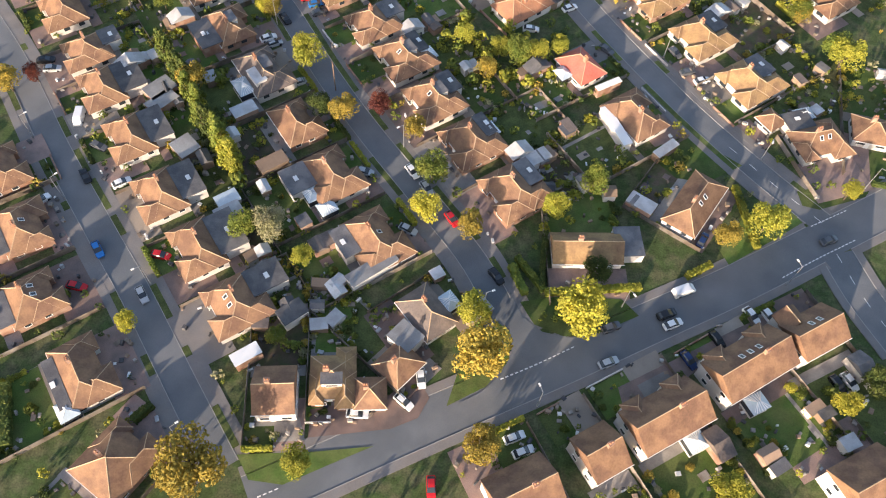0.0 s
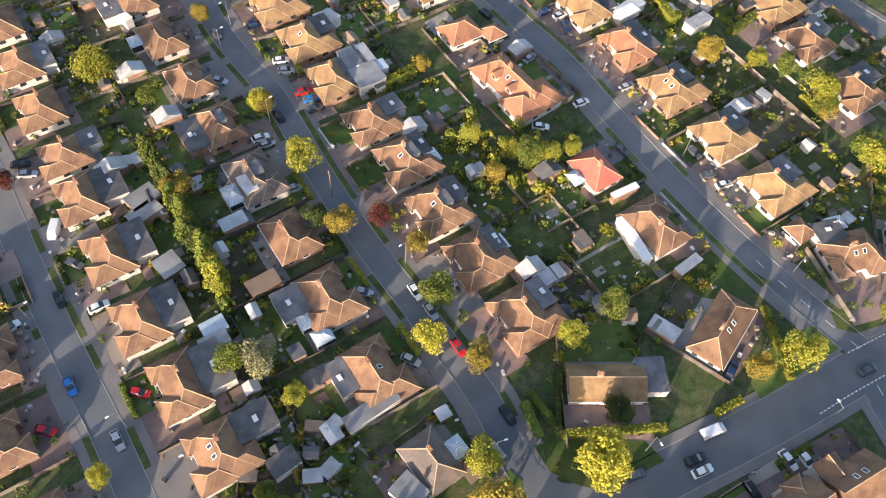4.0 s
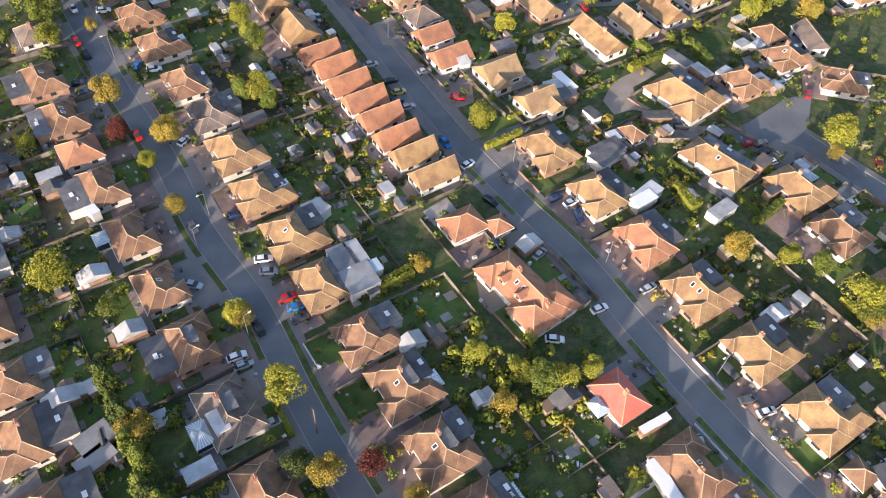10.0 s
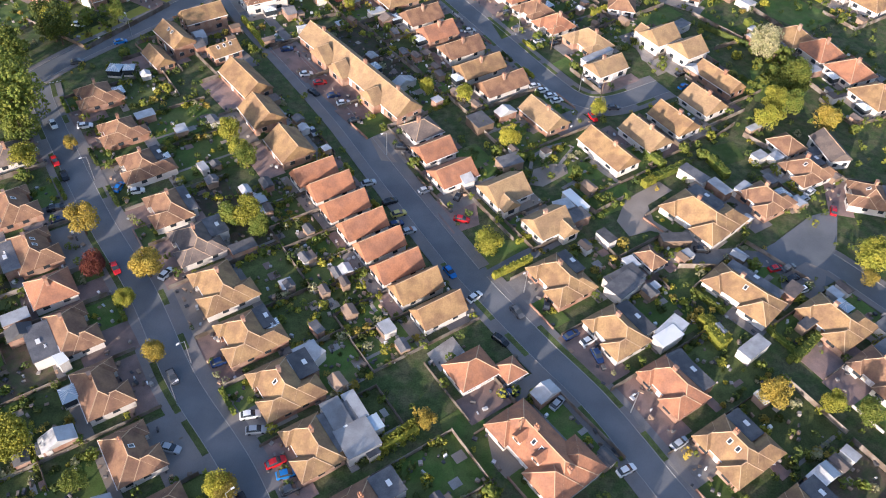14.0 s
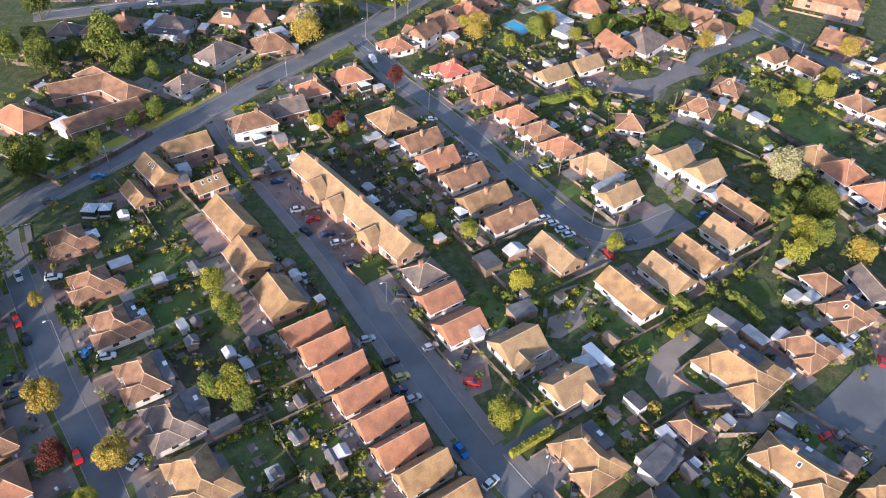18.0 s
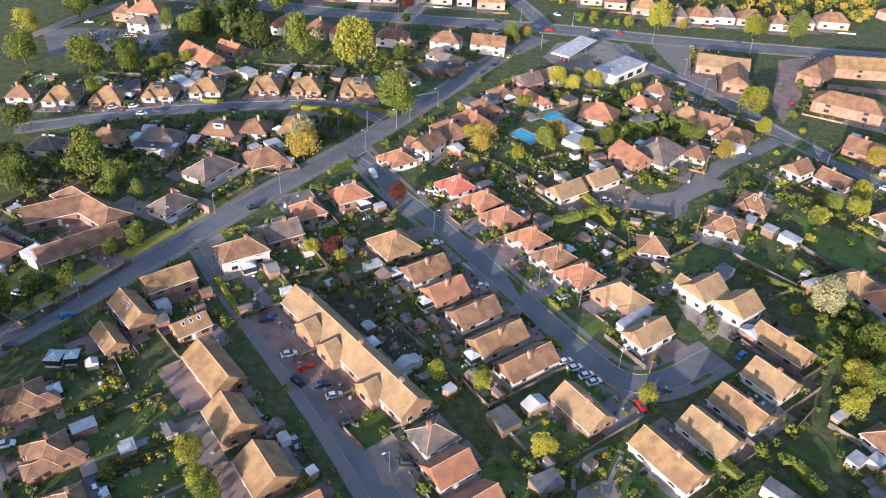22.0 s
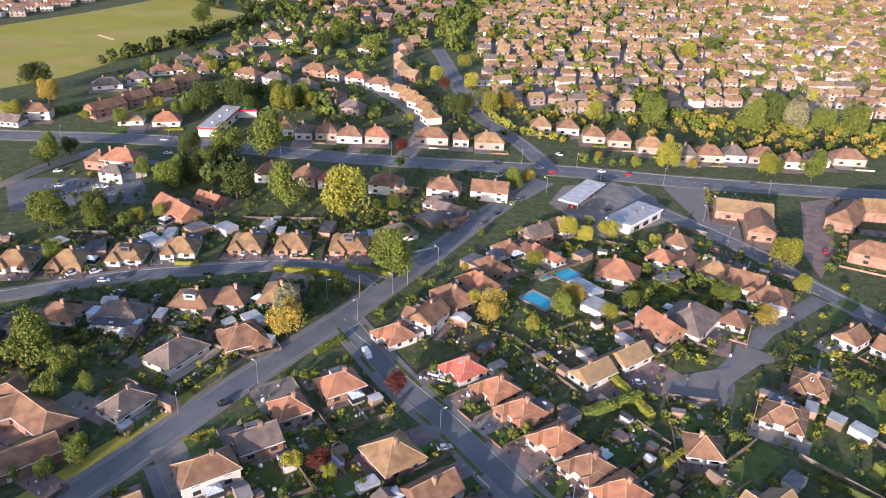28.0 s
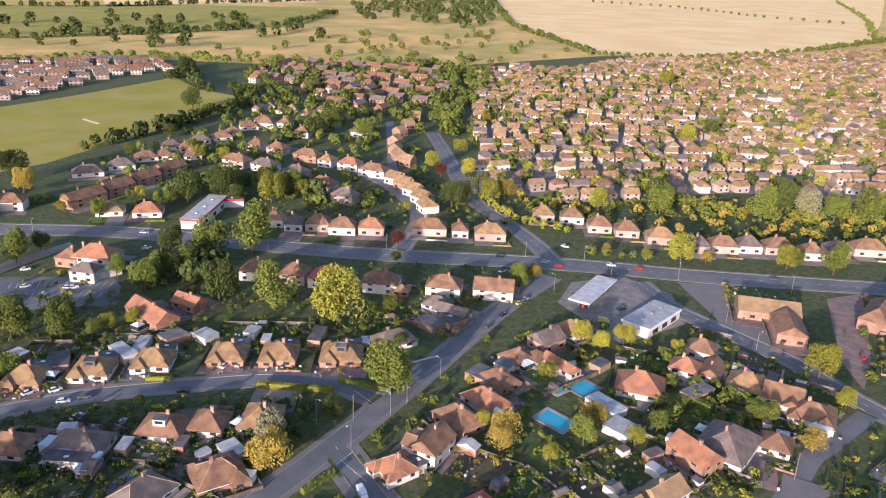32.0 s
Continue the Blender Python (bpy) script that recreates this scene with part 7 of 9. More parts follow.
tree(74.1, 382.2, 2.9, "green")
tree(78.0, 381.4, 2.6, "green")
tree(83.5, 366.6, 3.3, "gold")
tree(106.1, 408.7, 5.1, "lime")
tree(104.5, 389.1, 2.9, "lime")
tree(25.7, 794.8, 4.0, "gold")
tree(1.2, 693.5, 4.5, "lime")
tree(3.8, 636.2, 4.5, "yellow")
tree(-18.1, 653.6, 4.5, "lime")
tree(-13.2, 635.0, 3.5, "copper")
tree(-3.7, 582.2, 4.9, "lime")
tree(-31.8, 567.1, 2.2, "lime")
tree(-110.6, 603.1, 4.9, "yellow")
tree(-99.5, 593.2, 4.9, "lime")
tree(-88.0, 587.1, 4.0, "lime")
tree(-168.7, 574.5, 3.0, "lime")
tree(-173.3, 571.1, 2.5, "green")
tree(-157.2, 565.8, 3.0, "green")
tree(-178.4, 544.5, 4.0, "green")
tree(-198.1, 549.9, 2.5, "lime")
tree(-231.0, 579.9, 6.0, "gold")
tree(-151.8, 566.4, 3.0, "green")
tree(-63.3, 118.2, 2.9, "dark", 10.17, conic=True)
tree(-58.8, 112.1, 3.2, "dark", 10.17, conic=True)
tree(-55.2, 106.8, 3.2, "green", 10.17, conic=True)
tree(-49.5, 98.2, 3.4, "dark", 10.17, conic=True)
tree(-46.2, 94.6, 3.4, "green", 10.17, conic=True)
tree(-43.4, 90.6, 3.8, "lime", 10.17, conic=True)
tree(-126.7, 344.1, 3.5, "dark")
tree(-115.5, 332.5, 3.8, "green")
tree(-115.3, 322.2, 3.2, "green")
tree(-107.2, 325.3, 2.6, "green")

tree(-142.9, 327.6, 5.0, "green")
tree(-124.1, 269.6, 5.4, "dark")
tree(-159.0, 423.1, 6.0, "green")
tree(-146.2, 429.3, 5.5, "dark")
tree(-122.7, 238.5, 6.2, "green")
tree(-123.1, 272.0, 4.8, "lime")
tree(-129.4, 252.5, 5.4, "green")
tree(-113.2, 222.7, 4.0, "green")
tree(-108.6, 213.0, 3.0, "lime")
tree(-150.0, 338.0, 4.6, "dark")
tree(-158.0, 332.0, 5.0, "green")
tree(-137.0, 336.0, 3.8, "dark")

# vehicles
car(-64.5, 69.1, -54, "c_blue")
car(-53.9, 60.4, -54, "c_silver")
car(-52.6, 68.8, -8, "c_red")
car(-66.0, 61.2, -8, "c_red")
car(-78.4, 79.1, 50, "c_white")
car(1.3, 81.3, -54, "c_red")
car(-7.3, 92.1, -54, "c_white")
car(-4.1, 88.2, -54, "c_silver")
car(10.3, 69.2, -54, "c_black")
car(-4.9, 43.7, -38, "c_white")
car(-2.3, 48.1, -80, "c_white")
car(-12.5, 41.0, 0, "c_white")
car(14.0, 38.8, 25, "c_white")
car(15.5, 36.5, 25, "c_white")
car(0.7, 29.7, -85, "c_red")
car(30.5, 53.4, 25, "c_silver")
car(42.7, 61.8, 25, "c_white")
car(31.3, 60.3, 25, "c_grey")
car(41.7, 63.7, 25, "c_black")
car(45.4, 68.8, 25, "c_white", True)
car(57.5, 64.6, -58, "c_white")
car(60.6, 64.8, -58, "c_white")
car(50.5, 59.3, -58, "c_black")
car(44.9, 54.9, -58, "c_navy")
car(75.3, 82.3, 25, "c_grey")
car(73.1, 52.9, -60, "c_white")
car(70.9, 52.2, -60, "c_black")
car(-64.2, 84.5, 35, "c_white")
car(-71.3, 93.1, -20, "c_grey")
car(-77.3, 100.0, -85, "c_white", True)
car(-87.1, 113.0, 10, "c_silver")
car(-89.3, 115.3, 15, "c_black")
car(-16.9, 91.2, -10, "c_silver")
car(-7.0, 78.2, -25, "c_silver")
car(-33.4, 114.1, 30, "c_silver")
car(55.0, 122.5, 20, "c_white")
car(49.8, 130.7, -54, "c_grey")
car(50.3, 80.4, 60, "c_navy")
car(16.8, 135.1, 0, "c_white")
car(-71.7, 85.5, -54, "c_black")
car(-41.0, 125.0, 30, "c_silver")
car(-42.6, 126.6, 30, "c_white")
car(-33.5, 138.6, 20, "c_blue")
car(-35.8, 140.6, 30, "c_red")
car(-32.4, 135.9, 30, "c_grey")
car(-42.2, 149.7, 15, "c_white")
car(-40.5, 146.7, 10, "c_silver")
car(-58.4, 156.9, -54, "c_grey")
car(-54.6, 142.1, -10, "c_silver")
car(5.6, 157.7, 20, "c_navy")
car(14.6, 156.1, 50, "c_silver")
car(26.0, 143.0, 30, "c_white")
car(7.6, 177.8, -54, "c_grey")
car(-1.3, 181.2, 45, "c_white")
car(18.6, 172.6, 35, "c_navy")
car(22.0, 171.4, 35, "c_white")
car(23.4, 167.8, -70, "c_navy")
car(14.1, 180.5, 80, "c_black")
car(41.6, 115.2, -85, "c_silver")
car(34.1, 130.1, -40, "c_grey")
car(36.6, 149.0, 35, "c_silver")
car(-67.0, 182.5, 65, "c_white")
car(-50.3, 161.0, 30, "c_navy")
car(52.1, 124.9, 20, "c_grey")
car(-39.8, 133.0, -54, "c_black")
car(4.0, 170.2, -40, "c_black")
car(86.6, 177.2, 20, "c_white")
car(97.5, 191.7, 80, "c_red")
car(71.3, 189.1, 30, "c_white", False, 0.185)
car(69.7, 192.1, 35, "c_black", False, 0.185)
car(69.6, 195.3, 30, "c_grey", False, 0.185)
car(66.7, 195.0, 20, "c_red")
car(-1.7, 162.7, -40, "c_black")
car(-109.6, 230.5, -54, "c_white")
car(-103.7, 216.4, -54, "c_red")
car(-99.5, 211.3, -54, "c_black")
car(-101.6, 230.7, 20, "c_white")
car(-85.6, 208.5, 80, "c_blue")
car(-81.2, 207.5, 20, "c_white")
car(-78.0, 183.2, -54, "c_red")
car(-4.5, 204.7, -10, "c_red")
car(-5.5, 212.8, 70, "c_black")
car(-13.5, 214.1, 30, "c_silver")
car(-27.4, 215.5, 25, "c_silver")
car(-19.3, 205.3, 25, "c_yellow")
car(-19.7, 201.8, 25, "c_navy")
car(-16.6, 199.8, 30, "c_silver")
car(-21.7, 209.3, 30, "c_black")
car(-49.8, 260.3, 20, "c_white")
car(-45.3, 256.4, 20, "c_red")
car(-46.3, 251.5, -40, "c_black")
car(-40.7, 250.8, 20, "c_navy")
car(-37.6, 247.6, 20, "c_white")
car(-33.6, 240.1, 30, "c_black")
car(-20.3, 229.9, 0, "c_black")
car(-43.8, 234.2, -60, "c_silver")
car(86.5, 215.8, 70, "c_red")
car(80.1, 219.4, 30, "c_silver")
car(82.6, 222.3, 40, "c_white")
car(50.7, 199.3, 0, "c_black", False, 0.185)
car(-6.8, 187.9, -54, "c_blue")
car(-94.9, 196.5, 30, "c_navy")
car(-97.3, 200.2, 25, "c_black")
car(-114.0, 259.1, 25, "c_grey")
car(-37.6, 346.8, -65, "c_white", True)
car(-15.9, 335.7, -20, "c_white")
car(-18.4, 338.2, -20, "c_white")
car(31.0, 267.2, 25, "c_white")
car(15.2, 261.4, 25, "c_white")
car(17.2, 259.4, 25, "c_white")
car(19.6, 257.1, 25, "c_white")
car(21.1, 255.0, 25, "c_white")
car(36.8, 253.3, 10, "c_grey")
car(30.6, 248.2, -70, "c_red")
car(58.6, 266.0, 45, "c_blue")
car(59.2, 272.8, 30, "c_black")
car(17.8, 286.1, 30, "c_silver")
car(22.7, 285.3, 30, "c_black")
car(-71.7, 323.7, 30, "c_black")
car(-105.8, 270.8, 30, "c_blue")
car(-129.9, 284.8, -60, "c_red")
car(-121.0, 278.6, -10, "c_white")
car(-3.7, 289.5, 20, "c_silver")
car(-16.0, 308.9, 15, "c_silver")
car(37.2, 336.8, 0, "c_white")
car(-57.4, 272.4, 20, "c_navy")
car(-59.7, 276.1, 20, "c_black")
car(134.1, 351.9, -30, "c_white")
car(11.5, 292.7, 20, "c_grey")
car(8.4, 302.3, 30, "c_grey")
car(-130.7, 390.6, 40, "c_white")
car(-137.6, 388.8, 50, "c_white")
car(-125.8, 384.7, 12, "c_white")
car(-120.8, 387.3, 12, "c_grey")
car(-121.4, 396.7, -30, "c_silver")
car(-93.7, 391.4, 5, "c_black")
car(-85.4, 406.8, 70, "c_white")
car(-80.8, 407.8, 70, "c_silver")
car(-158.2, 462.8, 30, "c_white")
car(-156.2, 462.9, 30, "c_white")
car(-174.1, 462.8, 30, "c_white")
car(-171.5, 451.2, 40, "c_grey")
car(-175.0, 454.0, 30, "c_black")
car(-181.9, 479.1, 20, "c_white")
car(-150.7, 525.0, 5, "c_silver")
car(-143.1, 506.1, 25, "c_white")
car(10.5, 490.6, 40, "c_white")
car(42.3, 522.0, -40, "c_white")
car(35.6, 497.4, 0, "c_red")
car(58.9, 500.4, -5, "c_white")
car(70.6, 497.3, -5, "c_red")
car(57.4, 492.6, -10, "c_grey")
car(10.9, 507.5, 0, "c_black")
car(14.0, 458.9, 45, "c_white")
car(16.7, 462.6, 45, "c_silver")
car(6.5, 448.6, 50, "c_navy")
car(0.5, 439.0, 50, "c_grey")
car(43.3, 445.0, -10, "c_yellow", True)
car(82.7, 410.7, 15, "c_white")
car(128.1, 422.2, 75, "c_red")
car(-106.2, 351.7, 30, "c_silver")
car(30.2, 502.3, 10, "c_silver")
car(126.2, 489.3, 0, "c_grey")
car(37.6, 468.2, 20, "c_grey")
car(52.7, 456.1, 20, "c_black")
car(-119.0, 377.2, 60, "c_white")
car(-116.7, 377.3, 60, "c_grey")
car(-105.8, 374.9, 70, "c_silver")
car(-18.7, 437.1, 40, "c_red")


# the far side: estates, woods and fields


def far_house_mesh(seed, roof, wall, L, W, eave, hip):
    r = random.Random(seed)
    bm = bmesh.new()
    box(bm, -L / 2, -W / 2, -0.3, L / 2, W / 2, eave)
    if not hip:
        gable_wall(bm, 0, 0, L, W, eave, 36, "x")
    n = len(bm.faces)
    roof_block(bm, 0, 0, L, W, eave, 36, hip, "x", 0.3, 0.15)
    k = len(bm.faces)
    cols = max(2, int(L / 3.2))
    for z in ((0.9, 3.3) if eave > 4 else (0.9,)):
        for i in range(cols):
            u = -L / 2 + L * (i + 0.5) / cols
            box(bm, u - 0.7, -W / 2 - 0.05, z, u + 0.7, -W / 2 - 0.003, z + 1.2)
    bm.faces.ensure_lookup_table()
    for i, f in enumerate(bm.faces):
        f.material_index = 0 if i < n else 1 if i < k else 2
    me = bpy.data.meshes.new("far_house")
    bm.to_mesh(me)
    bm.free()
    for mt in (wall, roof, "glass"):
        me.materials.append(M[mt])
    return me


def inside(p, poly):
    x, y = p
    c = False
    for (x0, y0), (x1, y1) in zip(poly, poly[1:] + poly[:1]):
        if (y0 > y) != (y1 > y) and x < (x1 - x0) * (y - y0) / (y1 - y0) + x0:
            c = not c
    return c


def estate(poly, turn, dx, dy, kinds, label, seed, gap=0.2, wobble=8, single=60):
    """Rows of houses over a piece of the plan, with gardens, hedges and parked cars left between them."""
    r = random.Random(seed)
    meshes = [far_house_mesh(seed + i, *k) for i, k in enumerate(kinds)]
    xs, ys = [p[0] for p in poly], [p[1] for p in poly]
    c, s = math.cos(radians(turn)), math.sin(radians(turn))
    cx, cy = (min(xs) + max(xs)) / 2, (min(ys) + max(ys)) / 2
    R = max(max(xs) - min(xs), max(ys) - min(ys)) * 0.75
    spots, v = [], -R
    while v < R:
        u = -R + r.uniform(0, dx)
        while u < R:
            x, y = cx + c * u - s * v, cy + s * u + c * v
            swing = noise.noise((x * 0.012, y * 0.012, seed)) * 38
            quarter = 90 if noise.noise((x * 0.02, y * 0.02, seed + 9.0)) > 0.22 else 0
            if inside((x, y), poly) and r.random() > gap and not in_road(Vector((x, y)), None, 6):
                spots.append((y, r.randrange(len(meshes)), pose(x + r.uniform(-1, 1), y + r.uniform(-1.5, 1.5), 0, 0, 0, turn + swing + quarter + r.uniform(-wobble, wobble))))
            u += dx * r.uniform(0.9, 1.25)
        v += dy * r.uniform(0.9, 1.15)
    spots.sort(key=lambda q: q[0])
    for _, i, m in spots[:single]:
        tagged(share("far_house", meshes[i], None, m), label, "house", "houses of the far estate")
    if len(spots) > single:
        joined = bpy.data.meshes.new("far_houses")
        mats = {}
        vs, fs, ms = [], [], []
        for _, i, m in spots[single:]:
            me, k = meshes[i], len(vs)
            vs += [m @ v.co for v in me.vertices]
            for p in me.polygons:
                fs.append([k + q for q in p.vertices])
                mt = me.materials[p.material_index]
                ms.append(mats.setdefault(mt.name, len(mats)))
        joined.from_pydata(vs, [], fs)
        for nm in mats:
            joined.materials.append(bpy.data.materials[nm])
        joined.polygons.foreach_set("material_index", ms)
        tagged(new("far_houses", joined), "rows of " + label.replace("house", "houses", 1).replace("bungalow", "bungalows", 1), "houses", "", "stuff")


def woods(spots, kind, seed, label):
    """Far trees and hedgerows, one object: leaf clumps round many spots (x, y, radius)."""
    r = random.Random(seed)
    vs, fs = [], []
    for x, y, R in spots:
        for _ in range(46 if R > 1.4 else 24):
            d = Vector((r.gauss(0, 1), r.gauss(0, 1), r.gauss(0, 1) + 0.3)).normalized()
            c = Vector((x, y, R * 0.95)) + Vector((d.x * R, d.y * R, d.z * R * 0.95)) * r.uniform(0.6, 1.05)
            n = (d + 0.5 * Vector((r.gauss(0, 1), r.gauss(0, 1), r.gauss(0, 1)))).normalized()
            t = n.orthogonal().normalized()
            b = n.cross(t)
            s, k = R * r.uniform(0.2, 0.42), len(vs)
            vs += [c + t * s, c + b * s, c - t * s, c - b * s, c + n * s * 0.5]
            fs += [(k, k + 1, k + 4), (k + 1, k + 2, k + 4), (k + 2, k + 3, k + 4), (k + 3, k, k + 4)]
    me = bpy.data.meshes.new("far_trees")
    me.from_pydata(vs, [], fs)
    me.materials.append(LEAF[kind])
    return tagged(new("far_trees", me), label, "trees", "", "stuff")


def scatter(poly, n, r0, r1, seed):
    r = random.Random(seed)
    xs, ys = [p[0] for p in poly], [p[1] for p in poly]
    out = []
    for _ in range(n * 6):
        p = (r.uniform(min(xs), max(xs)), r.uniform(min(ys), max(ys)))
        if inside(p, poly) and not in_road(Vector(p), None, 2.4 + r0) and not any((p[0] - a) ** 2 + (p[1] - b) ** 2 < (k + r0) ** 2 for a, b, k in HOMES):
            out.append((*p, r.uniform(r0, r1)))
        if len(out) >= n:
            break
    return out


def along(pts, step, r0, r1, jitter, seed):
    r = random.Random(seed)
    return [(q.x + r.gauss(0, jitter), q.y + r.gauss(0, jitter), r.uniform(r0, r1)) for q in curve_points(pts, step)]




# street furniture and larger sheds


def pole(bm, p, q, r0, r1, n=8):
    p, q = Vector(p), Vector(q)
    m = (q - p).to_track_quat("Z", "Y").to_matrix().to_4x4()
    bmesh.ops.create_cone(bm, cap_ends=True, segments=n, radius1=r0, radius2=r1, depth=(q - p).length, matrix=Matrix.Translation((p + q) / 2) @ m)


LAMPS = []


def street_lamp(x, y, a):
    m = pose(x, y, 0, 0, 0, a)
    if LAMPS:
        return copy_thing(LAMPS[0], m)
    s = new("street_lamp")
    s.matrix_basis = m
    LAMPS.append(tagged(s, "grey steel street lamp standing at the kerb", "street lamp", "street lamps"))
    for nm, p, q, r0, r1 in (("base", (0, 0, -0.05), (0, 0, 1.1), 0.13, 0.12), ("column", (0, 0, 1.1), (0, 0, 7.0), 0.09, 0.06), ("arm", (0, 0, 6.97), (1.1, 0, 7.25), 0.045, 0.04)):
        bm = bmesh.new()
        pole(bm, p, q, r0, r1)
        part(nm, bm, M["metal"], s)
    part("lantern", boxes((1.0, -0.14, 7.2, 1.6, 0.14, 7.34)), M["plastic"], s, "pale lantern head")
    return s


POLES = []


def telegraph_pole(x, y, a):
    m = pose(x, y, 0, 0, 0, a)
    if POLES:
        return copy_thing(POLES[0], m)
    s = new("telegraph_pole")
    s.matrix_basis = m
    POLES.append(tagged(s, "brown wooden telegraph pole with a crossbar", "telegraph pole", "telegraph poles"))
    bm = bmesh.new()
    pole(bm, (0, 0, -0.05), (0, 0, 8.5), 0.15, 0.1)
    part("post", bm, M["wood"], s)
    part("crossbar", boxes((-0.8, -0.05, 8.0, 0.8, 0.05, 8.12)), M["wood"], s)
    return s


def canopy(x, y, a, L, W, h, mat):
    s = new("petrol_canopy")
    s.matrix_basis = pose(x, y, 0, 0, 0, a)
    tagged(s, "pale flat petrol station canopy on steel columns", "canopy")
    part("deck", boxes((-L / 2, -W / 2, h - 0.7, L / 2, W / 2, h - 0.12)), M[mat], s)
    part("deck_roof", boxes((-L / 2 + 0.15, -W / 2 + 0.15, h - 0.12, L / 2 - 0.15, W / 2 - 0.15, h)), M["sheet"], s)
    for u in (-0.3, 0.3):
        for v in (-0.25, 0.25):
            bm = bmesh.new()
            pole(bm, (u * L, v * W, -0.05), (u * L, v * W, h - 0.65), 0.16, 0.16)
            part("column", bm, M["metal"], s)
        part("fuel_pump", boxes((u * L - 0.5, -0.35, -0.05, u * L + 0.5, 0.35, 1.6)), M["redpaint"], s)
    return s


def store(x, y, a, L, W, h, roof, fascia):
    s = new("shop_building")
    s.matrix_basis = pose(x, y, 0, 0, 0, a)
    tagged(s, "flat-roofed shop with a " + ("red" if fascia == "redpaint" else "white") + " fascia and pale sheet roof", "shop")
    part("wall", boxes((-L / 2 + 0.4, -W / 2 + 0.4, -0.2, L / 2 - 0.4, W / 2 - 0.4, h - 0.9)), M["white"], s)
    part("fascia", boxes((-L / 2, -W / 2, h - 0.9, L / 2, W / 2, h - 0.06)), M[fascia], s)
    part("roof", boxes((-L / 2 + 0.2, -W / 2 + 0.2, h - 0.06, L / 2 - 0.2, W / 2 - 0.2, h + 0.05)), M[roof], s)
    for i in range(3):
        u = (i - 1) * L * 0.28
        part("roof_vent", boxes((u - 0.6, -0.5, h + 0.05, u + 0.6, 0.5, h + 0.6)), M["metal"], s)
        for side, t in ((-1, 0), (1, 180)):
            add_window(s, u, side * (W / 2 - 0.395), 0.6, t, min(4.0, L * 0.24), 2.0)
    return s


def pool(x, y, a, L, W):
    s = new("swimming_pool")
    s.matrix_basis = pose(x, y, 0, 0, 0, a)
    HOMES.append((x, y, max(L, W) / 2 + 2))
    tagged(s, "bright blue swimming pool with pale paved coping", "swimming pool", "swimming pools")
    k = 1.0
    bm = bmesh.new()
    for b in ((-L / 2 - k, -W / 2 - k, L / 2 + k, -W / 2), (-L / 2 - k, W / 2, L / 2 + k, W / 2 + k), (-L / 2 - k, -W / 2, -L / 2, W / 2), (L / 2, -W / 2, L / 2 + k, W / 2)):
        box(bm, b[0], b[1], -0.02, b[2], b[3], 0.2)
    bmesh.ops.remove_doubles(bm, verts=bm.verts, dist=0.001)
    part("coping", bm, M["concrete"], s)
    part("pool_water", boxes((-L / 2, -W / 2, -0.02, L / 2, W / 2, 0.13)), M["water"], s)
    return s



# flat-roofed outbuildings, canopies, pools and street furniture
shed(-12.8, 67.8, 40, 9.9, 2.7, 3.0, "flat", True, "white")
shed(-5.5, 54.7, 51, 4.3, 4.9, 3.0, "flat", True, "white")
shed(35.2, 77.6, 6, 5.0, 6.4, 2.6, "felt", True, "white")
shed(-32.6, 49.5, 37, 4.9, 2.3, 2.5, "plastic", True, "brick")
shed(-26.0, 58.1, 41, 4.8, 3.3, 2.6, "felt", True, "white")
shed(-62.1, 108.1, 49, 5.9, 4.2, 2.4, "flat", True, "brick")
shed(-60.8, 104.6, 51, 6.2, 3.4, 2.4, "flat", True, "brick")
shed(-42.3, 81.3, 37, 4.3, 3.0, 2.3, "pane_pale", True, "white")
shed(-53.3, 93.3, 46, 4.3, 4.7, 2.3, "flat", True, "shed")
shed(-35.3, 90.9, 38, 5.8, 3.1, 2.3, "shed", True, "shed")
shed(34.4, 106.1, 25, 1.9, 10.6, 2.6, "plastic", True, "white")
shed(33.5, 117.8, 32, 6.1, 1.3, 2.4, "plastic", True, "brick")
shed(44.6, 101.2, 41, 5.8, 1.8, 2.2, "sheet", True, "shed")
shed(-22.0, 145.0, 34, 6.4, 6.2, 2.9, "flat", True, "white")
shed(-26.4, 149.6, 34, 3.6, 6.0, 3.0, "flat", True, "white")
shed(-23.2, 151.6, 34, 2.4, 6.2, 2.8, "sheet", True, "white")
shed(-19.4, 148.2, 34, 2.6, 3.0, 2.7, "pane_pale", True, "white")
shed(-41.9, 111.8, 39, 2.5, 4.4, 4.2, "sheet", True, "white")
shed(-82.4, 160.8, 48, 1.8, 11.2, 2.8, "plastic", True, "white")
shed(-33.9, 161.6, 55, 6.8, 4.2, 2.8, "sheet", True, "white")
shed(31.1, 187.8, 36, 8.6, 4.4, 2.5, "felt", True, "white")
shed(39.0, 174.3, 46, 7.2, 3.5, 2.5, "sheet", True, "white")
shed(55.2, 170.9, 40, 6.7, 3.1, 2.4, "sheet", True, "white")
shed(34.4, 277.0, 42, 11.9, 2.3, 2.6, "sheet", True, "white")
shed(-122.5, 292.6, 59, 4.9, 6.9, 3.2, "plastic", True, "white")
shed(-21.3, 249.3, 34, 2.1, 7.3, 2.6, "plastic", True, "white")
shed(-116.4, 361.5, 78, 4.5, 8.8, 3.0, "pane_pale", True, "white")
shed(-106.2, 354.7, 82, 7.7, 3.2, 2.6, "pane_pale", True, "white")
shed(-114.4, 416.2, 91, 10.4, 3.6, 2.6, "sheet", True, "white")
shed(-72.4, 361.2, 40, 5.1, 7.3, 2.6, "sheet", True, "white")
shed(-67.3, 351.5, 76, 2.7, 5.7, 2.4, "plastic", True, "plastic")
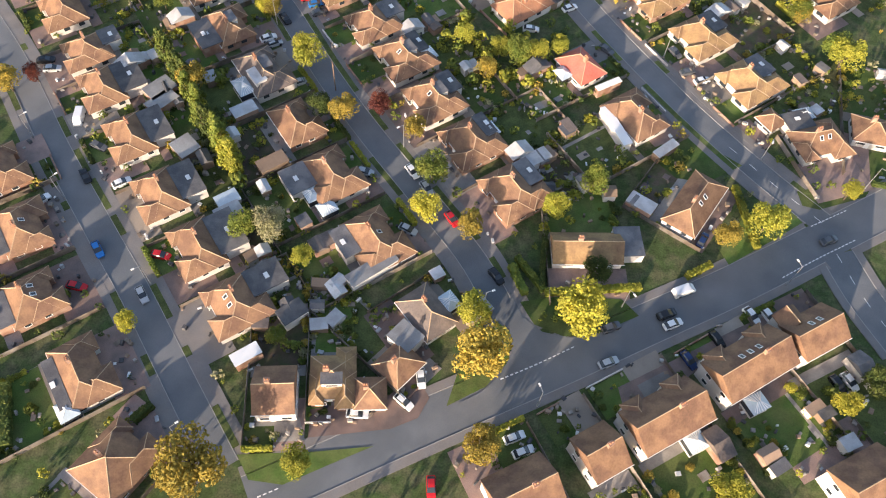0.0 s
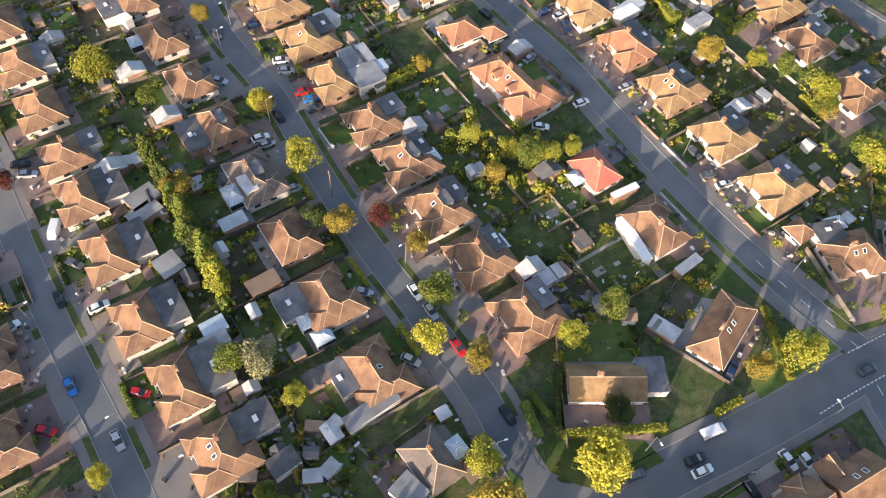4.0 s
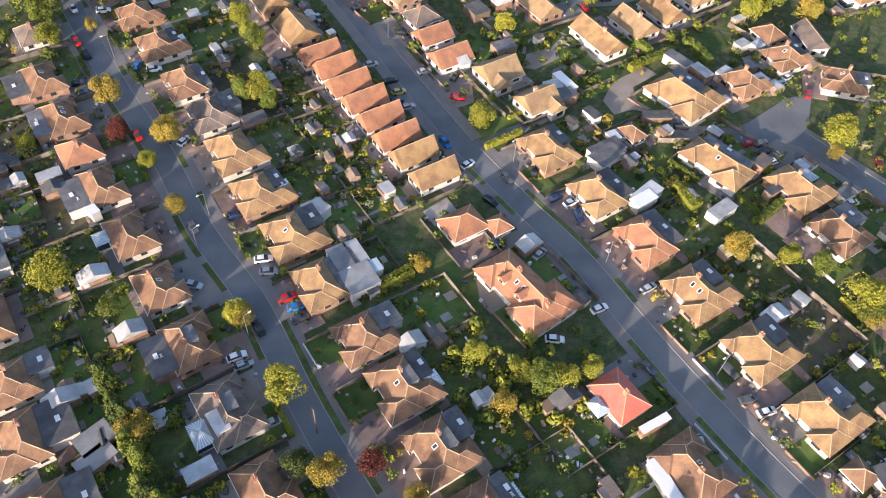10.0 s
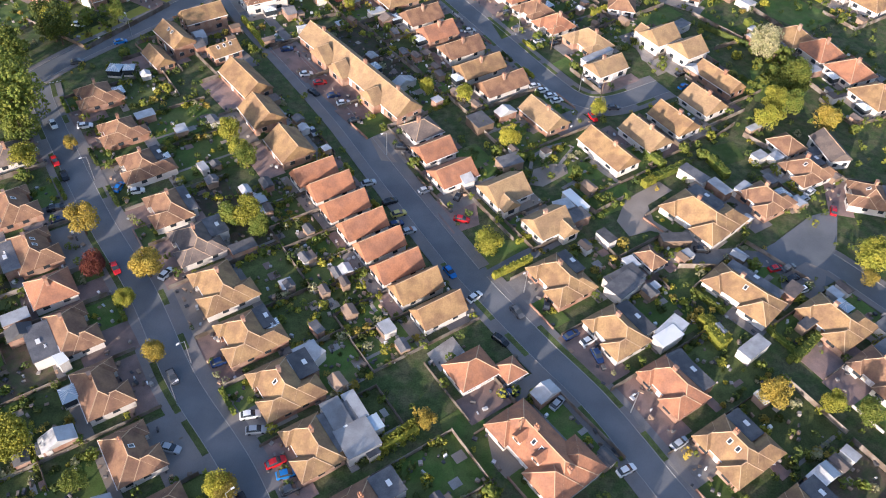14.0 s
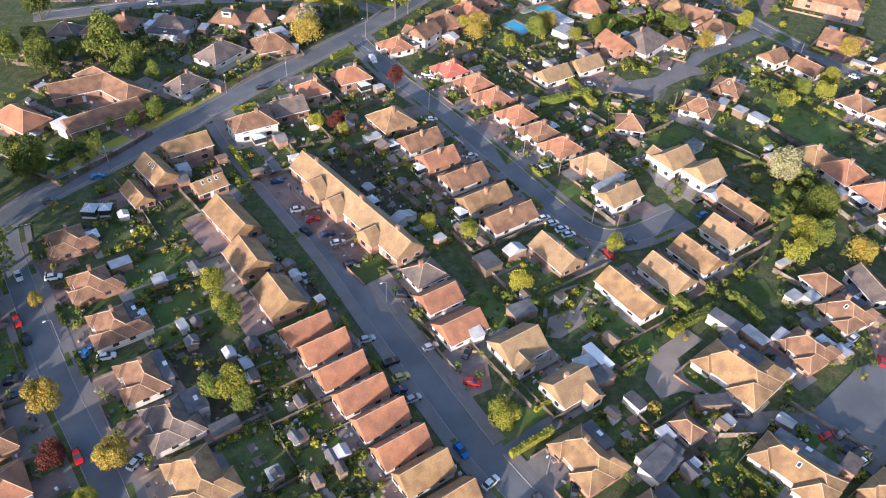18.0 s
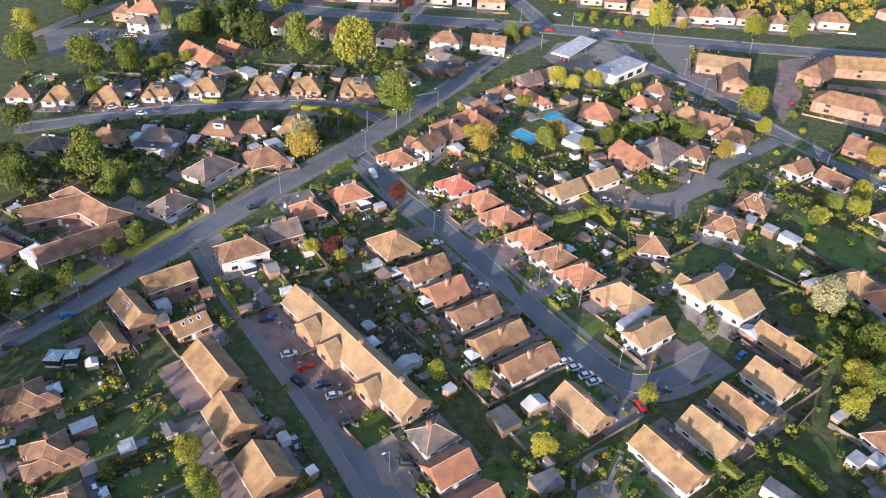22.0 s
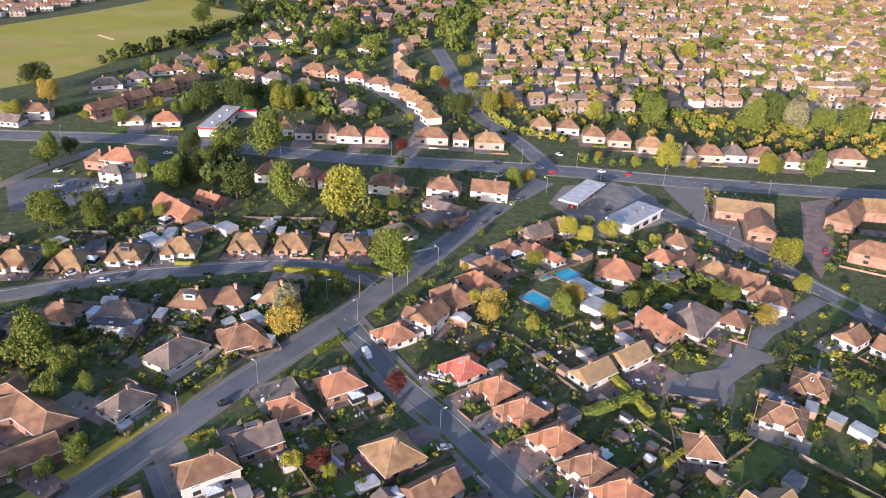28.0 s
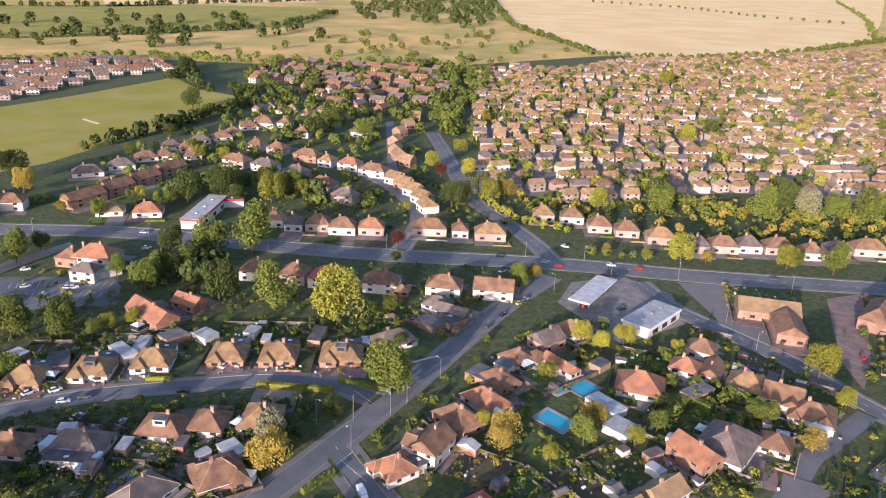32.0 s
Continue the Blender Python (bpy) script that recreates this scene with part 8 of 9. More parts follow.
shed(-153.0, 477.2, 44, 14.5, 13.3, 3.0, "sheet", True, "white")
shed(-58.8, 426.0, 83, 10.5, 4.3, 2.6, "felt", True, "brick")
shed(-81.0, 427.6, 76, 5.9, 4.1, 2.6, "sheet", True, "white")
shed(31.1, 386.7, 38, 5.9, 11.2, 2.4, "sheet", True, "white")
shed(32.8, 375.0, 44, 7.2, 7.8, 2.4, "sheet", True, "white")
shed(-0.5, 241.1, 35, 5.0, 5.8, 2.6, "felt", True, "shed")
shed(7.0, 225.2, 29, 5.9, 4.0, 2.4, "felt", True, "shed")
shed(22.5, 211.7, 35, 2.4, 7.3, 2.6, "plastic", True, "white")
shed(21.9, 206.0, 34, 6.1, 3.6, 2.8, "felt", True, "brick")
shed(19.3, 209.5, 27, 4.2, 3.3, 2.8, "sheet", True, "white")
shed(53.2, 224.1, 43, 3.2, 7.2, 2.8, "felt", True, "white")
shed(58.7, 219.7, 36, 2.8, 5.8, 2.8, "sheet", True, "brick")
shed(64.6, 220.3, 44, 4.5, 2.1, 2.6, "sheet", True, "white")
shed(54.0, 212.6, 30, 6.6, 6.5, 2.8, "felt", True, "white")
shed(44.7, 201.2, 7, 7.0, 2.6, 2.4, "felt", True, "shed")
shed(28.6, 200.3, 38, 2.5, 4.3, 2.4, "felt", True, "white")
shed(33.1, 192.5, 30, 2.7, 3.0, 2.4, "sheet", True, "white")
shed(72.3, 233.9, 36, 3.8, 2.7, 2.2, "sheet", True, "white")
shed(76.7, 233.9, 34, 3.2, 2.7, 2.2, "sheet", True, "white")
shed(73.8, 245.9, 34, 4.3, 1.8, 2.2, "sheet", True, "shed")
shed(88.9, 317.2, 38, 3.7, 5.6, 2.2, "sheet", True, "white")
shed(84.1, 321.2, 46, 3.7, 3.8, 2.4, "sheet", True, "shed")
shed(63.6, 298.9, 41, 5.1, 3.7, 2.4, "felt", True, "white")
shed(30.8, 185.6, 44, 7.8, 4.6, 2.6, "felt", True, "white")
shed(37.9, 172.2, 37, 5.9, 3.0, 2.6, "plastic", True, "white")
shed(39.5, 165.6, 29, 3.7, 5.5, 2.8, "felt", True, "white")
shed(68.2, 178.1, 37, 3.9, 2.1, 2.4, "felt", True, "shed")
patch("garden_lawn_a", [(45.5, 298.0), (58.2, 309.9), (61.5, 305.4), (47.5, 290.9)], 0.105, M["grass"], "green back garden lawn", "lawn")
patch("garden_lawn_b", [(16.4, 236.5), (25.8, 240.1), (29.1, 232.9), (20.3, 223.6), (14.5, 226.5)], 0.108, M["grass"], "green back garden lawn", "lawn")
patch("garden_lawn_c", [(24.3, 217.9), (31.4, 224.3), (39.3, 216.6), (27.8, 207.5)], 0.110, M["grass"], "green back garden lawn", "lawn")
patch("garden_lawn_d", [(-1.9, 196.5), (8.1, 199.8), (11.5, 197.8), (1.5, 189.6)], 0.113, M["grass"], "green back garden lawn", "lawn")
patch("garden_lawn_e", [(33.3, 176.9), (37.5, 180.6), (43.8, 180.3), (43.3, 176.9), (36.2, 170.7)], 0.116, M["grass"], "green back garden lawn", "lawn")
patch("garden_lawn_f", [(63.2, 177.0), (67.3, 180.7), (69.6, 177.6), (62.8, 169.8)], 0.118, M["grass"], "green back garden lawn", "lawn")
patch("garden_lawn_g", [(41.3, 189.7), (49.5, 191.4), (49.8, 186.0), (43.2, 184.5)], 0.121, M["grass"], "green back garden lawn", "lawn")
patch("garden_lawn_h", [(104.3, 374.7), (122.7, 391.4), (125.5, 386.7), (109.3, 370.6)], 0.124, M["grass"], "green back garden lawn", "lawn")
patch("garden_lawn_i", [(3.4, 294.7), (12.1, 301.4), (13.2, 292.5), (6.3, 286.3)], 0.127, M["grass"], "green back garden lawn", "lawn")
patch("garden_lawn_j", [(21.1, 274.1), (31.8, 284.1), (37.4, 279.2), (26.4, 267.1)], 0.129, M["grass"], "green back garden lawn", "lawn")
patch("garden_lawn_k", [(10.5, 236.4), (17.7, 242.6), (18.0, 233.2), (12.3, 227.5)], 0.132, M["grass"], "green back garden lawn", "lawn")
patch("garden_lawn_l", [(38.6, 225.6), (46.7, 233.1), (47.8, 229.6), (40.7, 220.8)], 0.135, M["grass"], "green back garden lawn", "lawn")
patch("garden_lawn_m", [(27.1, 216.9), (36.6, 222.2), (35.9, 212.8), (29.4, 209.5)], 0.137, M["grass"], "green back garden lawn", "lawn")
patch("garden_lawn_n", [(58.4, 237.4), (67.9, 241.8), (69.4, 234.4), (61.6, 230.4)], 0.140, M["grass"], "green back garden lawn", "lawn")
patch("garden_lawn_o", [(-6.7, 229.9), (-1.5, 233.9), (2.2, 228.7), (-3.0, 223.3)], 0.143, M["grass"], "green back garden lawn", "lawn")
patch("garden_lawn_p", [(67.1, 320.7), (80.3, 330.3), (85.6, 321.9), (71.7, 310.3)], 0.145, M["grass"], "green back garden lawn", "lawn")
patch("garden_lawn_q", [(77.5, 300.7), (87.3, 306.1), (90.9, 296.8), (80.4, 289.5)], 0.148, M["grass"], "green back garden lawn", "lawn")
patch("garden_lawn_r", [(2.8, 382.8), (10.6, 392.1), (12.1, 384.6), (5.4, 377.2)], 0.151, M["grass"], "green back garden lawn", "lawn")
patch("garden_lawn_s", [(48.1, 393.6), (54.9, 398.7), (58.3, 395.6), (49.7, 384.5)], 0.154, M["grass"], "green back garden lawn", "lawn")
patch("garden_lawn_u", [(53.1, 384.6), (60.3, 390.9), (65.6, 389.0), (57.5, 380.4)], 0.159, M["grass"], "green back garden lawn", "lawn")
patch("garden_lawn_v", [(-45.2, 442.6), (-35.2, 447.9), (-32.8, 438.8), (-42.4, 431.8)], 0.162, M["grass"], "green back garden lawn", "lawn")
patch("garden_lawn_w", [(4.8, 365.3), (11.7, 370.7), (16.6, 363.2), (8.0, 355.9)], 0.164, M["grass"], "green back garden lawn", "lawn")
shed(-118.5, 411.3, 48, 4.5, 10.2, 3.0, "sheet", True, "white")
shed(-106.2, 422.4, 49, 7.6, 5.8, 3.0, "felt", True, "brick")
shed(-95.9, 424.2, 53, 5.8, 6.9, 2.6, "sheet", True, "white")
shed(4.3, 409.6, 48, 7.7, 5.7, 2.6, "felt", True, "white")
shed(-2.3, 400.5, 49, 7.7, 13.5, 2.8, "felt", True, "brick")
shed(-12.6, 441.5, 39, 9.4, 8.6, 2.6, "felt", True, "brick")
shed(-20.6, 437.7, 46, 6.6, 9.1, 2.6, "felt", True, "shed")
shed(60.9, 394.4, 34, 10.6, 5.1, 2.8, "felt", True, "brick")
shed(90.5, 393.4, 40, 9.9, 3.7, 2.6, "sheet", True, "white")
shed(90.0, 375.8, 30, 5.0, 4.6, 2.6, "plastic", True, "white")
shed(-150.1, 409.1, 61, 3.8, 5.7, 2.4, "sheet", True, "shed")
shed(-135.8, 405.0, 20, 5.9, 9.3, 2.6, "felt", True, "brick")
shed(-79.4, 359.8, 47, 3.5, 2.4, 2.4, "sheet", True, "white")
shed(-117.5, 368.7, 5, 4.3, 3.5, 3.0, "sheet", True, "white")
shed(34.5, 410.9, 42, 5.8, 4.6, 2.4, "felt", True, "shed")
conservatory(10.1, 410.1, 36, 5, 4)
conservatory(-1.9, 381.9, 0, 4, 4)
conservatory(-19.6, 366.2, 30, 6, 6)
conservatory(-58.0, 466.7, 80, 4, 3)
conservatory(-33.9, 468.2, 80, 4, 3)
conservatory(-18.4, 467.6, 80, 5, 3)
conservatory(-73.0, 373.7, 60, 4, 4)
conservatory(-83.3, 371.9, -5, 7, 3)
conservatory(-134.5, 396.8, -5, 4, 3)
conservatory(31.2, 389.1, 36, 3, 5)
conservatory(43.9, 39.7, 29, 3.4, 3.2)
conservatory(55.2, 47.1, 29, 3.6, 3)
conservatory(-59.8, 37.7, -52, 3.5, 3.2)
conservatory(75.4, 113.2, 20, 4, 3)
conservatory(69.5, 123.6, -52, 2.8, 2.2)
conservatory(-22.9, 80.9, 36, 3.4, 3)
conservatory(-44.8, 110.2, 36, 3.4, 5)
conservatory(-18.6, 133.4, 36, 3.5, 4)
conservatory(-101.7, 254.9, 0, 3.6, 3.6)
conservatory(-27.2, 291.9, -56, 3.5, 3)
conservatory(-98.0, 255.5, 10, 3, 3)
canopy(43.1, 464.1, 56, 28.8, 8.4, 5.0, "plastic")
store(60.7, 444.3, 46, 24.6, 11.4, 4.2, "sheet", "plastic")
store(-129.9, 551.2, 85, 39.4, 10.0, 5.0, "sheet", "redpaint")
store(-121.2, 571.2, 98, 11.3, 12.3, 4.4, "felt", "redpaint")
pool(15.2, 380.4, 44, 6.1, 9.7)
pool(26.5, 399.1, 38, 7.5, 7.6)
pool(18.7, 397.3, 38, 4.5, 3.7)
patch("turning_head", [(62.9, 194.4), (66.1, 200.8), (71.0, 204.3), (77.0, 205.4), (82.3, 204.2), (83.5, 199.5), (80.5, 193.2), (74.8, 189.3), (68.5, 188.1), (63.8, 189.7)], 0.125, M["asphalt"], "asphalt turning circle of the close", "road")
patch("court_head", [(43.4, 336.5), (51.6, 341.9), (60.6, 342.5), (63.8, 336.9), (60.4, 329.0), (51.9, 325.5), (44.9, 327.4)], 0.11, M["pavement"], "worn tarmac turning circle", "road")
patch("forecourt_white", [(46.8, 288.8), (50.9, 292.3), (56.9, 283.7), (59.9, 280.2), (56.9, 275.2), (52.2, 271.2), (49.4, 279.7)], 0.12, M["gravel"], "pale paved forecourt before the white house", "yard")
patch("parking_yard", [(-50.4, 271.4), (-38.4, 258.6), (-26.0, 242.0), (-28.6, 238.6), (-41.0, 255.0), (-53.2, 270.6)], 0.115, M["concrete"], "worn concrete parking yard beside the lane", "yard")
patch("front_yard", [(-10.9, 212.8), (-6.9, 217.5), (-1.1, 210.6), (-0.3, 203.6), (-6.3, 200.1), (-9.9, 205.7)], 0.12, M["drive"], "reddish paved yard with parked cars", "yard")
patch("gravel_yard", [(-29.1, 233.7), (-22.9, 239.4), (-17.0, 231.3), (-18.7, 224.1), (-25.2, 224.6)], 0.12, M["gravel"], "bare gravel yard", "yard")
patch("concrete_base", [(-10.7, 166.0), (-5.7, 170.7), (-2.8, 166.6), (-7.8, 161.9)], 0.12, M["concrete"], "bare concrete slab", "yard")
patch("west_verge", [(-117.8, 267.5), (-107.5, 283.8), (-91.0, 308.1), (-74.9, 334.8), (-76.9, 338.1), (-93.5, 311.3), (-110.3, 287.1), (-120.5, 272.9)], 0.12, M["pitch"], "dry grass bank along the main road", "verge")
patch("junction_mouth", [(13.0, 66.5), (15.3, 61.5), (18.9, 58.6), (24.0, 57.9), (28.0, 58.6), (24.0, 55.0), (16.0, 52.0), (13.0, 57.0)], 0.15, M["asphalt"], "asphalt mouth of the side street", "road")
patch("junction_mouth_two", [(13.3, 58.0), (13.4, 54.1), (11.7, 50.0), (8.1, 46.4), (4.0, 43.9), (10.0, 45.0), (17.0, 51.0), (15.0, 57.0)], 0.154, M["asphalt"], "asphalt mouth of the side street", "road")
patch("paved_forecourt", [(32.0, 49.0), (45.0, 56.4), (55.0, 62.2), (63.4, 66.6), (65.0, 64.6), (57.6, 60.2), (45.2, 52.4), (42.2, 49.8), (33.0, 43.8)], 0.21, M["drive"], "brown block-paved forecourts before the houses", "driveway")
patch("paved_circle", [(35.4, 49.6), (40.4, 52.6), (42.6, 50.6), (37.0, 46.6)], 0.225, M["concrete"], "pale paved square in the forecourt", "driveway")
patch("green_corner", [(14.8, 64.4), (17.4, 60.0), (23.0, 57.9), (29.2, 59.2), (36.7, 63.2), (33.7, 66.4), (22.1, 66.1)], 0.13, M["grass"], "grass corner beside the junction", "verge")
patch("green_corner_two", [(-31.3, 32.9), (-28.7, 29.0), (-23.1, 28.6), (-14.6, 33.1), (-9.3, 35.8), (-18.5, 34.3)], 0.13, M["grass"], "grass corner beside the junction", "verge")
patch("green_corner_three", [(2.4, 43.5), (9.0, 47.5), (12.9, 52.5), (13.3, 58.0), (10.7, 60.0), (4.0, 49.7)], 0.13, M["grass"], "grass corner beside the junction", "verge")
patch("green_corner_four", [(54.9, 75.4), (64.7, 81.9), (71.1, 86.4), (67.3, 90.8), (60.0, 87.5), (53.2, 79.0)], 0.13, M["grass"], "grass corner beside the junction", "verge")
patch("green_corner_five", [(71.8, 90.5), (75.1, 89.8), (85.2, 93.7), (87.6, 96.8), (80.0, 96.8), (71.3, 94.0)], 0.13, M["grass"], "grass corner beside the junction", "verge")
patch("driveway_big", [(-20.2, 36.5), (-6.8, 38.9), (-2.3, 41.1), (-0.6, 44.8), (-3.4, 49.2), (-7.4, 44.8), (-20.5, 41.3)], 0.14, M["drive"], "wide block-paved front drive", "driveway")
patch("tarmac_pads", [(-29.6, 39.2), (-22.2, 39.9), (-20.6, 36.0), (-28.9, 34.9)], 0.15, M["concrete"], "two tarmac parking pads before the house", "driveway")
patch("lawn_big", [(40.4, 101.6), (50.7, 107.1), (60.9, 99.7), (52.8, 94.6), (46.7, 95.3)], 0.12, M["grass"], "large back garden lawn", "lawn")
patch("lawn_big_two", [(-7.5, 151.0), (-0.2, 156.9), (1.3, 148.5), (2.8, 140.5), (-4.4, 139.9)], 0.12, M["grass"], "large back garden lawn", "lawn")
patch("lawn_round", [(-78.4, 126.6), (-75.9, 127.8), (-72.2, 127.1), (-71.4, 124.3), (-73.4, 121.7), (-76.8, 122.4)], 0.16, M["grass"], "round garden lawn", "lawn")
patch("lawn_strip", [(39.9, 294.6), (53.1, 306.3), (62.5, 313.6), (66.7, 309.0), (53.7, 297.2), (44.2, 290.6)], 0.12, M["grass"], "long green back lawn", "lawn")
patch("lawn_strip_two", [(68.5, 309.2), (73.9, 312.9), (84.3, 298.1), (79.5, 293.4)], 0.12, M["grass"], "long green back lawn", "lawn")
patch("lawn_park", [(81.3, 278.5), (93.5, 286.0), (96.7, 269.6), (89.0, 257.6), (78.6, 261.4)], 0.12, M["grass"], "large lawn with play frames", "lawn")
patch("lawn_east", [(95.7, 334.1), (108.0, 326.0), (119.4, 313.4), (106.5, 302.9), (95.6, 311.4)], 0.12, M["grass"], "long green back lawn", "lawn")
patch("dirt_bank", [(-201.1, 462.2), (-193.9, 485.7), (-178.5, 511.3), (-174.0, 506.6), (-188.3, 478.5), (-197.5, 457.0)], 0.1, M["gravel"], "bare earth bank beside the car park", "bank")
street_lamp(-85.1, 94.3, 33)
street_lamp(-74.4, 80.1, 43)
street_lamp(-52.9, 62.7, -140)
street_lamp(-40.9, 34.6, 38)
street_lamp(-9.6, 98.6, -136)
street_lamp(8.1, 62.2, 18)
street_lamp(33.6, 64.7, -62)
street_lamp(17.9, 44.6, 116)
street_lamp(65.4, 71.9, 120)
street_lamp(47.3, 129.8, -144)
street_lamp(65.1, 101.6, -114)
street_lamp(85.6, 95.9, -54)
street_lamp(-55.9, 160.5, -137)
street_lamp(-41.4, 131.3, 39)
street_lamp(9.3, 183.6, -131)
street_lamp(28.5, 155.2, -146)
street_lamp(-92.4, 211.1, -138)
street_lamp(-55.8, 150.9, 41)
street_lamp(-24.0, 227.0, -146)
street_lamp(27.9, 260.6, -87)
street_lamp(11.5, 290.9, -143)
street_lamp(-17.1, 314.8, 26)
street_lamp(-82.3, 319.6, -65)
street_lamp(-65.2, 332.5, 150)
street_lamp(-93.7, 311.8, -31)
street_lamp(-103.5, 274.2, 125)
street_lamp(-32.2, 382.1, 152)
street_lamp(-17.5, 402.6, 150)
street_lamp(48.1, 506.0, -93)
street_lamp(22.4, 508.7, -99)
street_lamp(84.2, 486.8, 76)
street_lamp(90.1, 447.7, -144)
street_lamp(92.2, 425.3, 23)
street_lamp(-42.0, 365.9, -138)
street_lamp(-27.6, 387.6, 151)
street_lamp(-52.8, 377.9, -32)
street_lamp(29.3, 472.1, 143)
street_lamp(-39.5, 513.2, -97)
street_lamp(-90.9, 507.0, 80)
street_lamp(-145.6, 516.7, 87)
street_lamp(-197.8, 519.3, 88)
street_lamp(54.4, 482.2, 4)
street_lamp(127.4, 475.5, 83)
telegraph_pole(-25.6, 112.8, 121)
telegraph_pole(17.3, 83.7, 55)
telegraph_pole(6.7, 147.4, 35)
telegraph_pole(-42.5, 378.5, 50)
telegraph_pole(21.2, 282.0, 125)
telegraph_pole(116.2, 360.1, 40)
telegraph_pole(32.9, 254.3, 160)
telegraph_pole(73.5, 355.4, 115)
telegraph_pole(-27.8, 395.4, 0)
telegraph_pole(61.6, 319.3, 75)
hedge(19.4, 66.4, 37.4, 68.9, 1.3, 1.3, "lime")
hedge(14.0, 73.6, 19.2, 66.8, 1.2, 1.4, "green")
hedge(18.6, 67.4, 19.6, 79.5, 0.9, 1.5, "dark")
hedge(13.0, 71.6, 15.7, 65.8, 1.4, 1.6, "green")
hedge(46.2, 71.8, 51.2, 74.9, 1.2, 1.4, "lime")
hedge(58.3, 93.8, 60.7, 79.2, 1.2, 1.4, "lime")
hedge(-19.8, 143.3, -11.8, 149.8, 1.6, 1.8, "lime")
hedge(-19.5, 143.5, -11.5, 148.6, 1.6, 1.8, "lime")
hedge(5.3, 64.8, 8.6, 59.9, 2.2, 2.4, "lime")
hedge(-73.9, 288.0, -64.0, 273.2, 1.2, 1.5, "lime")
hedge(35.9, 304.6, 49.3, 315.8, 1.4, 1.6, "lime")
hedge(47.1, 176.3, 49.5, 171.4, 2.2, 2.4, "lime")
hedge(63.7, 169.5, 70.3, 176.0, 1.6, 2.0, "green")
hedge(47.6, 179.3, 50.8, 172.8, 1.6, 1.8, "lime")
hedge(-48.7, 399.2, -32.9, 394.0, 1.2, 1.5, "green")
hedge(-72.9, 395.3, -49.8, 393.1, 1.4, 1.8, "lime")
hedge(-52.1, 346.7, -45.4, 354.5, 1.6, 1.6, "green")
hedge(46.8, 380.9, 56.9, 391.9, 2.4, 2.6, "green")
hedge(56.9, 391.9, 62.6, 385.9, 2.4, 2.6, "green")
hedge(9.7, 373.7, 15.3, 364.8, 1.0, 1.2, "green")
hedge(50.0, 388.6, 64.8, 399.1, 2.0, 2.2, "green")
hedge(-49.2, 37.0, -46.7, 40.1, 1.2, 1.8, "dark")
hedge(-71.9, 41.8, -68.1, 31.5, 1.5, 2.0, "dark")
hedge(40.4, 220.7, 43.5, 223.3, 2.0, 2.0, "lime")
hedge(43.6, 223.7, 53.6, 230.5, 1.8, 1.8, "green")
hedge(42.7, 233.6, 46.6, 228.5, 2.0, 2.2, "green")
hedge(45.8, 178.8, 51.0, 173.5, 1.6, 2.0, "lime")
hedge(62.3, 169.1, 70.8, 176.2, 1.2, 1.6, "green")
hedge(69.9, 301.8, 83.5, 291.1, 0.3, 1.6, "dark")
hedge(2.7, 187.1, 11.3, 193.5, 1.2, 1.6, "lime")
hedge(59.4, 232.7, 62.4, 225.9, 2.0, 2.2, "green")
hedge(86.4, 305.8, 90.3, 297.0, 2.0, 2.2, "green")
hedge(18.8, 321.5, 36.2, 330.3, 2.2, 2.4, "green")
hedge(29.9, 339.6, 36.9, 321.7, 2.0, 2.0, "lime")
dashes(ROADS["south_east"][0], 0, 2, 4, 0.13, 0.074)
dashes(ROADS["arterial"][0], 0, 2, 3, 0.13, 0.058)
dashes(ROADS["north"][0], 0, 2, 4, 0.13, 0.062)
dashes(ROADS["south_east_two"][0], 0, 2, 3, 0.13, 0.086)
dashes(curve_points([(11.5, 49.0), (17.9, 52.3), (25.0, 56.4)], 0.6), 0, 0.6, 0.35, 0.22, 0.162)
dashes(curve_points([(64.9, 73.4), (71.7, 77.7), (81.1, 83.2)], 0.6), 0, 0.6, 0.35, 0.22, 0.115)
dashes(curve_points([(72.6, 85.6), (81.0, 90.3)], 0.6), 0, 0.6, 0.35, 0.22, 0.115)
dashes(curve_points([(-26.8, 26.4), (-23.1, 28.3)], 0.6), 0, 0.6, 0.35, 0.22, 0.115)
dashes(curve_points([(-44.2, 360.3), (-36.6, 351.4)], 0.6), 0, 0.6, 0.35, 0.22, 0.115)
dashes(curve_points([(-47.0, 355.5), (-41.3, 363.9)], 0.6), 0, 0.6, 0.35, 0.22, 0.115)
dashes(curve_points([(-37.5, 387.2), (-44.0, 394.7)], 0.6), 0, 0.6, 0.35, 0.22, 0.115)
dashes(curve_points([(-118.2, 248.6), (-114.3, 250.6)], 0.6), 0, 0.6, 0.35, 0.22, 0.115)
bays = [(-181.0, 465.8), (-169.5, 468.7), (-155.2, 470.8), (-143.2, 470.5)]
dashes(curve_points(bays, 1.0), -2.5, 0.12, 2.4, 4.6, 0.058)
dashes(curve_points(bays, 1.0), -13, 0.12, 2.4, 4.6, 0.058)
dashes(ROADS["east"][0], 0, 2, 3.5, 0.13, 0.042, 0, 26)
dashes(ROADS["close"][0], 0, 2, 3.5, 0.13, 0.050, 0, 14)
patch("field_stubble", [(197, 2794), (153, 1808), (204, 1459), (228, 1315), (317, 1283), (434, 1336), (562, 1430), (825, 1672), (1218, 2323), (4163, 7415), (1694, 7228)], 0.06, M["straw"], "pale harvested stubble field", "field")
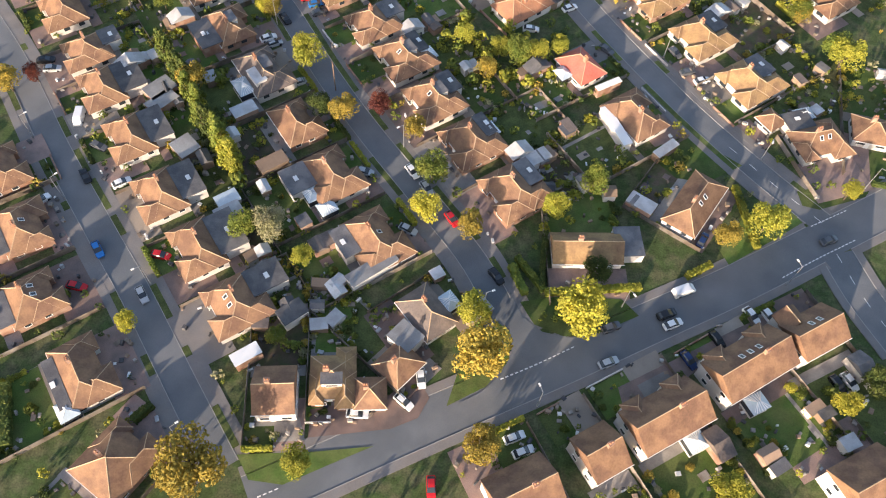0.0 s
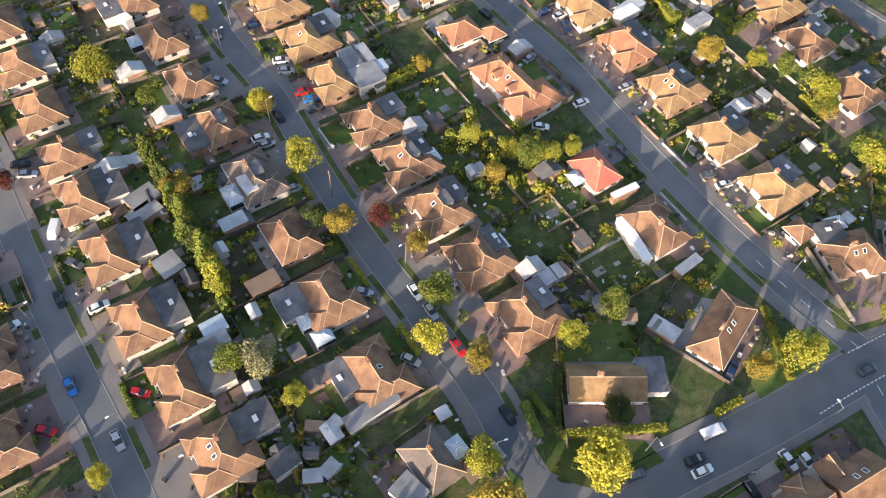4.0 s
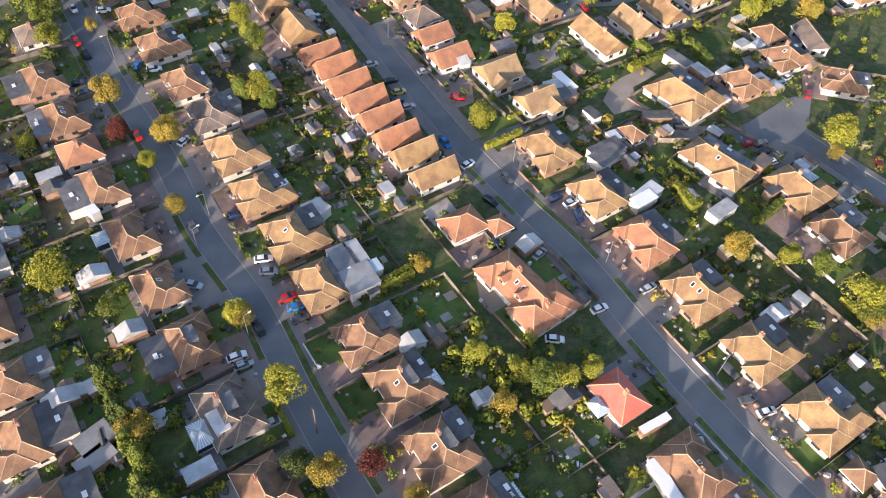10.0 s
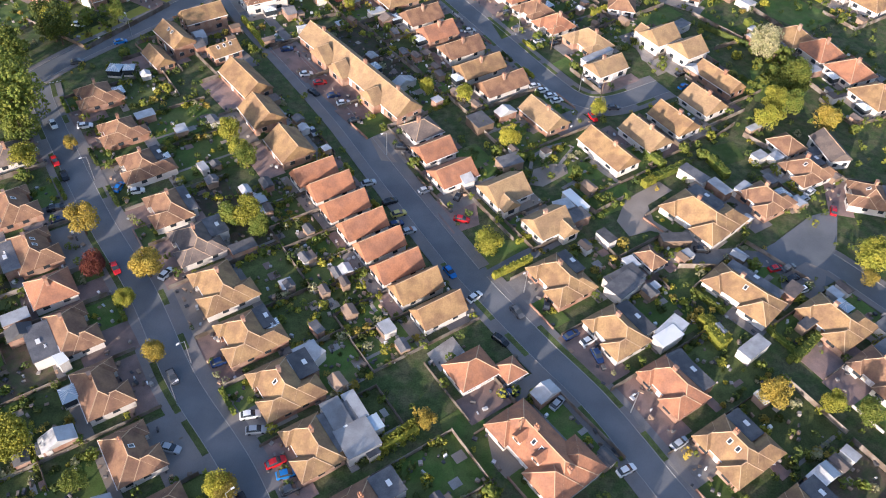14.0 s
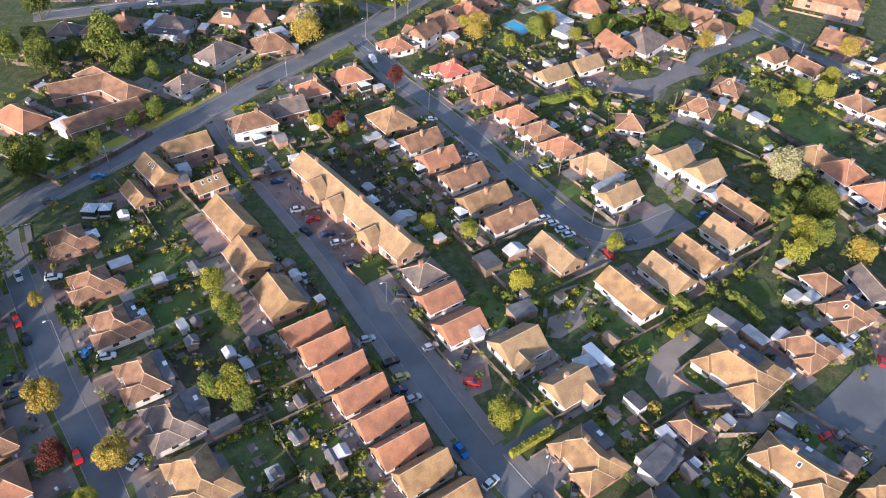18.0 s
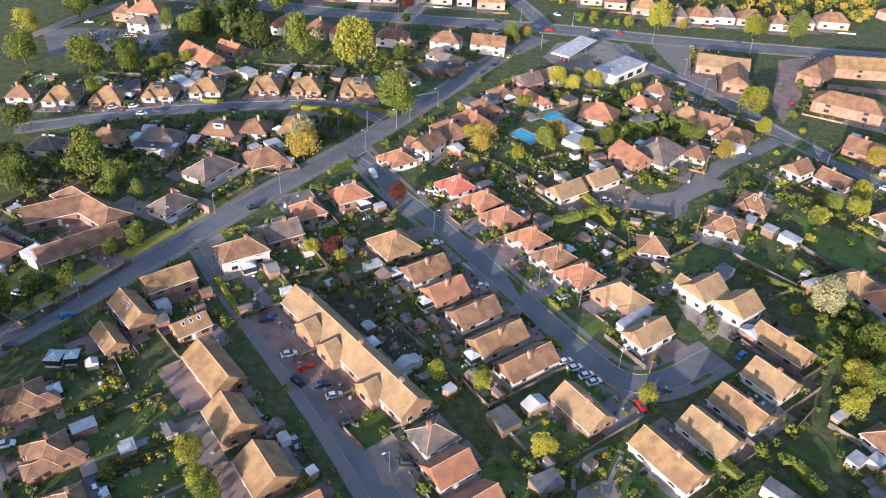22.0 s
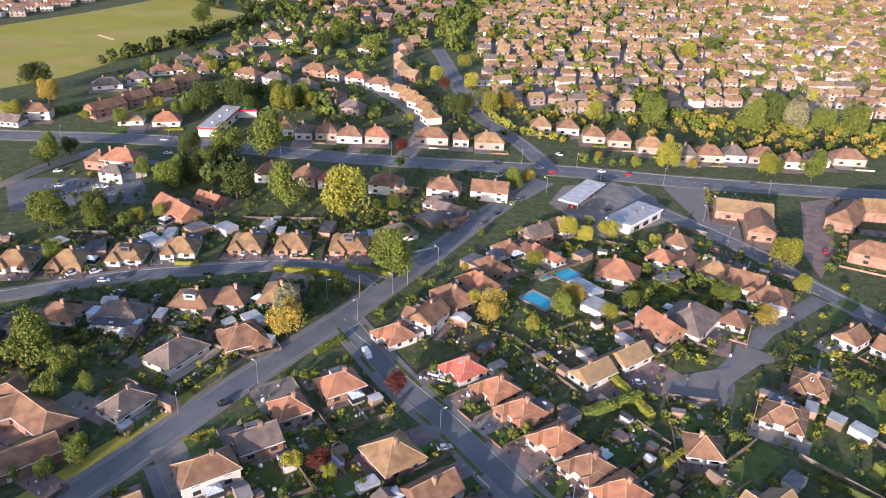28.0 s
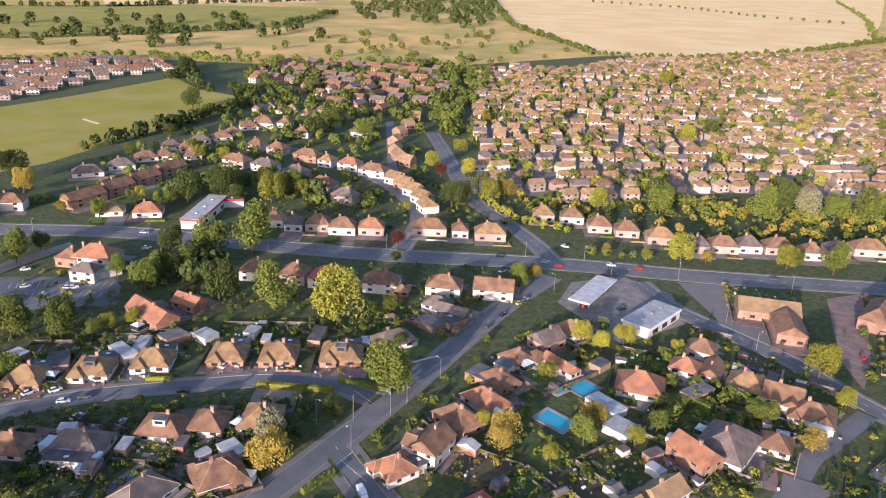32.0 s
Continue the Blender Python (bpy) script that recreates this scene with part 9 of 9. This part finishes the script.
patch("field_pasture", [(-611, 976), (-472, 1027), (-317, 1098), (-238, 1090), (-123, 1102), (3, 1125), (222, 1287), (667, 1454), (1622, 2159), (12325, 15254), (2301, 9736), (-695, 6532), (-2284, 3333)], 0.03, M["field"], "dry grazing land with worn tracks", "field")
patch("field_green", [(-731, 1145), (-526, 1281), (-386, 1401), (-270, 1571), (-223, 1833), (-276, 2055), (-592, 1984), (-1081, 1638)], 0.09, M["pitch"], "green far meadow", "field")
patch("field_tan", [(-779, 2084), (-339, 2528), (-304, 2265), (-586, 1967), (-677, 1852)], 0.09, M["straw"], "dry tan strip of far field", "field")
patch("playing_field", [(-372, 767), (-323, 855), (-273, 974), (-233, 910), (-186, 877), (-174, 826), (-198, 769), (-218, 718), (-235, 674), (-247, 638), (-277, 598)], 0.05, M["pitch"], "mown green playing field", "field")
patch("cricket_strip", [(-277, 762), (-277, 766), (-259, 751), (-260, 747)], 0.08, M["straw"], "worn cricket strip on the grass", "field")
patch("car_park", [(-198, 466), (-186, 472), (-145, 474), (-139, 465), (-135, 449), (-155, 446), (-182, 437)], 0.05, M["asphalt"], "tarmac car park with white bays", "car park")
patch("forecourt", [(29, 461), (38, 481), (61, 489), (77, 472), (74, 445), (46, 428), (37, 445)], 0.045, M["concrete"], "pale concrete petrol station forecourt", "forecourt")
patch("yard", [(140, 471), (158, 477), (130, 420), (117, 401), (119, 419)], 0.045, M["drive"], "brown paved yard", "yard")
patch("dropped_apron", [(83, 484), (107, 483), (93, 453), (113, 435), (104, 425), (88, 445)], 0.047, M["pavement"], "tarmac apron before the shops", "apron")
patch("estate_ground", [(6, 612), (16, 716), (14, 803), (27, 958), (43, 1056), (78, 1124), (142, 1103), (227, 1205), (420, 1299), (739, 1468), (1110, 1669), (346, 642), (245, 611), (159, 620), (123, 610), (88, 602), (55, 596), (25, 606)], 0.04, M["pavement"], "tarmac streets and drives of the far estate", "estate ground")
TWO, ONE, DARK, PALE = [("tile2", "stock", 9, 6.5, 4.0, False), ("pale", "stock", 9, 6.8, 4.4, False), ("tile2", "white", 9, 6.5, 4.4, False), ("pale", "stock", 8, 7, 4.4, True), ("pale", "white", 12, 6.5, 4.0, False), ("tile", "stock", 9, 6.5, 4.0, True), ("tile2", "white", 8, 6.5, 4.0, False), ("grey", "stock", 10, 6.5, 4.0, False), ("tile", "stock", 11, 6.6, 4.4, False)], [("tile", "white", 10, 8, 2.6, True), ("tile2", "white", 11, 8, 2.6, True), ("grey", "white", 10, 8, 2.6, False)], [("tile", "brick", 18, 8, 4.9, False), ("grey", "brick", 14, 8, 4.9, False), ("tile", "stock", 9, 8, 4.9, False)], [("tile", "stock", 18, 7, 4.4, False), ("tile", "white", 10, 7, 4.4, True), ("grey", "stock", 12, 7, 4.4, False)]
estate([(4, 612), (14, 716), (11, 803), (24, 957), (40, 1069), (80, 1145), (146, 1122), (232, 1229), (431, 1328), (761, 1506), (1149, 1720), (341, 635), (242, 606), (158, 616), (121, 605), (87, 597), (54, 592), (24, 603)], 4, 12.5, 19, TWO, "two-storey estate house with a tan tiled roof", 3, 0.12, 8, 60)
estate([(-211, 1025), (-175, 1102), (-4, 1103), (5, 988), (-14, 873), (-51, 816), (-96, 845), (-146, 921), (-199, 944)], -28, 20, 24, DARK, "brick terrace house with a brown roof", 5)
estate([(-514, 874), (-498, 1020), (-424, 1078), (-314, 1089), (-291, 1013), (-325, 950), (-366, 820), (-419, 733)], 25, 17, 19, PALE, "white terrace house of the far estate", 7, 0.1)
estate([(-173, 806), (-171, 816), (-134, 843), (-98, 819), (-94, 786), (-127, 803), (-150, 806)], 58, 13, 20, ONE, "far bungalow with a hipped tiled roof", 9, 0.15)
estate([(-331, 581), (-266, 588), (-234, 562), (-229, 540), (-300, 538)], 10, 13, 24, ONE, "far bungalow with a hipped tiled roof", 19, 0.2)
estate([(219, 550), (306, 549), (280, 517), (205, 525)], -50, 14, 20, TWO, "house of the next street", 11, 0.2)
woods(scatter([(4, 601), (10, 751), (38, 960), (73, 1077), (423, 1306), (744, 1478), (1120, 1681), (356, 655), (165, 635)], 1000, 2.2, 4.4, 1), "green", 1, "green trees between the far houses")
woods(scatter([(4, 601), (10, 751), (38, 960), (73, 1077), (423, 1306), (744, 1478), (1120, 1681), (356, 655), (165, 635)], 520, 1.8, 3.8, 2), "lime", 2, "yellow-green trees between the far houses")
woods(scatter([(4, 601), (10, 751), (38, 960), (73, 1077), (423, 1306), (744, 1478), (1120, 1681), (356, 655), (165, 635)], 330, 1.6, 3.4, 90), "gold", 90, "golden trees between the far houses")
woods(scatter([(-199, 944), (-218, 1058), (3, 1140), (18, 893), (-6, 654), (-19, 712), (-51, 816), (-85, 747), (-111, 817), (-174, 831)], 190, 3, 6.0, 3), "green", 3, "green trees among the far terraces")
woods(scatter([(-4, 1089), (30, 1122), (54, 1081), (28, 895), (-6, 654), (-15, 767), (-19, 886), (5, 988)], 100, 3, 5.5, 4), "green", 4, "green belt of trees at the estate edge")
woods(along([(-270, 963), (-281, 1041), (-235, 919), (-188, 897), (-171, 831), (-197, 765), (-217, 713), (-237, 679)], 7, 3, 6, 3, 5), "dark", 5, "tree belt along the playing field")
woods(along([(-542, 954), (-464, 1011), (-403, 1074), (-321, 1113), (-232, 1092), (-125, 1121), (-57, 1109), (9, 1107)], 9, 3, 5.5, 4, 6), "green", 6, "hedgerow at the foot of the far fields")
woods(along([(191, 2722), (153, 1808), (201, 1441), (225, 1301), (313, 1269), (428, 1321), (554, 1413), (812, 1648), (957, 1782)], 10, 3, 5.5, 3, 7), "green", 7, "hedgerow round the stubble field")
woods(scatter([(-209, 2182), (-114, 2666), (219, 3121), (153, 1992), (77, 1615), (27, 1651), (-60, 1808), (-143, 1700)], 200, 5, 10, 8), "dark", 8, "far wood on the edge of the fields")
woods(scatter([(-170, 1467), (87, 1619), (225, 1301), (66, 1141), (-125, 1121), (-242, 1109), (-326, 1127)], 60, 3, 6, 9), "green", 9, "scattered trees on the grazing land")
woods(scatter([(-673, 1273), (-689, 1451), (-596, 1615), (-382, 1722), (-162, 1470), (-175, 1300), (-464, 1142)], 60, 4, 9, 10), "dark", 10, "scattered far field trees")
woods(along([(-637, 1211), (-526, 1281), (-386, 1401), (-270, 1571), (-217, 1885)], 14, 4, 7, 4, 11), "dark", 11, "far field hedge")
woods(along([(-936, 1728), (-677, 1852), (-560, 2004), (-310, 2313)], 14, 4, 7, 5, 12), "dark", 12, "far field hedge")
woods(along([(525, 2790), (759, 2644), (890, 2321), (1027, 2166)], 30, 3, 5, 2, 13), "green", 13, "field hedge across the stubble")
woods(along([(1748, 3601), (1227, 2425), (876, 1753)], 30, 3, 6, 3, 14), "green", 14, "field hedge by the far lane")
woods(along([(8, 594), (20, 563), (32, 551), (46, 542)], 5, 1.6, 2.4, 1.0, 15), "lime", 15, "sunlit hedge along the main road")
woods(along([(107, 611), (130, 582), (142, 574), (172, 574), (202, 573), (236, 569)], 9, 2.4, 4.4, 3.5, 16), "lime", 16, "tree belt behind the semi-detached houses")
woods(along([(107, 611), (130, 582), (142, 574), (172, 574), (202, 573), (236, 569)], 9, 2.4, 4.6, 4.5, 96), "green", 96, "tree belt behind the semi-detached houses")
woods(along([(54, 513), (66, 510), (78, 509)], 5, 1.6, 2.6, 1.0, 17), "green", 17, "hedge bank along the arterial road")
woods(along([(-132, 467), (-128, 488), (-117, 492), (-107, 489), (-116, 471)], 5, 3, 5, 2, 18), "dark", 18, "dense trees behind the car park")
woods(along([(-152, 585), (-140, 596), (-126, 603), (-111, 605), (-87, 591)], 6, 4, 6, 3, 19), "dark", 19, "dark pines behind the red canopy")
woods(along([(-228, 552), (-218, 562), (-208, 572)], 4, 1.3, 2.2, 0.8, 20), "green", 20, "roadside hedge by the north road")
woods(along([(-120, 278), (-114, 291), (-108, 301), (-101, 308)], 4, 1.2, 2.4, 1.0, 21), "green", 21, "shrubs along the hall wall")
woods(scatter([(-171, 438), (-163, 422), (-90, 429), (-33, 446), (9, 448), (29, 499), (-35, 494), (-122, 471)], 260, 0.5, 1.4, 40), "green", 40, "shrubs and hedges in the gardens")
woods(scatter([(-165, 425), (-155, 407), (-50, 412), (-29, 428), (-33, 446), (-109, 428)], 160, 0.5, 1.4, 41), "dark", 41, "shrubs and hedges in the gardens")
woods(scatter([(-142, 382), (-123, 343), (-63, 345), (-43, 380), (-55, 391), (-95, 384)], 260, 0.5, 1.4, 42), "dark", 42, "shrubs and hedges in the gardens")
woods(scatter([(-11, 387), (30, 449), (67, 433), (89, 390), (55, 348), (-2, 346)], 90, 0.5, 1.4, 43), "green", 43, "shrubs and hedges in the gardens")
woods(scatter([(47, 432), (82, 418), (100, 379), (93, 349), (41, 348)], 80, 0.5, 1.4, 44), "dark", 44, "shrubs and hedges in the gardens")
woods(scatter([(-37, 545), (17, 526), (54, 590), (10, 618), (-106, 595), (-97, 544)], 200, 0.5, 1.4, 45), "green", 45, "shrubs and hedges in the gardens")
woods(scatter([(38, 589), (209, 533), (230, 568), (105, 606)], 260, 0.5, 1.4, 46), "green", 46, "shrubs and hedges in the gardens")
woods(scatter([(-150, 25), (150, 25), (175, 300), (150, 390), (-150, 390)], 950, 0.4, 1.15, 60), "green", 60, "low shrubs and borders in the gardens")
woods(scatter([(-150, 25), (150, 25), (175, 300), (150, 390), (-150, 390)], 850, 0.4, 1.15, 61), "dark", 61, "low shrubs and borders in the gardens")
woods(scatter([(-150, 25), (150, 25), (175, 300), (150, 390), (-150, 390)], 300, 0.4, 1.15, 62), "lime", 62, "low shrubs and borders in the gardens")
woods(scatter([(-150, 25), (150, 25), (175, 300), (150, 390), (-150, 390)], 150, 0.4, 1.15, 63), "gold", 63, "low shrubs and borders in the gardens")
woods(scatter([(-150, 25), (150, 25), (175, 300), (150, 390), (-150, 390)], 110, 0.4, 1.15, 64), "silver", 64, "low shrubs and borders in the gardens")
woods(scatter([(-5, 135), (9, 140), (23, 133), (22, 119), (7, 115), (-1, 120)], 20, 0.9, 1.7, 71), "green", 71, "overgrown green garden thicket")
woods(scatter([(-5, 135), (9, 140), (23, 133), (22, 119), (7, 115), (-1, 120)], 22, 0.8, 1.6, 72), "lime", 72, "overgrown yellow-green garden thicket")
woods(scatter([(-64, 121), (-50, 116), (-35, 86), (-41, 83), (-55, 101)], 14, 0.8, 1.8, 73), "green", 73, "dark overgrown back gardens")
woods(scatter([(83, 284), (95, 299), (97, 275), (91, 256), (79, 255)], 24, 1.2, 2.4, 74), "green", 74, "trees behind the far gardens")
woods(scatter([(51, 418), (78, 432), (81, 386), (53, 371), (43, 392)], 40, 1.0, 2.2, 75), "green", 75, "shrubs round the close")
woods(scatter([(-217, 629), (-168, 807), (-47, 828), (-20, 652), (-41, 571), (-112, 564), (-150, 590)], 150, 1.6, 3.4, 76), "green", 76, "garden trees along the hill street")
woods(scatter([(-217, 629), (-168, 807), (-47, 828), (-20, 652), (-41, 571), (-112, 564), (-150, 590)], 90, 1.4, 3.0, 77), "dark", 77, "dark shrubs along the hill street")
woods(scatter([(24, 603), (252, 604), (209, 533), (86, 535), (37, 560)], 90, 1.2, 2.8, 78), "gold", 78, "garden trees behind the arterial road")
woods(scatter([(24, 603), (252, 604), (209, 533), (86, 535), (37, 560)], 90, 1.2, 2.8, 98), "green", 98, "garden trees behind the arterial road")
woods(scatter([(-150, 190), (160, 190), (175, 300), (150, 440), (-150, 440)], 330, 0.8, 1.7, 81), "green", 81, "green garden trees and tall shrubs")
woods(scatter([(-150, 150), (160, 150), (175, 300), (150, 440), (-150, 440)], 110, 0.7, 1.5, 82), "lime", 82, "yellow-green garden trees and tall shrubs")
for _k, _n, _seed in (("green", 190, 131), ("lime", 110, 132), ("dark", 120, 133)):
    woods(scatter([(12, 640), (16, 716), (14, 803), (27, 958), (43, 1056), (142, 1103), (227, 1205), (420, 1299), (520, 900), (346, 642), (245, 611), (123, 610)], _n, 2.0, 4.2, _seed), _k, _seed, "garden trees between the rows of the far estate")

# yards, patios and borders of the gardens east of the middle street
for _i, (_n, _p, _m, _l, _c) in enumerate((
        ("gravel_yard", [(35.4, 215.5), (44.8, 223.1), (47.6, 220.0), (40.6, 214.0), (41.2, 208.6), (46.8, 203.4), (39.9, 205.1), (34.6, 202.7), (32.3, 207.7)], "gravel", "gravel yard beside the large tiled house", "yard"),
        ("shared_lane", [(41.3, 197.9), (50.0, 199.5), (58.1, 200.9), (65.7, 200.2), (66.0, 195.8), (61.1, 195.0), (47.2, 195.2), (41.5, 194.9)], "concrete", "pale concrete lane off the turning circle", "driveway"),
        ("turning_circle", [(63.4, 199.8), (68.7, 203.5), (80.1, 213.6), (87.9, 216.8), (84.0, 205.0), (78.7, 195.4), (74.6, 198.0), (67.4, 193.4), (63.8, 196.5)], "asphalt", "grey tarmac turning circle", "road"),
        ("parking_apron", [(74.6, 197.9), (78.5, 195.3), (73.8, 183.8), (71.7, 187.1), (66.6, 189.4), (67.3, 193.2)], "pavement", "tarmac parking apron beside the turning circle", "apron"),
        ("garden_patio", [(13.3, 224.8), (18.0, 227.4), (21.6, 227.8), (22.0, 224.1), (15.3, 218.4), (11.9, 218.8)], "gravel", "curved gravel patio behind the house", "patio"),
        ("front_yard", [(47.7, 290.0), (50.5, 289.5), (55.0, 281.0), (59.9, 279.4), (64.6, 277.7), (57.8, 270.8), (53.5, 275.6), (48.7, 279.2)], "concrete", "pale paved forecourt before the white house", "driveway"),
        ("lane_head", [(44.2, 335.6), (54.4, 342.5), (65.6, 345.6), (71.6, 357.9), (83.4, 350.5), (73.6, 346.4), (64.1, 338.5), (58.0, 331.3), (50.7, 326.9), (45.5, 329.1)], "pavement", "worn tarmac head of the lane", "road"),
        ("play_turf", [(32.2, 183.6), (36.2, 186.7), (38.2, 184.2), (33.9, 181.2)], "grass", "bright green square of lawn", "lawn"))):
    patch(_n, _p, 0.165 + 0.005 * _i, M[_m], _l, _c)
for _pts in ([(12.5, 225.0), (12.9, 228.0), (14.0, 230.8), (17.3, 234.0), (21.7, 236.3), (24.3, 234.5)], [(20.1, 227.6), (23.7, 233.8)], [(20.0, 218.1), (24.9, 222.5)]):
    _in, _out = [], []
    for _i, (_x, _y) in enumerate(_pts):
        _a, _b = _pts[max(0, _i - 1)], _pts[min(len(_pts) - 1, _i + 1)]
        _d = Vector((_b[0] - _a[0], _b[1] - _a[1])).normalized() * 0.45
        _in.append((_x - _d.y, _y + _d.x))
        _out.append((_x + _d.y, _y - _d.x))
    patch("garden_path", _in + _out[::-1], 0.21, M["concrete"], "pale paved path across the lawn", "path")
_rng = random.Random(77)
for _x0, _y0, _x1, _y1 in ((27.3, 209.6, 34.6, 215.5), (20.5, 217.0, 27.3, 209.6), (11.5, 195.7, 23.6, 204.2), (44.3, 193.7, 53.1, 194.3), (36.4, 192.8, 41.0, 186.5), (61.3, 240.9, 69.4, 248.7),
                           (71.0, 244.4, 76.0, 239.1), (69.3, 308.8, 82.5, 294.5), (50.4, 305.6, 60.8, 313.9), (72.4, 287.9, 82.3, 293.8), (89.3, 317.3, 98.0, 303.4), (83.4, 296.0, 96.0, 304.4)):
    fence(_x0, _y0, _x1, _y1, 1.5)
    _d = Vector((_x1 - _x0, _y1 - _y0))
    _n = Vector((-_d.y, _d.x)).normalized()
    for _i in range(int(_d.length / 1.5)):
        _u, _w = _rng.random(), _rng.choice((-1, 1)) * _rng.uniform(0.7, 1.5)
        bush(_x0 + _d.x * _u + _n.x * _w, _y0 + _d.y * _u + _n.y * _w, _rng.uniform(0.4, 0.95), _rng.choice(PLANTS))
for _x, _y, _r, _k in ((32.8, 199.7, 1.6, "gold"), (46.9, 201.6, 1.7, "yellow"), (44.1, 224.6, 1.3, "lime"), (50.9, 229.6, 1.4, "lime"), (45.7, 233.2, 1.6, "green"), (41.5, 184.6, 1.0, "gold"),
                       (43.8, 183.3, 1.2, "lime"), (46.4, 180.9, 1.2, "gold"), (3.0, 195.3, 1.0, "lime"), (28.5, 216.5, 1.0, "green"), (25.5, 214.0, 0.8, "lime"), (24.0, 219.0, 1.0, "gold"),
                       (106.0, 332.1, 2.0, "lime"), (96.0, 318.7, 2.0, "yellow"), (98.7, 352.1, 2.0, "lime"), (101.4, 343.2, 1.7, "green"), (57.3, 347.8, 2.0, "lime"), (63.5, 356.8, 1.8, "lime"),
                       (39.2, 330.4, 1.6, "green"), (33.8, 331.7, 1.5, "lime"), (41.2, 323.1, 1.6, "green"), (87.1, 312.9, 1.2, "gold")):
    bush(_x, _y, _r, _k, 0.95)
for _x, _y, _r, _k in ((100.5, 327.1, 2.6, "yellow"), (108.7, 335.3, 2.8, "green"), (120.4, 342.1, 3.2, "lime"), (72.0, 268.0, 2.0, "dark")):
    tree(_x, _y, _r, _k)
shed(86.5, 299.3, 45, 2.4, 1.8, 2.0, "sheet")
car(58.8, 197.8, 5, "c_white", False, 0.175)

build_bushes()
build_clutter()
